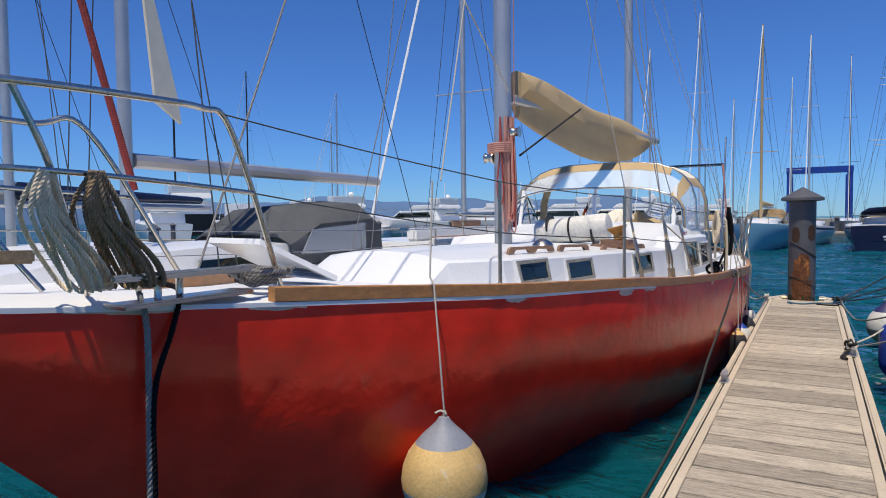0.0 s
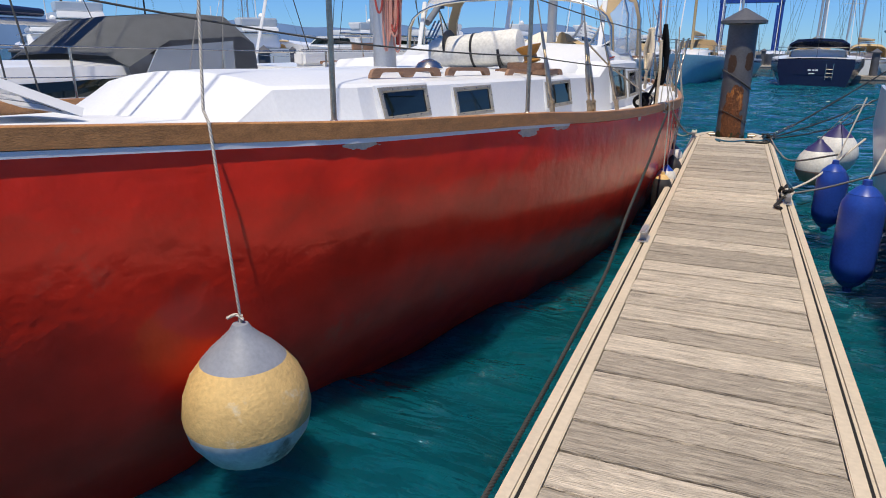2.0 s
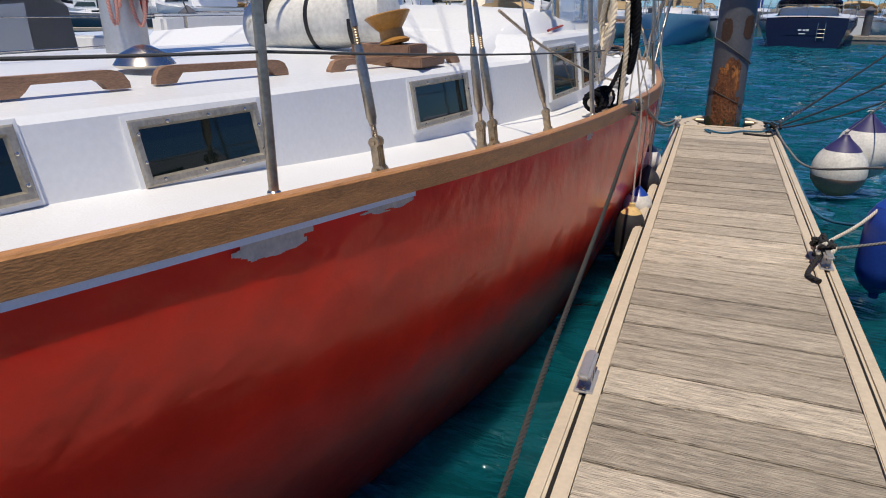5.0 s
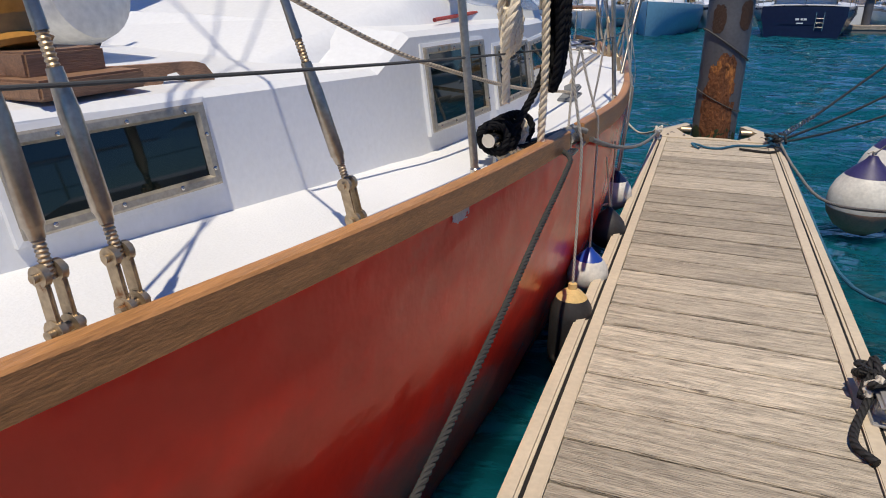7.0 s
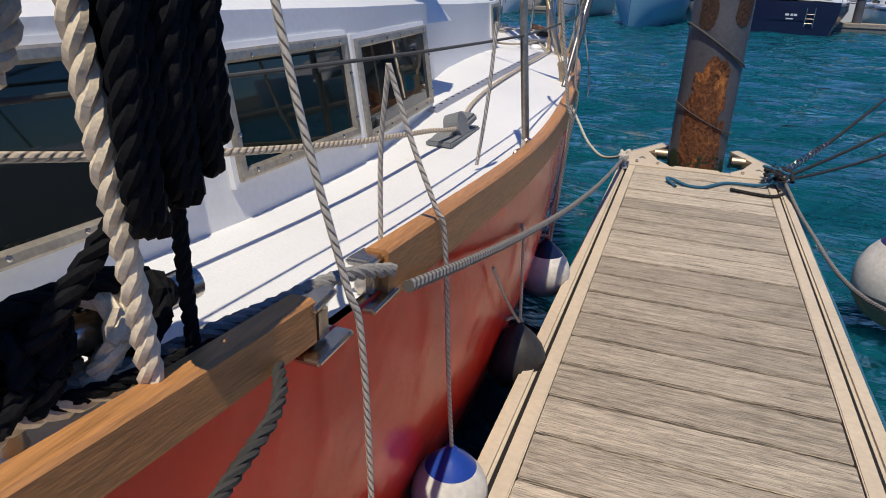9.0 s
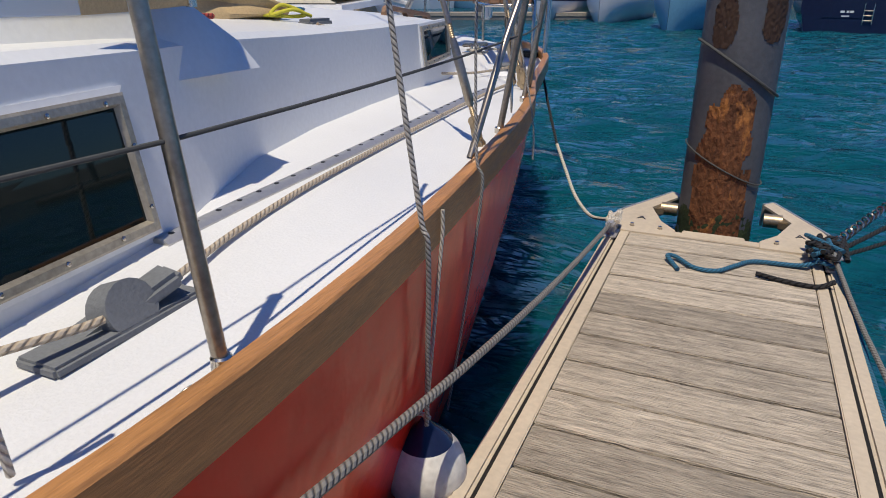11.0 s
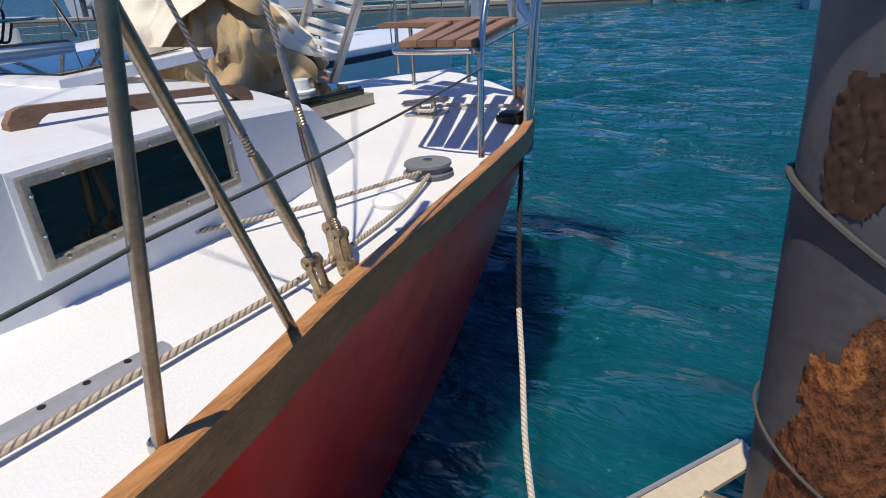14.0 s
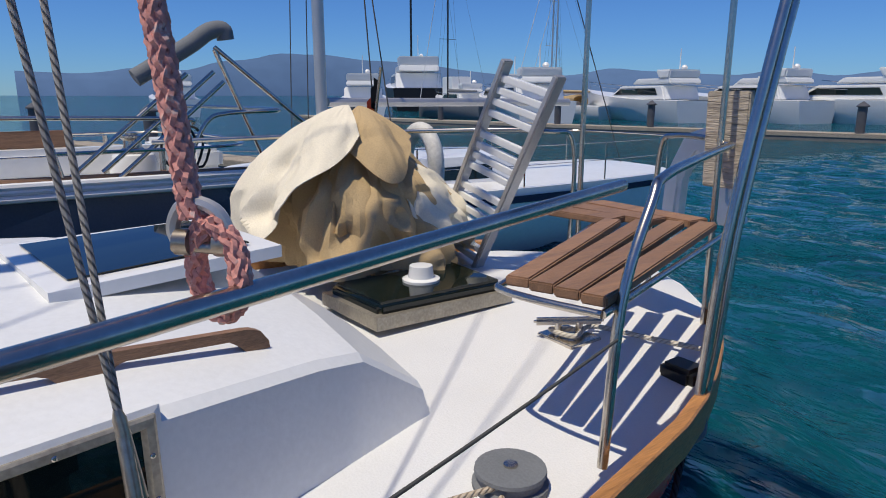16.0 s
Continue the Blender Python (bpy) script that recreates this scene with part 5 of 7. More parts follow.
def cover_sheet(name, az0, az1, hem, radius, material, label, seed, top=1.78, low=0.95, folds=5.0, deep=0.07, open_hem=0.0, start=0.0, lean=0.0):
    """One sheet from the cover's peak outwards and down. Azimuths in degrees; hem: how far it reaches down at each azimuth, 0 to 1."""
    n, m = 96, 44
    rows = []
    for i in range(n + 1):
        az = az0 + (az1 - az0) * i / n
        reach = curve_at(hem, az)
        row = []
        for j in range(m + 1):
            v = start + (reach - start) * j / m
            a = radians(az)
            d = Vector((math.cos(a), math.sin(a), 0))
            warp = noise.noise(Vector((d.x * 1.7, d.y * 1.7, v * 2.4 + seed))) + 0.35 * noise.noise(Vector((d.x * 4, d.y * 4, v * 5 - seed)))
            out = radius * math.sin(min(1.0, v * 1.15) * 1.45) ** 0.85
            out *= 1 + 0.22 * noise.noise(Vector((d.x * 1.6 + seed, d.y * 1.6, v * 1.5)))
            grow = min(1.0, v * 1.8)
            out += grow * deep * crease(folds * az / 360 + 0.9 * warp + 0.25 * v + seed)
            out += grow * 0.4 * deep * crease(2.7 * folds * az / 360 - 1.6 * warp - 0.9 * v)
            out += 0.010 * noise.noise(Vector((d.x * 9, d.y * 9, v * 8 + seed)))
            out += open_hem * max(0.0, (v - start) / max(0.05, reach - start) - 0.6) ** 2 * 4
            z = top - (top - low) * v ** 1.35 + 0.05 * grow * noise.noise(Vector((d.x * 2.4, d.y * 2.4, v * 3 + 2 * seed)))
            row.append(Vector((-3.78, 12.68, 0)) + d * out + Vector((-0.49, -0.87, 0)) * lean * (1 - v) + Vector((0, 0, max(z, 0.945))))
        rows.append(row)
    bm = bmesh.new()
    skin(bm, rows)
    bmesh.ops.recalc_face_normals(bm, faces=bm.faces[:])
    bmesh.ops.solidify(bm, geom=bm.faces[:], thickness=0.005)
    return part(name, bm, material, tarp, label, sharp=32)


tarp = thing("tarpaulin", "crumpled cream and tan cover over the helm", "tarpaulin", at=(0, 0, 0))
cover_sheet("tan_lining", -180, 180, [(-180, 1.0), (180, 1.0)], 0.50, M_TAN, "creased tan lining", 3.0, top=1.70, folds=6.0, deep=0.06)
cover_sheet("cream_sheet", -200, -22, [(-200, 1.0), (-150, 1.0), (-118, 1.0), (-98, 0.98), (-78, 0.86), (-58, 0.60), (-38, 0.42), (-22, 0.28)], 0.68, M_CREAM, "crumpled cream sheet", 5.3, top=1.80, folds=4.0, deep=0.045, open_hem=0.02, lean=0.06)
cover_sheet("tan_flap", -52, 34, [(-52, 0.30), (-30, 0.42), (-8, 0.52), (15, 0.40), (34, 0.30)], 0.58, M_TAN, "tan flap folded over the top", 8.1, top=1.79, folds=4.0, deep=0.03, open_hem=0.03)
cover_sheet("tan_skirt", -60, 20, [(-60, 0.95), (20, 1.0)], 0.56, M_TAN, "hanging tan folds", 1.7, top=1.62, folds=5.5, deep=0.085, start=0.28)
cover_sheet("cream_flap", 2, 100, [(2, 0.62), (30, 0.80), (60, 0.98), (100, 1.0)], 0.60, M_CREAM, "cream flap over the tan lining", 7.4, top=1.58, folds=8.0, deep=0.055, start=0.2)
# second open hatch on the aft cabin
bm = bmesh.new()
ngon(bm, [(-2.55, 11.0, 1.27), (-3.35, 10.9, 1.27), (-3.30, 11.65, 1.30), (-2.62, 11.72, 1.30)], (0, 0, 0.042))
h2 = part("aft_hatch", bm, M_GEL, boat, "aft cabin hatch with a blue-reflecting pane", smooth=False)
bm = bmesh.new()
ngon(bm, [(-2.64, 11.06, 1.318), (-3.27, 10.98, 1.318), (-3.23, 11.57, 1.348), (-2.69, 11.63, 1.348)], (0, 0, 0.004))
part("pane", bm, M_GLASS, h2, smooth=False)
# pink rope and shackle on the stern rail
sh = thing("pink_halyard", "faded pink rope with a steel shackle on the stern rail", "rope")
braided_rope("rope", [(-1.40, 11.02, 2.6), (-1.36, 11.06, 2.1), (-1.345, 11.085, 1.80), (-1.335, 11.09, 1.70)], 0.0165, L_PINK, "", parent=sh)
braided_rope("loop", [(-1.318, 11.11, 1.70), (-1.295, 11.13, 1.66), (-1.285, 11.13, 1.61), (-1.30, 11.12, 1.578), (-1.33, 11.11, 1.575), (-1.35, 11.10, 1.60), (-1.345, 11.095, 1.65), (-1.325, 11.105, 1.70)], 0.0155, L_PINK, "", parent=sh)
rope("shackle", [(-1.350, 11.078, 1.660), (-1.357, 11.072, 1.685), (-1.348, 11.08, 1.712), (-1.33, 11.097, 1.72), (-1.312, 11.115, 1.71), (-1.305, 11.125, 1.685), (-1.31, 11.12, 1.66)], 0.0095, M_ALU, "polished cast shackle", parent=sh)
bm = bmesh.new()
tube(bm, [(-1.358, 11.07, 1.662), (-1.302, 11.13, 1.66)], 0.0085, 12)
for e_ in ((-1.345, 11.082, 1.668), (-1.31, 11.122, 1.667)):
    lathe(bm, [(0.0, -0.010), (0.018, -0.010), (0.018, 0.010), (0.0, 0.010)], e_, 14, Vector((0.7, 0.7, 0)).to_track_quat("Z", "Y").to_matrix())
part("shackle_pin", bm, M_RIG, sh)
# wooden outboard board and white wind-vane gear at the stern
bm = bmesh.new()
obox(bm, (-2.10, 13.60, 1.45), (-2.10, 13.58, 1.87), 0.20, 0.05, 0.006, up=(0, 1, 0))
tagged(part("outboard_board", bm, M_PLANK), "grey weathered outboard mounting board on the stern rail", "board")
bm = bmesh.new()
prof = [(-2.62, 1.10), (-2.60, 1.45), (-2.50, 1.66), (-2.32, 1.72), (-2.24, 1.62), (-2.22, 1.35), (-2.16, 1.28), (-2.16, 1.22), (-2.30, 1.22), (-2.34, 1.5), (-2.42, 1.56), (-2.50, 1.45), (-2.52, 1.10)]
ngon(bm, [(x, 13.85, z) for x, z in prof], (0, 0.10, 0))
bmesh.ops.bevel(bm, geom=bm.edges[:], offset=0.02, segments=2, affect="EDGES", clamp_overlap=True)
tagged(part("wind_vane_gear", bm, M_GEL), "white wind-vane steering gear behind the stern", "steering gear")

# folded tan sail lying on the cabin roof, a jammer with a yellow line, and a rust stain under it
bm = bmesh.new()
rows = []
for i in range(40):
    u = i / 39
    c = Vector((-2.50, 8.75, 1.44)).lerp(Vector((-1.93, 9.55, 1.325)), u)
    w = 0.02 + 0.27 * (1 - u) ** 0.8
    ring = []
    for k in range(36):
        a = k * 2 * math.pi / 36
        f = 1 + 0.22 * math.sin(5 * a + 3 * u) + 0.30 * noise.noise(Vector((2 * math.cos(a), 2 * math.sin(a), 5 * u)))
        ring.append(c + Vector((-0.62, 0.48, 0)) * (w * 1.3 * f * math.cos(a)) + Vector((0, 0, max(-0.06, 0.75 * w * f * math.sin(a)))))
    rows.append(ring)
V = skin(bm, rows, closed=True)
bm.faces.new(V[0]), bm.faces.new(V[-1][::-1])
bmesh.ops.recalc_face_normals(bm, faces=bm.faces[:])
tagged(part("folded_sail", bm, M_TAN), "tan canvas sail folded on the cabin roof", "sail")
jam = thing("rope_jammer", "dark rope jammer with a yellow line on the cabin edge", "rope jammer")
bm = bmesh.new()
box(bm, -1.84, 9.48, 1.245, -1.76, 9.66, 1.295, 0.012)
part("body", bm, M_GREYC, jam)
bm = bmesh.new()
tube(bm, spline([(-1.81, 9.56, 1.305), (-1.85, 9.48, 1.335), (-1.91, 9.4, 1.315), (-1.89, 9.46, 1.355), (-1.82, 9.53, 1.315), (-1.87, 9.50, 1.305), (-1.95, 9.4, 1.315)]), 0.008, 8)
part("line", bm, mat("yellow_line", (0.55, 0.50, 0.05), 0.8), jam, "yellow line")
bm = bmesh.new()
box(bm, -1.72, 9.55, 1.20, -1.675, 9.66, 1.24, 0.01)
part("rust_lump", bm, M_RUST, jam, "rusted bracket")


# ---- dock fittings ----
bm = bmesh.new()
box(bm, -0.60, Y1 + 0.004, -0.16, 0.60, Y1 + 0.085, 0.006, 0.004)
part("end_beam", bm, M_EDGE, dock, "beige metal end beam")
for s in (-1, 1):
    bm = bmesh.new()
    ngon(bm, [(s * 0.63, Y1 - 0.02, 0.012), (s * 0.24, Y1 - 0.02, 0.012), (s * 0.24, Y1 + 0.09, 0.012), (s * 0.34, Y1 + 0.24, 0.012), (s * 0.43, Y1 + 0.52, 0.012), (s * 0.27, Y1 + 0.86, 0.012), (s * 0.33, Y1 + 0.95, 0.012), (s * 0.595, Y1 + 0.42, 0.012), (s * 0.63, Y1 + 0.30, 0.012)], (0, 0, -0.016))
    part("end_plate", bm, M_EDGE, dock, "beige triangular end plate with a cut-out letter A", smooth=False)
    bm = bmesh.new()
    for a, b in (((s * 0.635, Y1 - 0.02), (s * 0.635, Y1 + 0.38)), ((s * 0.635, Y1 + 0.38), (s * 0.34, Y1 + 0.965)), ((s * 0.34, Y1 + 0.965), (s * 0.27, Y1 + 0.90))):
        obox(bm, (*a, -0.07), (*b, -0.07), 0.018, 0.16, 0.003)
    part("end_flange", bm, M_ALU, dock, "grey outer flange", smooth=False)
    cu = bpy.data.curves.new("letter", "FONT")
    cu.body, cu.size, cu.align_x, cu.extrude = "A", 0.085, "CENTER", 0.001
    tmp = new("letter_source", cu)
    me = bpy.data.meshes.new_from_object(tmp.evaluated_get(bpy.context.evaluated_depsgraph_get()))
    bpy.data.objects.remove(tmp)
    me.materials.append(M_BLACK)
    o = new("letter", me)
    o.parent = dock
    o.matrix_basis = pose(s * 0.465, Y1 + 0.235, 0.0135, 0, 0, 0)
    for bx, by in ((s * 0.33, Y1 + 0.08), (s * 0.50, Y1 + 0.08)):
        bm = bmesh.new()
        lathe(bm, [(0.016, 0), (0.016, 0.004), (0.012, 0.005), (0.012, 0.018), (0, 0.02)], (bx, by, 0.012), 8)
        part("bolt", bm, M_STEEL, dock)
    # rubber roller towards the pile
    bm = bmesh.new()
    tube(bm, [(s * 0.38, Y1 + 0.62, -0.02), (s * 0.27, Y1 + 0.62, -0.02)], [0.045, 0.045], 16)
    obox(bm, (s * 0.44, Y1 + 0.60, -0.03), (s * 0.37, Y1 + 0.62, -0.03), 0.10, 0.05, 0.005)
    part("pile_roller", bm, M_BRONZE, dock, "brown roller against the pile")
bm = bmesh.new()
box(bm, -0.20, Y1 + 0.086, -0.07, 0.16, Y1 + 0.15, 0.0, 0.006)
part("pile_guide", bm, M_EDGE, dock, "beige pile guide block")


def dock_cleat(x, y, label):
    """A low horn cleat on a bracket at the dock's edge."""
    c = thing("dock_cleat", label, "cleat", "cleats on the dock")
    bm = bmesh.new()
    obox(bm, (x, y - 0.12, 0.085), (x, y + 0.12, 0.085), 0.055, 0.03, 0.012)
    part("horn", bm, M_ALU, c)
    bm = bmesh.new()
    obox(bm, (x, y - 0.03, 0.0), (x, y - 0.03, 0.08), 0.05, 0.035, 0.006, up=(0, 1, 0))
    obox(bm, (x, y + 0.035, 0.0), (x, y + 0.035, 0.08), 0.05, 0.035, 0.006, up=(0, 1, 0))
    box(bm, x - 0.04, y - 0.10, 0.001, x + 0.04, y + 0.10, 0.012, 0.003)
    part("bracket", bm, M_ALU, c)
    bm = bmesh.new()
    lathe(bm, [(0.012, 0), (0.012, 0.008), (0.0, 0.01)], (x, y - 0.08, 0.012), 6)
    part("bolt", bm, M_STEEL, c)
    return c


dock_cleat(-0.57, 3.93, "bare grey metal cleat on the dock edge")
dock_cleat(0.57, 5.85, "grey metal cleat under black and white ropes")
dock_cleat(-0.60, 10.87, "grey metal cleat tied with a white rope")
dock_cleat(0.60, 10.80, "grey metal cleat under dark ropes")

# ropes on the dock
rng = random.Random(8)
k1 = thing("cleat_ropes", "black and white ropes knotted on the dock cleat", "rope")
for k in range(6):
    pts = [(0.55 + rng.uniform(-0.06, 0.06), 5.95 + rng.uniform(-0.12, 0.12), 0.05 + rng.uniform(0, 0.10)) for _ in range(6)]
    rope("turn", pts, 0.014, R_BLACK if k % 3 else R_WHITE, "", parent=k1, steps=5)
rope("tail", [(0.53, 5.85, 0.06), (0.47, 5.70, 0.02), (0.45, 5.58, 0.018), (0.50, 5.50, 0.018)], 0.015, R_BLACK, "", parent=k1)
rope("mooring_line", [(0.57, 5.98, 0.10), (0.85, 6.3, 0.22), (1.3, 6.9, 0.55)], 0.011, R_WHITE, "white mooring line to the neighbouring boat")
rope("mooring_line", [(0.57, 5.92, 0.08), (0.9, 5.9, 0.18), (1.4, 5.6, 0.45)], 0.010, R_GREY, "grey mooring line to the neighbouring boat")
k2 = thing("end_ropes", "dark ropes and a spring tangled on the end cleat", "rope")
for k in range(9):
    pts = [(0.56 + rng.uniform(-0.10, 0.10), 10.82 + rng.uniform(-0.16, 0.16), 0.04 + rng.uniform(0, 0.09)) for _ in range(6)]
    rope("turn", pts, 0.013, R_BLUE if k % 4 == 0 else R_BLACK, "", parent=k2, steps=5)
spring = [(0.62 + 0.36 * u + 0.022 * math.cos(u * 75), 10.95 + 0.62 * u, 0.10 + 0.12 * u + 0.022 * math.sin(u * 75)) for u in np.linspace(0, 1, 130)]
bm = bmesh.new()
tube(bm, spring, 0.006, 6)
part("spring", bm, M_STEEL, k2, "steel mooring spring")
rope("mooring_line", [(0.60, 10.9, 0.07), (0.98, 11.57, 0.22), (1.7, 12.9, 0.55), (3.2, 15.5, 1.3)], 0.014, R_BLACK, "dark mooring line running to the next berth")
rope("mooring_line", sag((0.60, 10.85, 0.06), (3.4, 14.8, 1.0), 0.12), 0.013, R_BLACK, "dark mooring line running to the next berth", smooth_line=False)
rope("mooring_line", sag((0.60, 10.80, 0.05), (3.4, 14.2, 0.7), 0.16), 0.012, R_BLACK, "dark mooring line running to the next berth", smooth_line=False)
rope("blue_rope", [(-0.165, 10.40, 0.014), (-0.195, 10.47, 0.014), (-0.235, 10.545, 0.028), (-0.19, 10.565, 0.020), (-0.085, 10.46, 0.014), (0.028, 10.462, 0.014), (0.12, 10.58, 0.014), (0.213, 10.68, 0.014), (0.438, 10.70, 0.02), (0.53, 10.74, 0.05)], 0.012, R_BLUE, "dark blue rope lying on the planks", steps=8)
rope("dark_rope", [(0.22, 10.50, 0.016), (0.36, 10.45, 0.016), (0.50, 10.44, 0.016), (0.58, 10.5, 0.03)], 0.013, R_BLACK, "dark rope lying on the planks")
rope("edge_rope", [(0.60, 10.75, 0.05), (0.66, 10.0, -0.06), (0.70, 9.0, -0.12), (0.78, 7.5, -0.15), (1.2, 6.6, 0.1)], 0.012, R_BLUE, "blue rope hanging along the dock edge")
rope("edge_rope", [(0.60, 10.72, 0.06), (0.68, 9.9, -0.02), (0.80, 8.8, 0.0), (1.2, 7.8, 0.25)], 0.012, R_GREY, "grey rope hanging along the dock edge")
k3 = thing("cleat_knot", "cream rope made fast on the end cleat", "rope")
for k in range(7):
    pts = [(-0.60 + rng.uniform(-0.035, 0.035), 10.87 + rng.uniform(-0.06, 0.10), 0.05 + rng.uniform(0, 0.07)) for _ in range(5)]
    rope("turn", pts, 0.013, R_WHITE, "", parent=k3, steps=5)
# bow-side white line along the dock to the boat's fairlead
rope("spring_line", sag((-0.655, 6.44, 0.83), (-0.60, 10.86, 0.08), 0.10), 0.013, R_GREY, "grey-white mooring line from the boat to the dock end", smooth_line=False)
rope("stern_line", [(-0.61, 10.92, 0.08), (-0.68, 11.02, 0.03), (-0.82, 11.25, -0.03), (-0.98, 11.5, 0.02), (-1.12, 11.75, 0.14), (-1.25, 11.97, 0.27)], 0.012, R_WHITE, "white stern line to the red boat")
rope("stern_line", [(-1.25, 11.97, 0.27), (-1.42, 12.3, 0.50), (-1.60, 12.68, 0.76)], 0.011, R_BLACK, "dark end of the stern line")
laid_rope("bow_line", [(-0.75, 6.12, 0.845), (-0.675, 6.02, 0.835), (-0.665, 5.9, 0.80), (-0.67, 5.45, 0.68), (-0.67, 5.0, 0.56), (-0.675, 4.3, 0.40), (-0.68, 3.6, 0.25), (-0.68, 2.9, 0.06), (-0.68, 1.9, -0.01), (-0.68, 0.95, -0.04), (-0.68, -0.8, -0.05), (-0.66, -2.6, -0.02)], 0.012, L_DARK, "dark grey mooring line running along the hull")
laid_rope("hull_line", [(-2.66, -0.86, 1.29), (-2.55, -0.92, 1.26), (-2.49, -0.93, 1.10), (-2.48, -0.94, 0.7), (-2.48, -0.95, 0.2), (-2.48, -0.95, -0.45)], 0.016, L_GREY, "black and grey twisted rope hanging over the bow")
laid_rope("hull_line", [(-2.64, -0.72, 1.29), (-2.50, -0.74, 1.25), (-2.46, -0.82, 1.08), (-2.465, -0.92, 0.8), (-2.47, -0.93, 0.3), (-2.47, -0.94, -0.45)], 0.015, L_BLACK, "black and grey twisted rope hanging over the bow")
# ropes piled at the bow
for seed, m, c, lab in ((1, L_CREAM, (-2.61, -1.17, 1.30), "white rope coil hung on the bow pulpit"), (2, L_BROWN, (-2.56, -1.00, 1.30), "brown and white rope coil hung on the bow pulpit")):
    rng = random.Random(seed)
    co = thing("bow_rope_coil", lab, "rope")
    for k in range(9):
        dx, dy = rng.uniform(-0.07, 0.07), rng.uniform(-0.09, 0.09)
        topz = 1.80
        laid_rope("loop", [(c[0] + 0.18, c[1] - 0.22 + dy * 0.3, topz), (c[0] + 0.12 + dx, c[1] - 0.18 + dy, 1.62), (c[0] + dx, c[1] + dy, 1.38), (c[0] + 0.05 + dx, c[1] + 0.05 + dy, 1.30), (c[0] + 0.10 + dx, c[1] - 0.02 + dy, 1.42), (c[0] + 0.17, c[1] - 0.22 + dy * 0.4, 1.66), (c[0] + 0.18, c[1] - 0.22, topz)], 0.011, m, "", parent=co, steps=5)
rng = random.Random(5)
co = thing("deck_rope_pile", "grey rope heap on the fore deck", "rope")
for k in range(7):
    a0 = rng.uniform(0, 6)
    rope("turn", [(-2.62 + (0.08 + 0.02 * k) * math.cos(a0 + t), -0.1 + (0.10 + 0.015 * k) * math.sin(a0 + t), 1.24 + 0.012 * k + 0.01 * math.sin(3 * t)) for t in np.linspace(0, 5.6, 12)], 0.013, R_GREY, "", parent=co, steps=3)

# pile rust, bare patches and wire
def pile_patch(name, a0, a1, z0, z1, material, label, lift, seed, ragged=0.25):
    """A patch that lies on the pile with a ragged outline. Angles in degrees, 0 facing the dock."""
    bm = bmesh.new()
    na, nz = 26, 34
    grid = []
    for j in range(nz + 1):
        row = []
        for i in range(na + 1):
            a = radians(a0 + (a1 - a0) * i / na)
            z = z0 + (z1 - z0) * j / nz
            u, v = 2 * i / na - 1, 2 * j / nz - 1
            d = abs(u) ** 2.2 + abs(v) ** 2.6 + ragged * 2 * noise.noise(Vector((u * 2.2 + seed, v * 2.8, seed)))
            r = PR + lift + 0.006 * noise.noise(Vector((u * 6, v * 9, seed)))
            row.append((d, Vector((PX + r * math.sin(a), PY - r * math.cos(a), z))))
        grid.append(row)
    V = {}
    for j in range(nz):
        for i in range(na):
            if sum(grid[j + b][i + a][0] for a in (0, 1) for b in (0, 1)) / 4 < 0.9:
                q = []
                for jj, ii in ((j, i), (j, i + 1), (j + 1, i + 1), (j + 1, i)):
                    if (jj, ii) not in V:
                        V[jj, ii] = bm.verts.new(grid[jj][ii][1])
                    q.append(V[jj, ii])
                bm.faces.new(q)
    bmesh.ops.recalc_face_normals(bm, faces=bm.faces[:])
    return part(name, bm, material, pile, label)


pile_patch("rust_patch", -45, 45, -0.30, 0.68, M_RUST, "flaking orange-brown rust", 0.003, 3.0, 0.5)
pile_patch("rust_patch", -34, 34, 0.30, 0.88, M_RUST, "flaking orange-brown rust", 0.005, 6.7, 0.45)
pile_patch("bare_patch", -46, -8, 1.07, 1.38, M_BROWN, "brown bare patch", 0.003, 9.0, 0.18)
pile_patch("bare_patch", 24, 66, 1.10, 1.42, M_BROWN, "brown bare patch", 0.003, 12.0, 0.18)
M_ALGAE = mat("green_waterline_algae", (0.035, 0.05, 0.018), 0.9, vary=0.4, scale=12, bump=0.004)
pile_patch("algae", -88, 88, -0.55, 0.10, M_ALGAE, "green algae near the waterline", 0.0015, 15.0, 0.4)
rope("wire_loop", [(PX + (PR + 0.012) * math.sin(a), PY - (PR + 0.012) * math.cos(a), 0.955 - 0.16 * math.sin(a) + 0.03 * math.cos(a)) for a in np.linspace(0, 6.4, 28)], 0.009, M_SEAM, "grey cable looped round the pile", parent=pile, steps=3)
rope("wire_loop", [(PX + (PR + 0.010) * math.sin(a), PY - (PR + 0.010) * math.cos(a), 0.36 - 0.12 * math.sin(a)) for a in np.linspace(0, 6.4, 28)], 0.005, M_SEAM, "thin cable round the pile", parent=pile, steps=3)


# ---- other boats ----
def yacht_hull(L, half, free, stern=0.75, sheer=0.25):
    """Outline of a yacht with its stern at y = 0 and its bow at y = L."""
    rows = []
    for i in range(25):
        u = i / 24
        w = half * (stern + (1 - stern) * math.sin(min(1, u * 2.2) * math.pi / 2)) * (1 - max(0, (u - 0.45) / 0.55) ** 2.2)
        z = free + sheer * u * u
        wl = w * (0.86 - 0.25 * u)
        rows.append((u * L, max(w, 0.01), z, max(wl, 0.005)))
    return rows


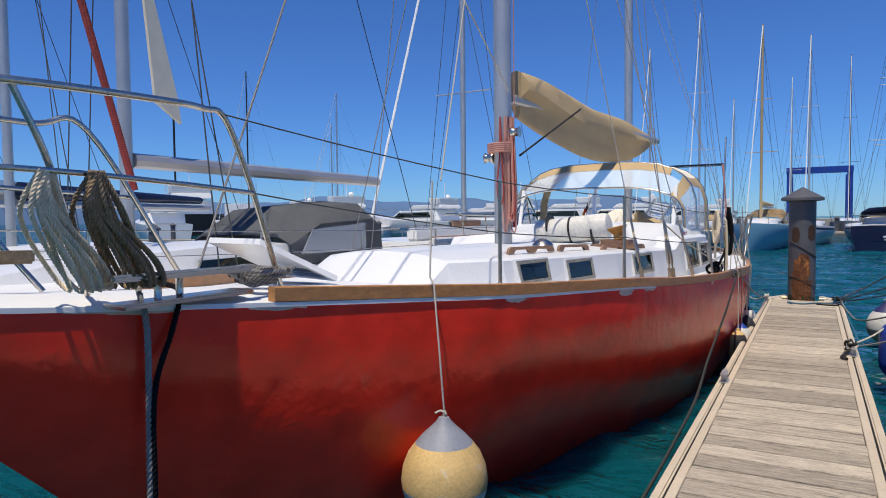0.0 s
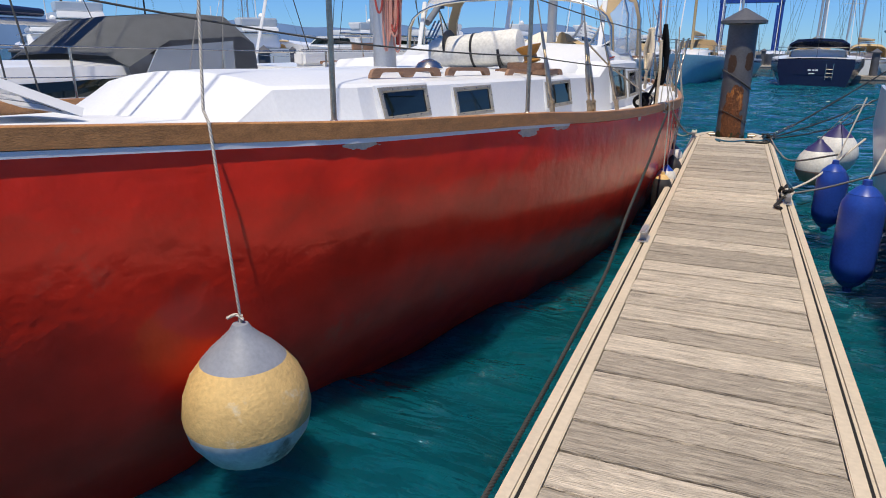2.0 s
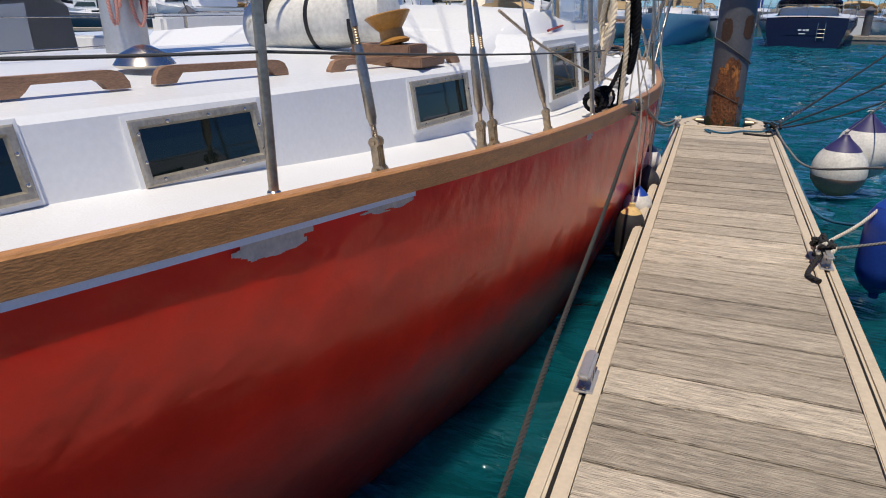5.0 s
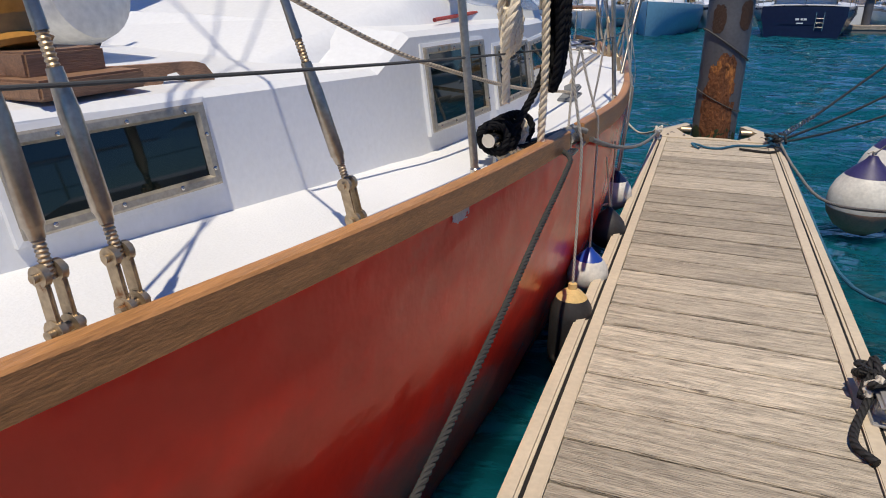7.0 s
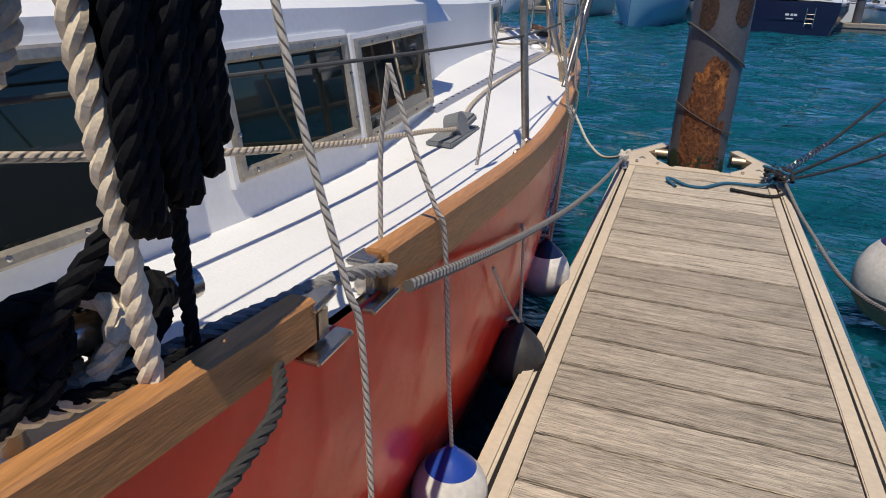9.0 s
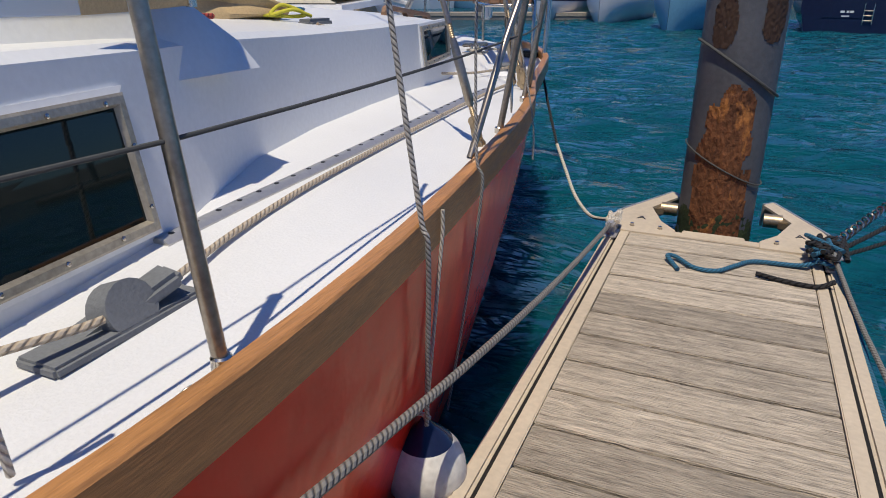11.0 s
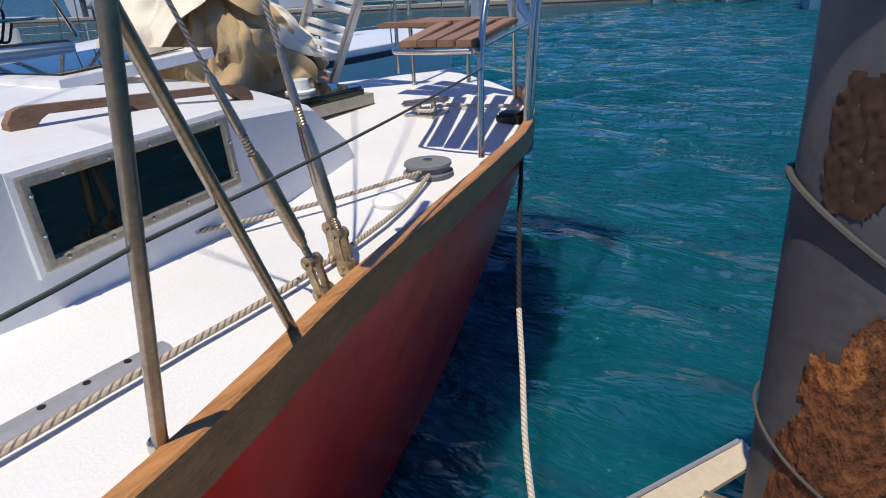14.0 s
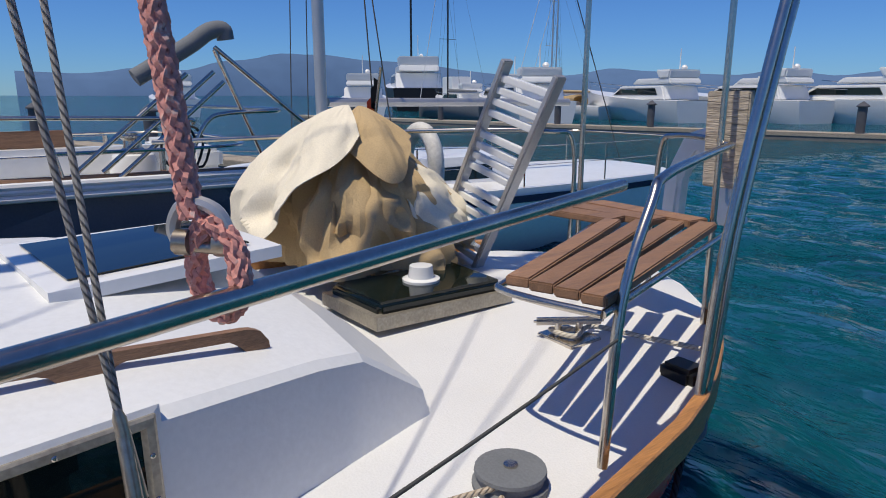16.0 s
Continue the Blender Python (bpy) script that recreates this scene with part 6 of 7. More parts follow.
def sail_yacht(name, label, L, half, free, hull_mat, mast_h, m, stripe=None, hood=None, cover=None, mast_mat=None, detail=1, seed=0, name_bar=False, gear=True, boom_h=0.85):
    """A moored sailing yacht, bow towards +y, with hull, deck, cabin, rig and rails."""
    e = thing(name, label, "sailboat", "yachts in the marina")
    R = yacht_hull(L, half, free)
    bm = bmesh.new()
    rows = []
    for y, w, z, wl in R:
        s = [(w, y, z), (w * 1.01, y, z * 0.7), (w * 0.5 + wl * 0.5, y, z * 0.3), (wl, y, 0.0), (wl * 0.7, y, -0.3), (0, y, -0.5)]
        rows.append(s + [(-a, b, c) for a, b, c in s[-2::-1]])
    V = skin(bm, rows)
    bm.faces.new(V[0])
    bmesh.ops.recalc_face_normals(bm, faces=bm.faces[:])
    part("hull", bm, hull_mat, e)
    if stripe:
        bm = bmesh.new()
        for s in (1, -1):
            skin(bm, [[(s * (w * 1.012 + 0.004), y, z * 0.90), (s * (w * 1.015 + 0.004), y, z * 0.80)] for y, w, z, wl in R])
        part("stripe", bm, stripe, e, smooth=False)
    bm = bmesh.new()
    skin(bm, [[(w * f, y, z + 0.06 * (1 - f * f)) for f in (-1, -0.5, 0, 0.5, 1)] for y, w, z, wl in R])
    bmesh.ops.recalc_face_normals(bm, faces=bm.faces[:])
    part("deck", bm, M_GEL, e)
    bm = bmesh.new()
    rows = []
    for u, w, h in ((0.30, 0.62, 0.05), (0.33, 0.62, 0.42), (0.52, 0.60, 0.40), (0.66, 0.45, 0.25), (0.74, 0.30, 0.03)):
        z = free + 0.25 * u * u
        rows.append([(-w * half, u * L, z), (-w * half * 0.92, u * L, z + h), (0, u * L, z + h * 1.15), (w * half * 0.92, u * L, z + h), (w * half, u * L, z)])
    V = skin(bm, rows)
    bmesh.ops.recalc_face_normals(bm, faces=bm.faces[:])
    part("cabin", bm, M_GEL, e)
    for s in (-1, 1):
        bm = bmesh.new()
        ngon(bm, [(s * half * 0.60, L * 0.36, free + 0.12), (s * half * 0.585, L * 0.54, free + 0.16), (s * half * 0.57, L * 0.54, free + 0.30), (s * half * 0.585, L * 0.36, free + 0.34)], (s * 0.012, 0, 0))
        part("cabin_window", bm, M_GLASS, e, smooth=False)
    y = L * 0.56
    zb = free + 0.4
    bm = bmesh.new()
    tube(bm, [(0, y, zb - 0.2), (0, y, zb + mast_h * 0.7), (0, y, zb + mast_h)], [0.085, 0.085, 0.06], 10)
    for f in (0.35, 0.62):
        tube(bm, [(-0.75 * half * (1.1 - f), y, zb + mast_h * f), (0.75 * half * (1.1 - f), y, zb + mast_h * f)], 0.022, 6)
    part("mast", bm, mast_mat or M_ALU, e)
    bm = bmesh.new()
    tube(bm, [(0, y - 0.1, zb + boom_h), (0, L * 0.14, zb + boom_h - 0.03)], 0.10 if boom_h > 1 else 0.065, 8)
    part("boom", bm, M_ALU, e)
    if cover:
        bm = bmesh.new()
        rows = []
        for i in range(9):
            u = i / 8
            yy = y - 0.15 + (L * 0.18 - y) * u
            h = 0.34 - 0.18 * u
            rows.append([(0.12 * math.sin(a), yy, zb + boom_h + 0.07 + h / 2 - h / 2 * math.cos(a)) for a in [k * 2 * math.pi / 10 for k in range(10)]])
        V = skin(bm, rows, closed=True)
        bm.faces.new(V[0]), bm.faces.new(V[-1][::-1])
        bmesh.ops.recalc_face_normals(bm, faces=bm.faces[:])
        part("sail_cover", bm, cover, e)
    top = (0, y, zb + mast_h)
    wires = [((0, L * 0.99, free + 0.3), top), ((0, 0.1, free + 0.05), top), ((half * 0.9, y - 0.1, free + 0.1), (0, y, zb + mast_h * 0.95)), ((-half * 0.9, y - 0.1, free + 0.1), (0, y, zb + mast_h * 0.95)), ((half * 0.9, y - 0.4, free + 0.1), (0, y, zb + mast_h * 0.6)), ((-half * 0.9, y - 0.4, free + 0.1), (0, y, zb + mast_h * 0.6))]
    for k, (a, b) in enumerate(wires):
        bm = bmesh.new()
        tube(bm, [a, b], 0.035 if k == 0 else 0.009, 6)
        part("stay", bm, M_GEL if k == 0 else M_SEAM, e)
    if hood:
        bm = bmesh.new()
        rows = []
        for yy, h in ((0.42, 0.42), (0.37, 0.85), (0.27, 0.95), (0.25, 0.8)):
            rows.append([(half * 0.66 * c, yy * L, free + 0.15 + h * s) for c, s in ((1, 0), (0.95, 0.7), (0.7, 0.98), (0, 1.05), (-0.7, 0.98), (-0.95, 0.7), (-1, 0))])
        skin(bm, rows)
        bmesh.ops.solidify(bm, geom=bm.faces[:], thickness=0.01)
        part("sprayhood", bm, hood, e)
        for s in (-1, 1):
            bm = bmesh.new()
            ngon(bm, [(s * half * 0.665, L * 0.41, free + 0.3), (s * half * 0.66, L * 0.39, free + 0.66), (s * half * 0.66, L * 0.29, free + 0.75), (s * half * 0.665, L * 0.29, free + 0.3)], (s * 0.012, 0, 0))
            part("hood_window", bm, M_CLEAR, e, smooth=False)
    if gear:
        for s in (-1, 1):
            for k in range(6):
                u = 0.03 + 0.16 * k
                w = np.interp(u * L, [r[0] for r in R], [r[1] for r in R])
                z = free + 0.25 * u * u
                bm = bmesh.new()
                tube(bm, [(s * (w - 0.04), u * L, z), (s * (w - 0.04), u * L, z + 0.6)], 0.013, 6)
                part("stanchion", bm, M_STEEL, e)
            for hh in (0.32, 0.6):
                bm = bmesh.new()
                tube(bm, [(s * (np.interp(u * L, [r[0] for r in R], [r[1] for r in R]) - 0.04), u * L, free + 0.25 * u * u + hh) for u in (0.03, 0.19, 0.35, 0.51, 0.67, 0.83, 0.93)], 0.006, 5)
                part("lifeline", bm, M_STEEL, e)
        for y0, y1 in ((0.0, 0.06), (0.92, 1.0)):
            bm = bmesh.new()
            w0 = np.interp(y0 * L, [r[0] for r in R], [r[1] for r in R])
            w1 = np.interp(y1 * L, [r[0] for r in R], [r[1] for r in R])
            z = free + 0.25 * y1 * y1 + 0.62
            tube(bm, spline([(w0, y0 * L, z), (w1 * 0.6, (y1 + 0.01) * L, z), (-w1 * 0.6, (y1 + 0.01) * L, z), (-w0, y0 * L, z)]) if y0 > 0.5 else spline([(w1, y1 * L, z), (w0 * 0.9, 0.05, z), (-w0 * 0.9, 0.05, z), (-w1, y1 * L, z)]), 0.014, 6)
            part("guard_rail", bm, M_STEEL, e)
    e.matrix_basis = m
    return e


W = WATER
near_left = sail_yacht("white_yacht", "white sailing yacht with a grey sprayhood in the next berth", 13.3, 1.75, 1.30, M_GEL, 15.5, pose(-7.6, 10.0, W, 0, 0, 180), hood=M_GREYC, boom_h=1.2)
# her long stern
for o in near_left.children:
    if o.name.split(".")[0] in ("hull", "deck", "stanchion", "lifeline", "guard_rail"):
        for v in o.data.vertices:
            if v.co.y < 2.9:
                v.co.y -= 3.0 * (1 - v.co.y / 2.9)
M_BLUEG = mat("blue_grey_topside", (0.055, 0.085, 0.12), 0.3, vary=0.15, scale=2)
cock = thing("cockpit_coaming", "white cockpit coaming with a chrome winch on the next yacht", "cockpit")
bm = bmesh.new()
ngon(bm, [(-6.20, 8.0, 0.45), (-6.14, 11.0, 0.45), (-6.22, 13.0, 0.45), (-6.22, 13.0, 1.06), (-6.14, 11.0, 1.08), (-6.20, 8.0, 1.10)], (-0.05, 0, 0))
part("topside_panel", bm, M_BLUEG, cock, "blue-grey topside", smooth=False)
bm = bmesh.new()
for z, w in ((1.12, 0.03), (1.17, 0.025), (1.21, 0.03)):
    tube(bm, [(-6.20, 8.0, z), (-6.13, 11.0, z - 0.01), (-6.21, 13.0, z - 0.03)], w, 8)
part("rubbing_strake", bm, M_GEL, cock)
bm = bmesh.new()
tube(bm, [(-6.25, 8.0, 1.235), (-6.19, 11.0, 1.23), (-6.27, 13.0, 1.20)], 0.028, 8)
part("cap_rail", bm, M_TEAK, cock, "teak cap rail")
bm = bmesh.new()
box(bm, -8.9, 8.0, 0.9, -6.28, 12.9, 1.16, 0.03)
part("side_deck", bm, M_GEL, cock)
bm = bmesh.new()
box(bm, -6.95, 8.2, 1.16, -6.72, 12.5, 1.42, 0.05)
box(bm, -8.7, 12.55, 1.16, -6.75, 12.85, 1.38, 0.05)
part("coaming", bm, M_GEL, cock)
bm = bmesh.new()
box(bm, -7.0, 10.2, 1.40, -6.94, 11.6, 1.56, 0.01)
part("teak_backrest", bm, M_TEAK, cock)
bm = bmesh.new()
lathe(bm, [(0.20, 0.0), (0.19, 0.12), (0.165, 0.2), (0.15, 0.21)], (-6.55, 12.02, 1.16), 28)
part("winch_base", bm, M_GEL, cock)
bm = bmesh.new()
lathe(bm, [(0.11, 0.21), (0.11, 0.23), (0.075, 0.26), (0.07, 0.32), (0.10, 0.345), (0.10, 0.36), (0.05, 0.37), (0.05, 0.385), (0.0, 0.39)], (-6.55, 12.02, 1.16), 28)
part("winch", bm, M_STEEL, cock, "chrome winch")
for k, (yy, zz) in enumerate(((0.0, 0.0), (0.22, 0.02), (0.30, -0.06))):
    pipe("davit_tube", [(-6.2, 11.50 + yy, 1.24 + zz), (-6.2, 12.42 + yy, 2.02 + zz)], 0.02, cock)
pipe("davit_tube", [(-6.2, 12.66, 2.22), (-6.2, 13.05, 1.25)], 0.02, cock)
pipe("davit_tube", [(-6.2, 12.66, 2.24), (-6.2, 13.5, 1.55)], 0.02, cock)
pipe("guard_tube", [(-6.24, 8.6, 1.70), (-6.18, 11.0, 1.69), (-6.2, 12.3, 1.66), (-6.22, 12.45, 1.62)], 0.018, cock)
pipe("guard_tube", [(-6.22, 12.35, 1.25), (-6.22, 12.55, 1.62), (-6.22, 12.75, 1.70), (-6.22, 13.2, 1.72), (-7.6, 13.3, 1.72), (-8.9, 13.1, 1.72)], 0.02, cock)
for yy in (9.2, 10.3, 11.35):
    pipe("guard_post", [(-6.2, yy + 0.1, 1.2), (-6.2, yy, 1.70)], 0.014, cock)
bm = bmesh.new()
tube(bm, spline([(-6.2, 12.02, 1.98), (-6.2, 12.12, 2.04), (-6.2, 12.45, 2.24), (-6.2, 12.62, 2.36), (-6.2, 12.74, 2.38), (-6.2, 12.76, 2.30)]), 0.07, 14)
part("davit_cover", bm, M_GREYC, cock, "grey canvas cover on the davits")
rope("hanging_coil", [(-6.3 + 0.03 * math.sin(3 * t), 12.25 + 0.09 * math.cos(t) + 0.01 * t, 1.42 + 0.17 * math.sin(t)) for t in np.linspace(0, 25, 60)], 0.011, R_BLACK, "dark rope coil hung on the next yacht's rail", steps=2)
for s in (0.42, 0.60, 0.74):
    for side in (1,):
        bm = bmesh.new()
        lathe(bm, [(0.0, 0.0), (0.15, 0.0), (0.17, 0.008), (0.17, 0.0)], (0, 0, 0), 28)
        w = np.interp(s * 13.3, [r[0] for r in yacht_hull(13.3, 1.75, 1.3)], [r[1] for r in yacht_hull(13.3, 1.75, 1.3)])
        o = part("porthole", bm, M_GLASS, near_left, "oval dark porthole")
        o.matrix_basis = pose(-(w * 1.01 + 0.004), s * 13.3, 1.32, 0, -90, 6) @ Matrix.Diagonal((0.55, 1.1, 1, 1))
bm = bmesh.new()
ngon(bm, [(-7.5, 2.75, 5.2), (-7.5, 2.95, 3.2), (-7.5, 3.35, 2.95), (-7.5, 3.30, 3.3), (-7.5, 2.85, 5.0)], (-0.05, 0, 0))
tagged(part("furled_sail", bm, M_CREAM, smooth=False), "pale folded sail corner beside the neighbour's mast", "sail")
rope("red_pole", [(-7.3, 1.15, 6.6), (-7.3, 2.45, 2.0)], 0.045, R_RED, "dark red pole leaning on the neighbour's mast", "pole", smooth_line=False)
second = sail_yacht("blue_striped_yacht", "white ketch with a dark blue hull stripe and teak rail", 11.5, 1.7, 1.0, M_GEL, 13.0, pose(-9.0, 21.5, W, 0, 0, 178), stripe=M_NAVY)
right = sail_yacht("grey_white_yacht", "white yacht moored on the other side of the dock", 11.0, 1.75, 1.55, M_GEL, 14.0, pose(2.92, 8.4, W, 0, 0, 180))
fender_ball("ball_fender", 1.19, 9.6, 0.10, 0.28, M_FNAVY, M_FWHITE, "round cream fender with dark top beside the white yacht", [(1.5, 9.2, 0.75), (1.6, 8.6, 0.80)], lower=M_FSALMON)
fender_ball("ball_fender", 1.45, 9.95, 0.28, 0.30, M_FNAVY, M_FWHITE, "scuffed cream fender beside the white yacht", [(1.6, 8.7, 0.85)])
fender_long("long_fender", 0.99, 4.55, -0.38, 0.46, 0.16, M_BLUEF, M_BLUEF, "dark blue cylindrical fender beside the white yacht", (1.25, 5.0, 1.0))
fender_long("long_fender", 1.0, 6.4, -0.34, 0.34, 0.15, M_BLUEF, M_BLUEF, "dark blue cylindrical fender beside the white yacht", (1.2, 6.6, 1.0))
blue = sail_yacht("light_blue_boat", "light blue sailboat with her bow towards the dock", 11.0, 1.75, 1.45, M_BLUEB, 12.5, pose(-2.2, 50.5, W, 0, 0, 174), cover=M_TAN, hood=M_TAN, mast_mat=M_TAN)
dark = sail_yacht("navy_sailboat", "navy blue sailboat with her stern towards the dock", 11.5, 2.5, 1.45, M_NAVY, 14.5, pose(3.9, 41.5, W, 0, 0, -6), hood=M_NAVY)
bm = bmesh.new()
obox(bm, (-1.0, -0.012, 0.78), (1.0, -0.012, 0.78), 0.02, 0.34, 0.004)
part("stern_panel", bm, M_NAVY, dark, smooth=False)
for k, (x, w_, z) in enumerate(((-0.25, 0.16, 0.86), (-0.05, 0.10, 0.86), (0.10, 0.14, 0.86), (-0.12, 0.30, 0.68))):
    bm = bmesh.new()
    obox(bm, (x - w_ / 2, -0.026, z), (x + w_ / 2, -0.026, z), 0.006, 0.05 if k == 3 else 0.09)
    part("name_bar", bm, M_GEL, dark, smooth=False)
bm = bmesh.new()
for z in (0.5, 0.7, 0.9):
    tube(bm, [(0.55, -0.05, z), (0.9, -0.05, z)], 0.02, 6)
for x in (0.55, 0.9):
    tube(bm, [(x, -0.05, 0.35), (x, -0.05, 1.2)], 0.02, 6)
part("stern_ladder", bm, M_STEEL, dark)

# more yachts: one pattern each, then copies
rng = random.Random(21)
p1 = sail_yacht("white_yacht", "white sailing yacht moored at a far pontoon", 11.0, 1.7, 1.2, M_GEL, 14.0, pose(11.5, 49.0, W, 0, 0, 3), stripe=M_NAVY, cover=M_NAVY, gear=False)
p2 = sail_yacht("white_yacht", "white sailing yacht with tan canvas at a far pontoon", 12.5, 1.9, 1.25, M_GEL, 16.0, pose(15.5, 49.5, W, 0, 0, -2), hood=M_TAN, cover=M_TAN, gear=False)
p3 = sail_yacht("grey_yacht", "dark grey sailing yacht at a far pontoon", 12.0, 1.8, 1.3, M_GREYC, 17.5, pose(-16.0, 8.5, W, 0, 0, 182), cover=M_GREYC, mast_mat=M_BLACK, gear=False)
spots = [(9.5, 57, 2, p2), (20, 50, 3, p1), (26, 52, 0, p2), (-11.5, 58, 178, p1), (-7.5, 58, 181, p2), (0.5, 60, 178, p1), (5, 62, 182, p2), (11, 61, 180, p1), (17, 60, 180, p2), (23, 62, 179, p1), (-13.0, 9.8, 181, p1), (-20.5, 9.0, 179, p2), (-25, 10.5, 181, p1), (-30, 9.5, 180, p2), (-36, 10, 180, p1), (-42, 10, 180, p3), (-8, 86, 180, p1), (-2, 88, 180, p2), (4, 87, 180, p3), (10, 88, 180, p1), (16, 90, 180, p2), (22, 90, 180, p1), (30, 92, 180, p2), (-44, 62, 95, p2), (-52, 70, 95, p1), (-50, 52, 92, p3)]
for x, y, a, src in spots:
    copy_thing(src, pose(x + rng.uniform(-0.4, 0.4), y, W, 0, 0, a + rng.uniform(-3, 3)))


def motor_yacht(name, label, L, m, dark_hull=False):
    """A motor yacht with a raked superstructure, flybridge and radar arch, bow towards +y."""
    e = thing(name, label, "motor yacht", "motor yachts at the far quay")
    R = yacht_hull(L, L * 0.15, L * 0.11, stern=0.92, sheer=L * 0.06)
    bm = bmesh.new()
    rows = []
    for y, w, z, wl in R:
        s = [(w, y, z), (w * 0.97, y, z * 0.6), (wl, y, 0.0), (wl * 0.6, y, -0.4), (0, y, -0.6)]
        rows.append(s + [(-a, b, c) for a, b, c in s[-2::-1]])
    V = skin(bm, rows)
    bm.faces.new(V[0])
    bmesh.ops.recalc_face_normals(bm, faces=bm.faces[:])
    part("hull", bm, M_BLACK if dark_hull else M_GEL, e)
    bm = bmesh.new()
    skin(bm, [[(-w, y, z), (0, y, z + 0.05), (w, y, z)] for y, w, z, wl in R])
    part("deck", bm, M_GEL, e)
    f = L * 0.11

    def block(nm, y0, y1, w, z0, h, rake, material):
        bm = bmesh.new()
        ngon(bm, [(-w, y0, z0), (-w, y1, z0), (-w, y1 - rake, z0 + h), (-w, y0 + rake * 0.25, z0 + h)], (2 * w, 0, 0))
        bmesh.ops.bevel(bm, geom=bm.edges[:], offset=0.12, segments=2, affect="EDGES", clamp_overlap=True)
        return part(nm, bm, material, e)
    block("saloon", L * 0.12, L * 0.62, L * 0.115, f, L * 0.075, L * 0.12, M_GEL)
    for s in (-1, 1):
        bm = bmesh.new()
        ngon(bm, [(s * (L * 0.116), L * 0.18, f + L * 0.028), (s * (L * 0.116), L * 0.555, f + L * 0.028), (s * (L * 0.116), L * 0.49, f + L * 0.062), (s * (L * 0.116), L * 0.20, f + L * 0.062)], (s * 0.02, 0, 0))
        part("saloon_window", bm, M_GLASS, e, smooth=False)
    block("flybridge", L * 0.10, L * 0.42, L * 0.10, f + L * 0.082, L * 0.03, L * 0.04, M_GEL)
    block("arch", L * 0.12, L * 0.20, L * 0.10, f + L * 0.11, L * 0.045, -L * 0.03, M_GEL)
    bm = bmesh.new()
    tube(bm, [(0, L * 0.16, f + L * 0.15), (0, L * 0.16, f + L * 0.26)], 0.05, 6)
    lathe(bm, [(0.0, 0), (0.25, 0.05), (0.3, 0.2), (0.15, 0.4), (0, 0.42)], (0.5, L * 0.16, f + L * 0.155), 12)
    part("radar_mast", bm, M_GEL, e)
    bm = bmesh.new()
    tube(bm, [(w * 0.92, y, z + 0.8) for y, w, z, wl in R[8:]] + [(-w * 0.92, y, z + 0.8) for y, w, z, wl in R[8:][::-1]], 0.03, 5)
    part("bow_rail", bm, M_STEEL, e)
    e.matrix_basis = m
    return e


my = motor_yacht("motor_yacht", "white motor yacht at the far quay", 17.0, pose(-38.0, 48.0, W, 0, 0, 60))
for x, y, a in ((-52, 58, 62), (-34, 62, 75), (-27, 68, 80), (-20, 72, 85), (-60, 44, 60), (-14, 78, 95), (-68, 80, 90), (-40, 90, 90), (-8, 96, 95), (36, 70, 180), (-75, 30, 80)):
    copy_thing(my, pose(x, y, W, 0, 0, a))
big_black = motor_yacht("black_motor_yacht", "long black motor yacht at the far quay", 30.0, pose(-82, 66, W, 0, 0, 62), dark_hull=True)
bm = bmesh.new()
tube(bm, [(0, 16, 5), (0, 16, 24)], 0.18, 8), tube(bm, [(0, 15.8, 8), (0, 7, 7.5)], 0.3, 8)
part("black_mast", bm, M_BLACK, big_black)
# white work boat
wb = motor_yacht("work_boat", "small white work boat with a high wheelhouse", 14.0, pose(-64, 62, W, 0, 0, 75))
bm = bmesh.new()
box(bm, -1.3, 5.0, 1.8, 1.3, 8.6, 4.6, 0.08)
part("wheelhouse", bm, M_GEL, wb)
for k in range(4):
    bm = bmesh.new()
    box(bm, 1.29, 5.3 + 0.85 * k, 3.4, 1.32, 5.85 + 0.85 * k, 4.1)
    part("wheelhouse_window", bm, M_GLASS, wb)

# far pontoons with piles
def pontoon(a, b, w=1.6, label="grey far pontoon"):
    e = thing("pontoon", label, "pontoon", kind="structure")
    bm = bmesh.new()
    obox(bm, (*a, -0.18), (*b, -0.18), w, 0.22, 0.02)
    part("deck", bm, M_PLANK, e)
    bm = bmesh.new()
    obox(bm, (*a, -0.42), (*b, -0.42), w * 0.96, 0.26)
    part("float", bm, M_FLOAT, e)
    n = max(2, int((Vector(b) - Vector(a)).length / 9))
    for k in range(n):
        p = Vector((*a, 0)).lerp(Vector((*b, 0)), (k + 0.3) / n)
        bm = bmesh.new()
        lathe(bm, [(0.22, -2), (0.22, 1.25), (0.30, 1.26), (0.30, 1.32), (0.0, 1.55)], (p.x + w * 0.55, p.y, 0), 14)
        part("pile", bm, M_PILE, e)


pontoon((-30, 44), (-9, 50)), pontoon((-30, 44), (-62, 38)), pontoon((4, 47), (40, 47))
pontoon((-48, 10), (-10, 20.9), 1.2), pontoon((-20, 76), (45, 76))
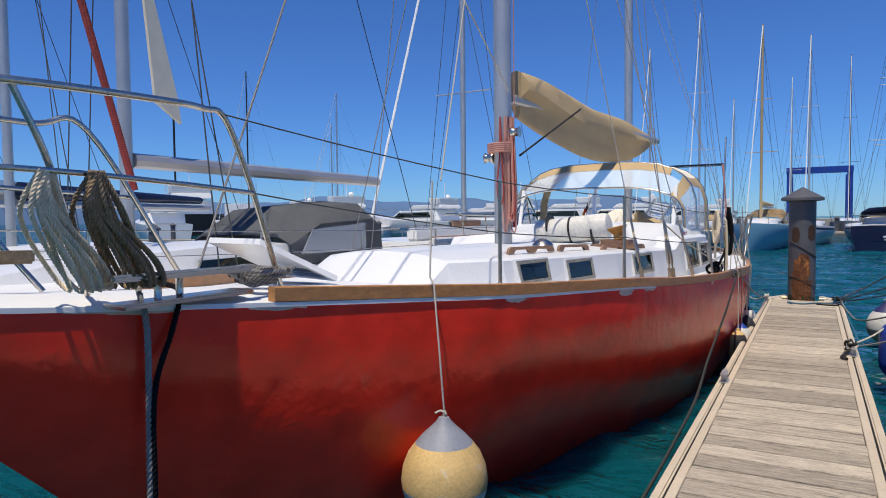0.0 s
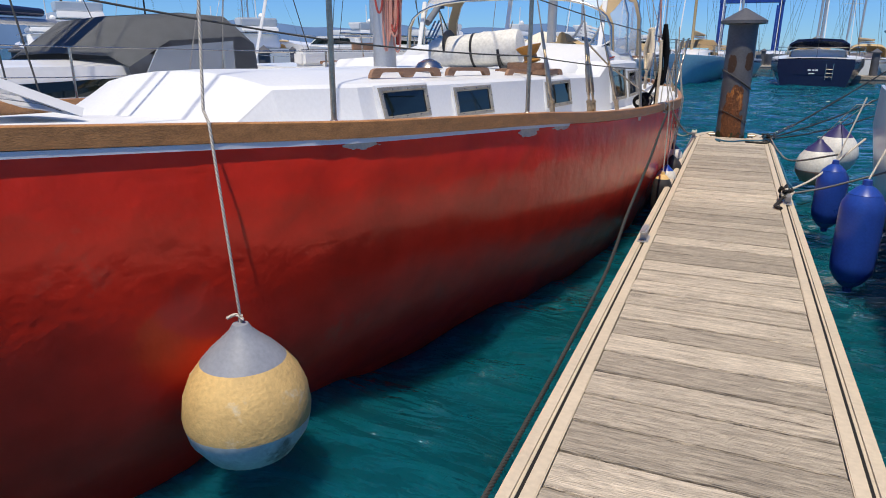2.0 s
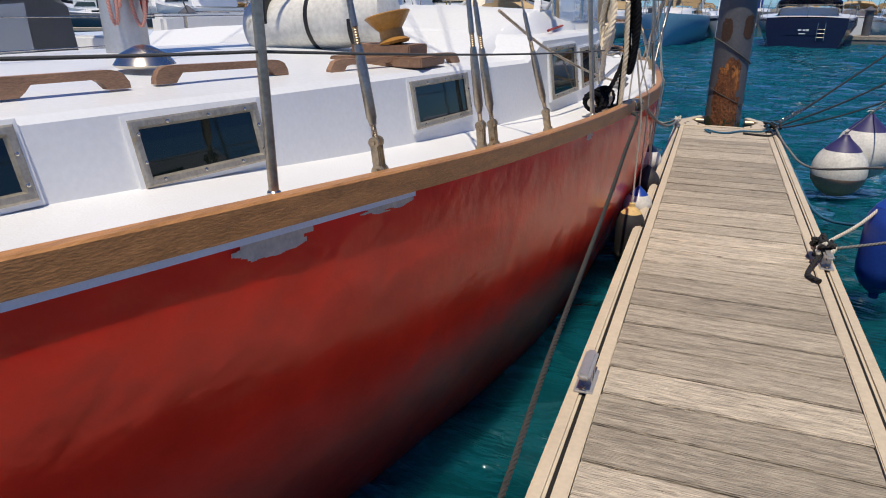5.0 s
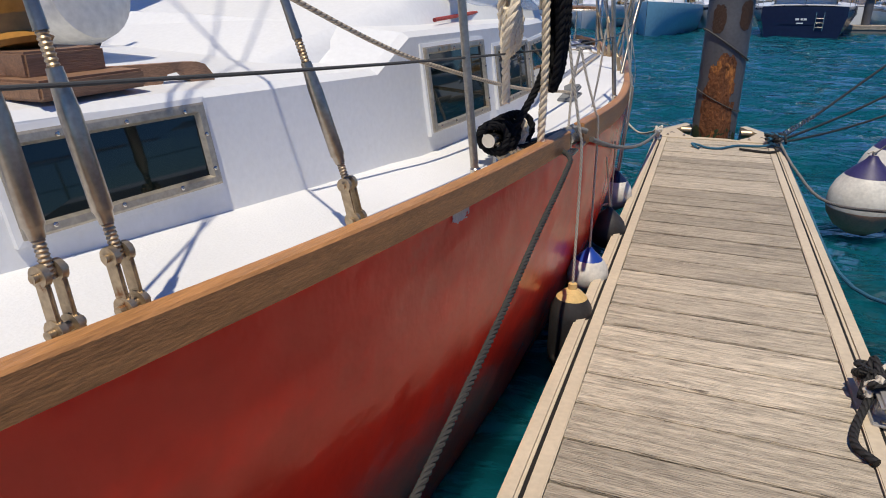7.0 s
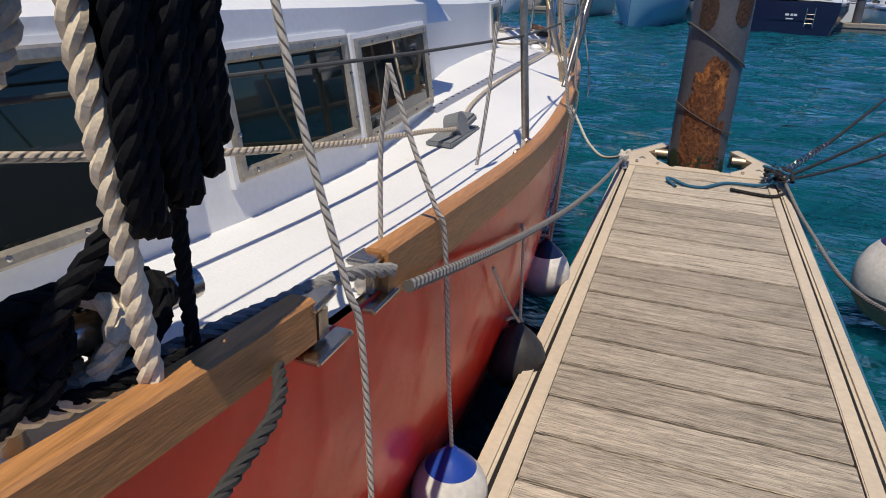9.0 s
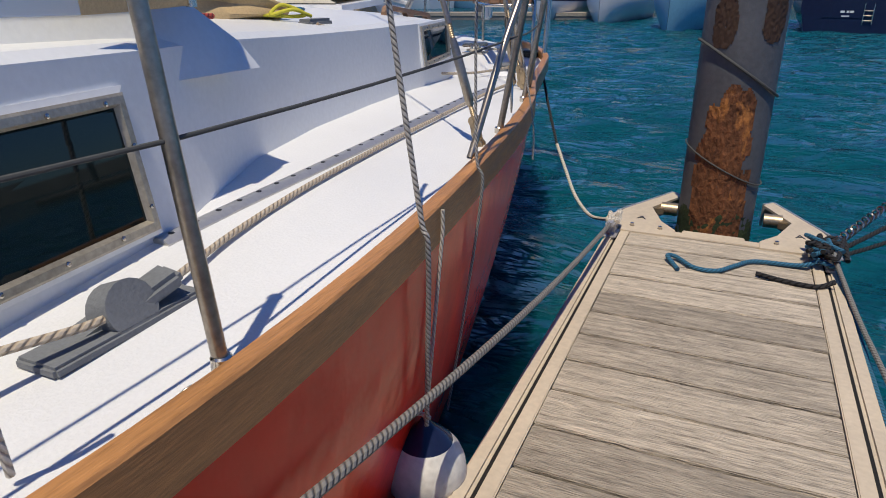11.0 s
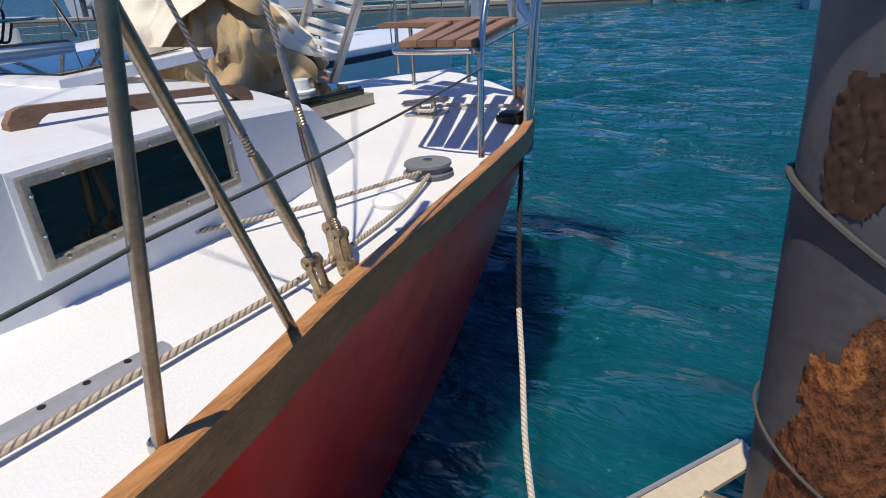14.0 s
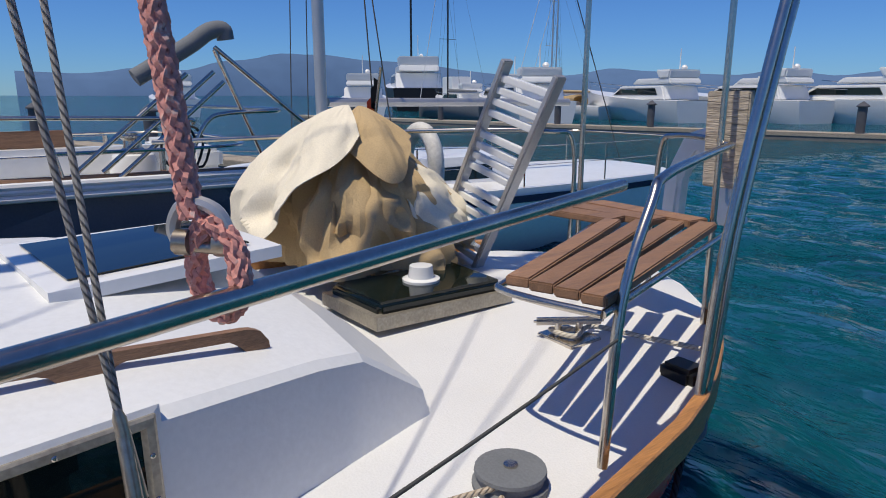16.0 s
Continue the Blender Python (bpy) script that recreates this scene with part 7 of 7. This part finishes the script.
# far quay and hills
bm = bmesh.new()
for k in range(12):
    obox(bm, (-170 + 24 * k, 118 - 3.5 * k, 0.35), (-146 + 24 * k, 114.5 - 3.5 * k, 0.35), 6, 1.7)
tagged(part("far_quay", bm, mat("pale_quay_stone", (0.42, 0.38, 0.32), 0.85, vary=0.2, scale=0.3), smooth=False), "pale stone quay across the harbour", "quay", kind="structure")
# distance haze is put into the hills' base colour
M_HILL = mat("haze_tinted_hills", (0.10, 0.17, 0.29), 1.0, vary=0.10, scale=0.004, fine=0.02, spec=0.0)
bm = bmesh.new()
hill = []
for k in range(90):
    a = radians(96 + 80 * k / 89)
    h = 45 + 62 * max(0, noise.noise(Vector((k * 0.07, 1.3, 0)))) + 14 * noise.noise(Vector((k * 0.23, 4.0, 0))) + 45 * math.exp(-((k - 66) / 10) ** 2)
    h *= min(1, k / 12)
    d = 1500
    hill.append([(d * math.cos(a), d * math.sin(a), -2), (d * 1.02 * math.cos(a), d * 1.02 * math.sin(a), h * 0.6), (d * 1.06 * math.cos(a), d * 1.06 * math.sin(a), max(h, 0) + 1)])
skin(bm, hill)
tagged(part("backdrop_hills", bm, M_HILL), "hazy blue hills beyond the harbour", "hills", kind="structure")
# blue travel lift
lift = thing("boat_hoist", "blue gantry boat hoist on the far quay", "gantry")
for x in (-6.0, 1.5):
    for y in (0, 6):
        bm = bmesh.new()
        box(bm, x - 0.35, y - 0.35, -7, x + 0.35, y + 0.35, 0, 0.03)
        part("leg", bm, M_BLUEF, lift)
bm = bmesh.new()
box(bm, -6.4, -0.5, 0, 1.9, 0.5, 0.9, 0.03)
part("beam", bm, M_BLUEF, lift)
lift.matrix_basis = pose(3.0, 105, 7.6, 0, 0, 0)

# gangway, horseshoe buoy and flag at the red boat's stern
gang = thing("gangway", "white slatted gangway tilted up at the stern", "gangway")
GA, GB = Vector((-3.80, 13.20, 0.86)), Vector((-3.13, 13.20, 2.03))
GW = Vector((0.38, 0.0, -0.09))
for o in (0, 1):
    bm = bmesh.new()
    obox(bm, GA + GW * o, GB + GW * o, 0.035, 0.07, 0.006, up=(0, 1, 0))
    part("side_beam", bm, M_ALU, gang)
for k in range(20):
    p = GA.lerp(GB, (k + 0.5) / 20)
    if k % 5 == 4:
        continue
    bm = bmesh.new()
    obox(bm, p + GW * 0.04, p + GW * 0.96, 0.03, 0.038, 0.004, up=(0, 0, 1))
    part("slat", bm, M_GEL, gang)
bm = bmesh.new()
tube(bm, spline([(-4.72, 13.6, 1.05), (-4.74, 13.6, 1.4), (-4.62, 13.6, 1.58), (-4.45, 13.6, 1.58), (-4.34, 13.6, 1.4), (-4.36, 13.6, 1.05)], 8), 0.06, 14)
tagged(part("horseshoe_buoy", bm, M_FWHITE), "white horseshoe lifebuoy on the stern rail", "lifebuoy")
flag = thing("flag", "black, red and gold flag hanging from its staff", "flag")
bm = bmesh.new()
tube(bm, [(-4.95, 13.4, 1.3), (-4.75, 13.4, 2.05)], 0.012, 8)
part("staff", bm, M_STEEL, flag)
for k, m in enumerate((M_BLACK, M_REDV, mat("gold_cloth", (0.6, 0.36, 0.03), 0.8))):
    bm = bmesh.new()
    rows = []
    for i in range(9):
        u = i / 8
        rows.append([(-4.84 - 0.02 * k - 0.05 * k * u + 0.02 * math.sin(6 * u + k), 13.39 + 0.03 * math.sin(9 * u), 1.98 - 0.14 * k * (0.4 + 0.6 * u) - 0.16 * u - dz) for dz in (0, 0.12)])
    skin(bm, rows)
    bmesh.ops.solidify(bm, geom=bm.faces[:], thickness=0.004)
    part("stripe", bm, m, flag)

# halyards and stays of the red boat
for a, b, r, m in (((CX, -2.0, 1.5), (CX, 3.9, 15.2), 0.008, R_WIRE), ((CX, -0.3, 1.3), (CX, 3.9, 10.8), 0.007, R_WIRE), ((CX, 4.05, 15.3), (CX, 9.7, 11.3), 0.006, R_WIRE), ((-1.85, 0.68, 1.83), (-2.75, 4.0, 8.0), 0.005, R_WHITE), ((-2.80, 3.9, 3.0), (-2.42, -0.56, 5.2), 0.008, R_WHITE),
                   ((-2.25, 8.9, 2.95), (CX, 9.6, 9.0), 0.006, R_GREY), ((CX - 1.9, 4.0, 1.0), (CX - 0.09, 3.95, 14.8), 0.006, R_WIRE), ((CX - 1.8, 3.4, 1.0), (CX - 0.09, 3.95, 8.2), 0.006, R_WIRE), ((CX - 1.5, 10.8, 0.9), (CX - 0.07, 9.7, 10.8), 0.006, R_WIRE), ((CX + 0.12, 4.0, 2.7), (CX + 0.1, 3.95, 14), 0.006, R_PINK), ((CX + 0.16, 4.05, 2.3), (-2.3, 4.9, 2.9), 0.012, R_BLACK)):
    rope("stay", [a, b], r, m, "", parent=boat, smooth_line=False)


# dock planks
PITCH = 0.2355
bm = bmesh.new()
box(bm, -0.497, -0.1108, -0.045, 0.497, 0.1108, 0.0, 0.004)
plank_a = part("plank", bm, M_PLANK, dock, smooth=False)
plank_a.location = (0, Y1 - PITCH / 2, 0)
rng = random.Random(4)
for k in range(1, int((Y1 - Y0) / PITCH)):
    p = new("plank", plank_a.data)
    p.parent = dock
    p.location = (rng.uniform(-0.002, 0.002), Y1 - PITCH * (k + 0.5), rng.uniform(-0.003, 0.002))
    p.rotation_euler = (rng.uniform(-0.004, 0.004), rng.uniform(-0.002, 0.002), rng.uniform(-0.003, 0.003))
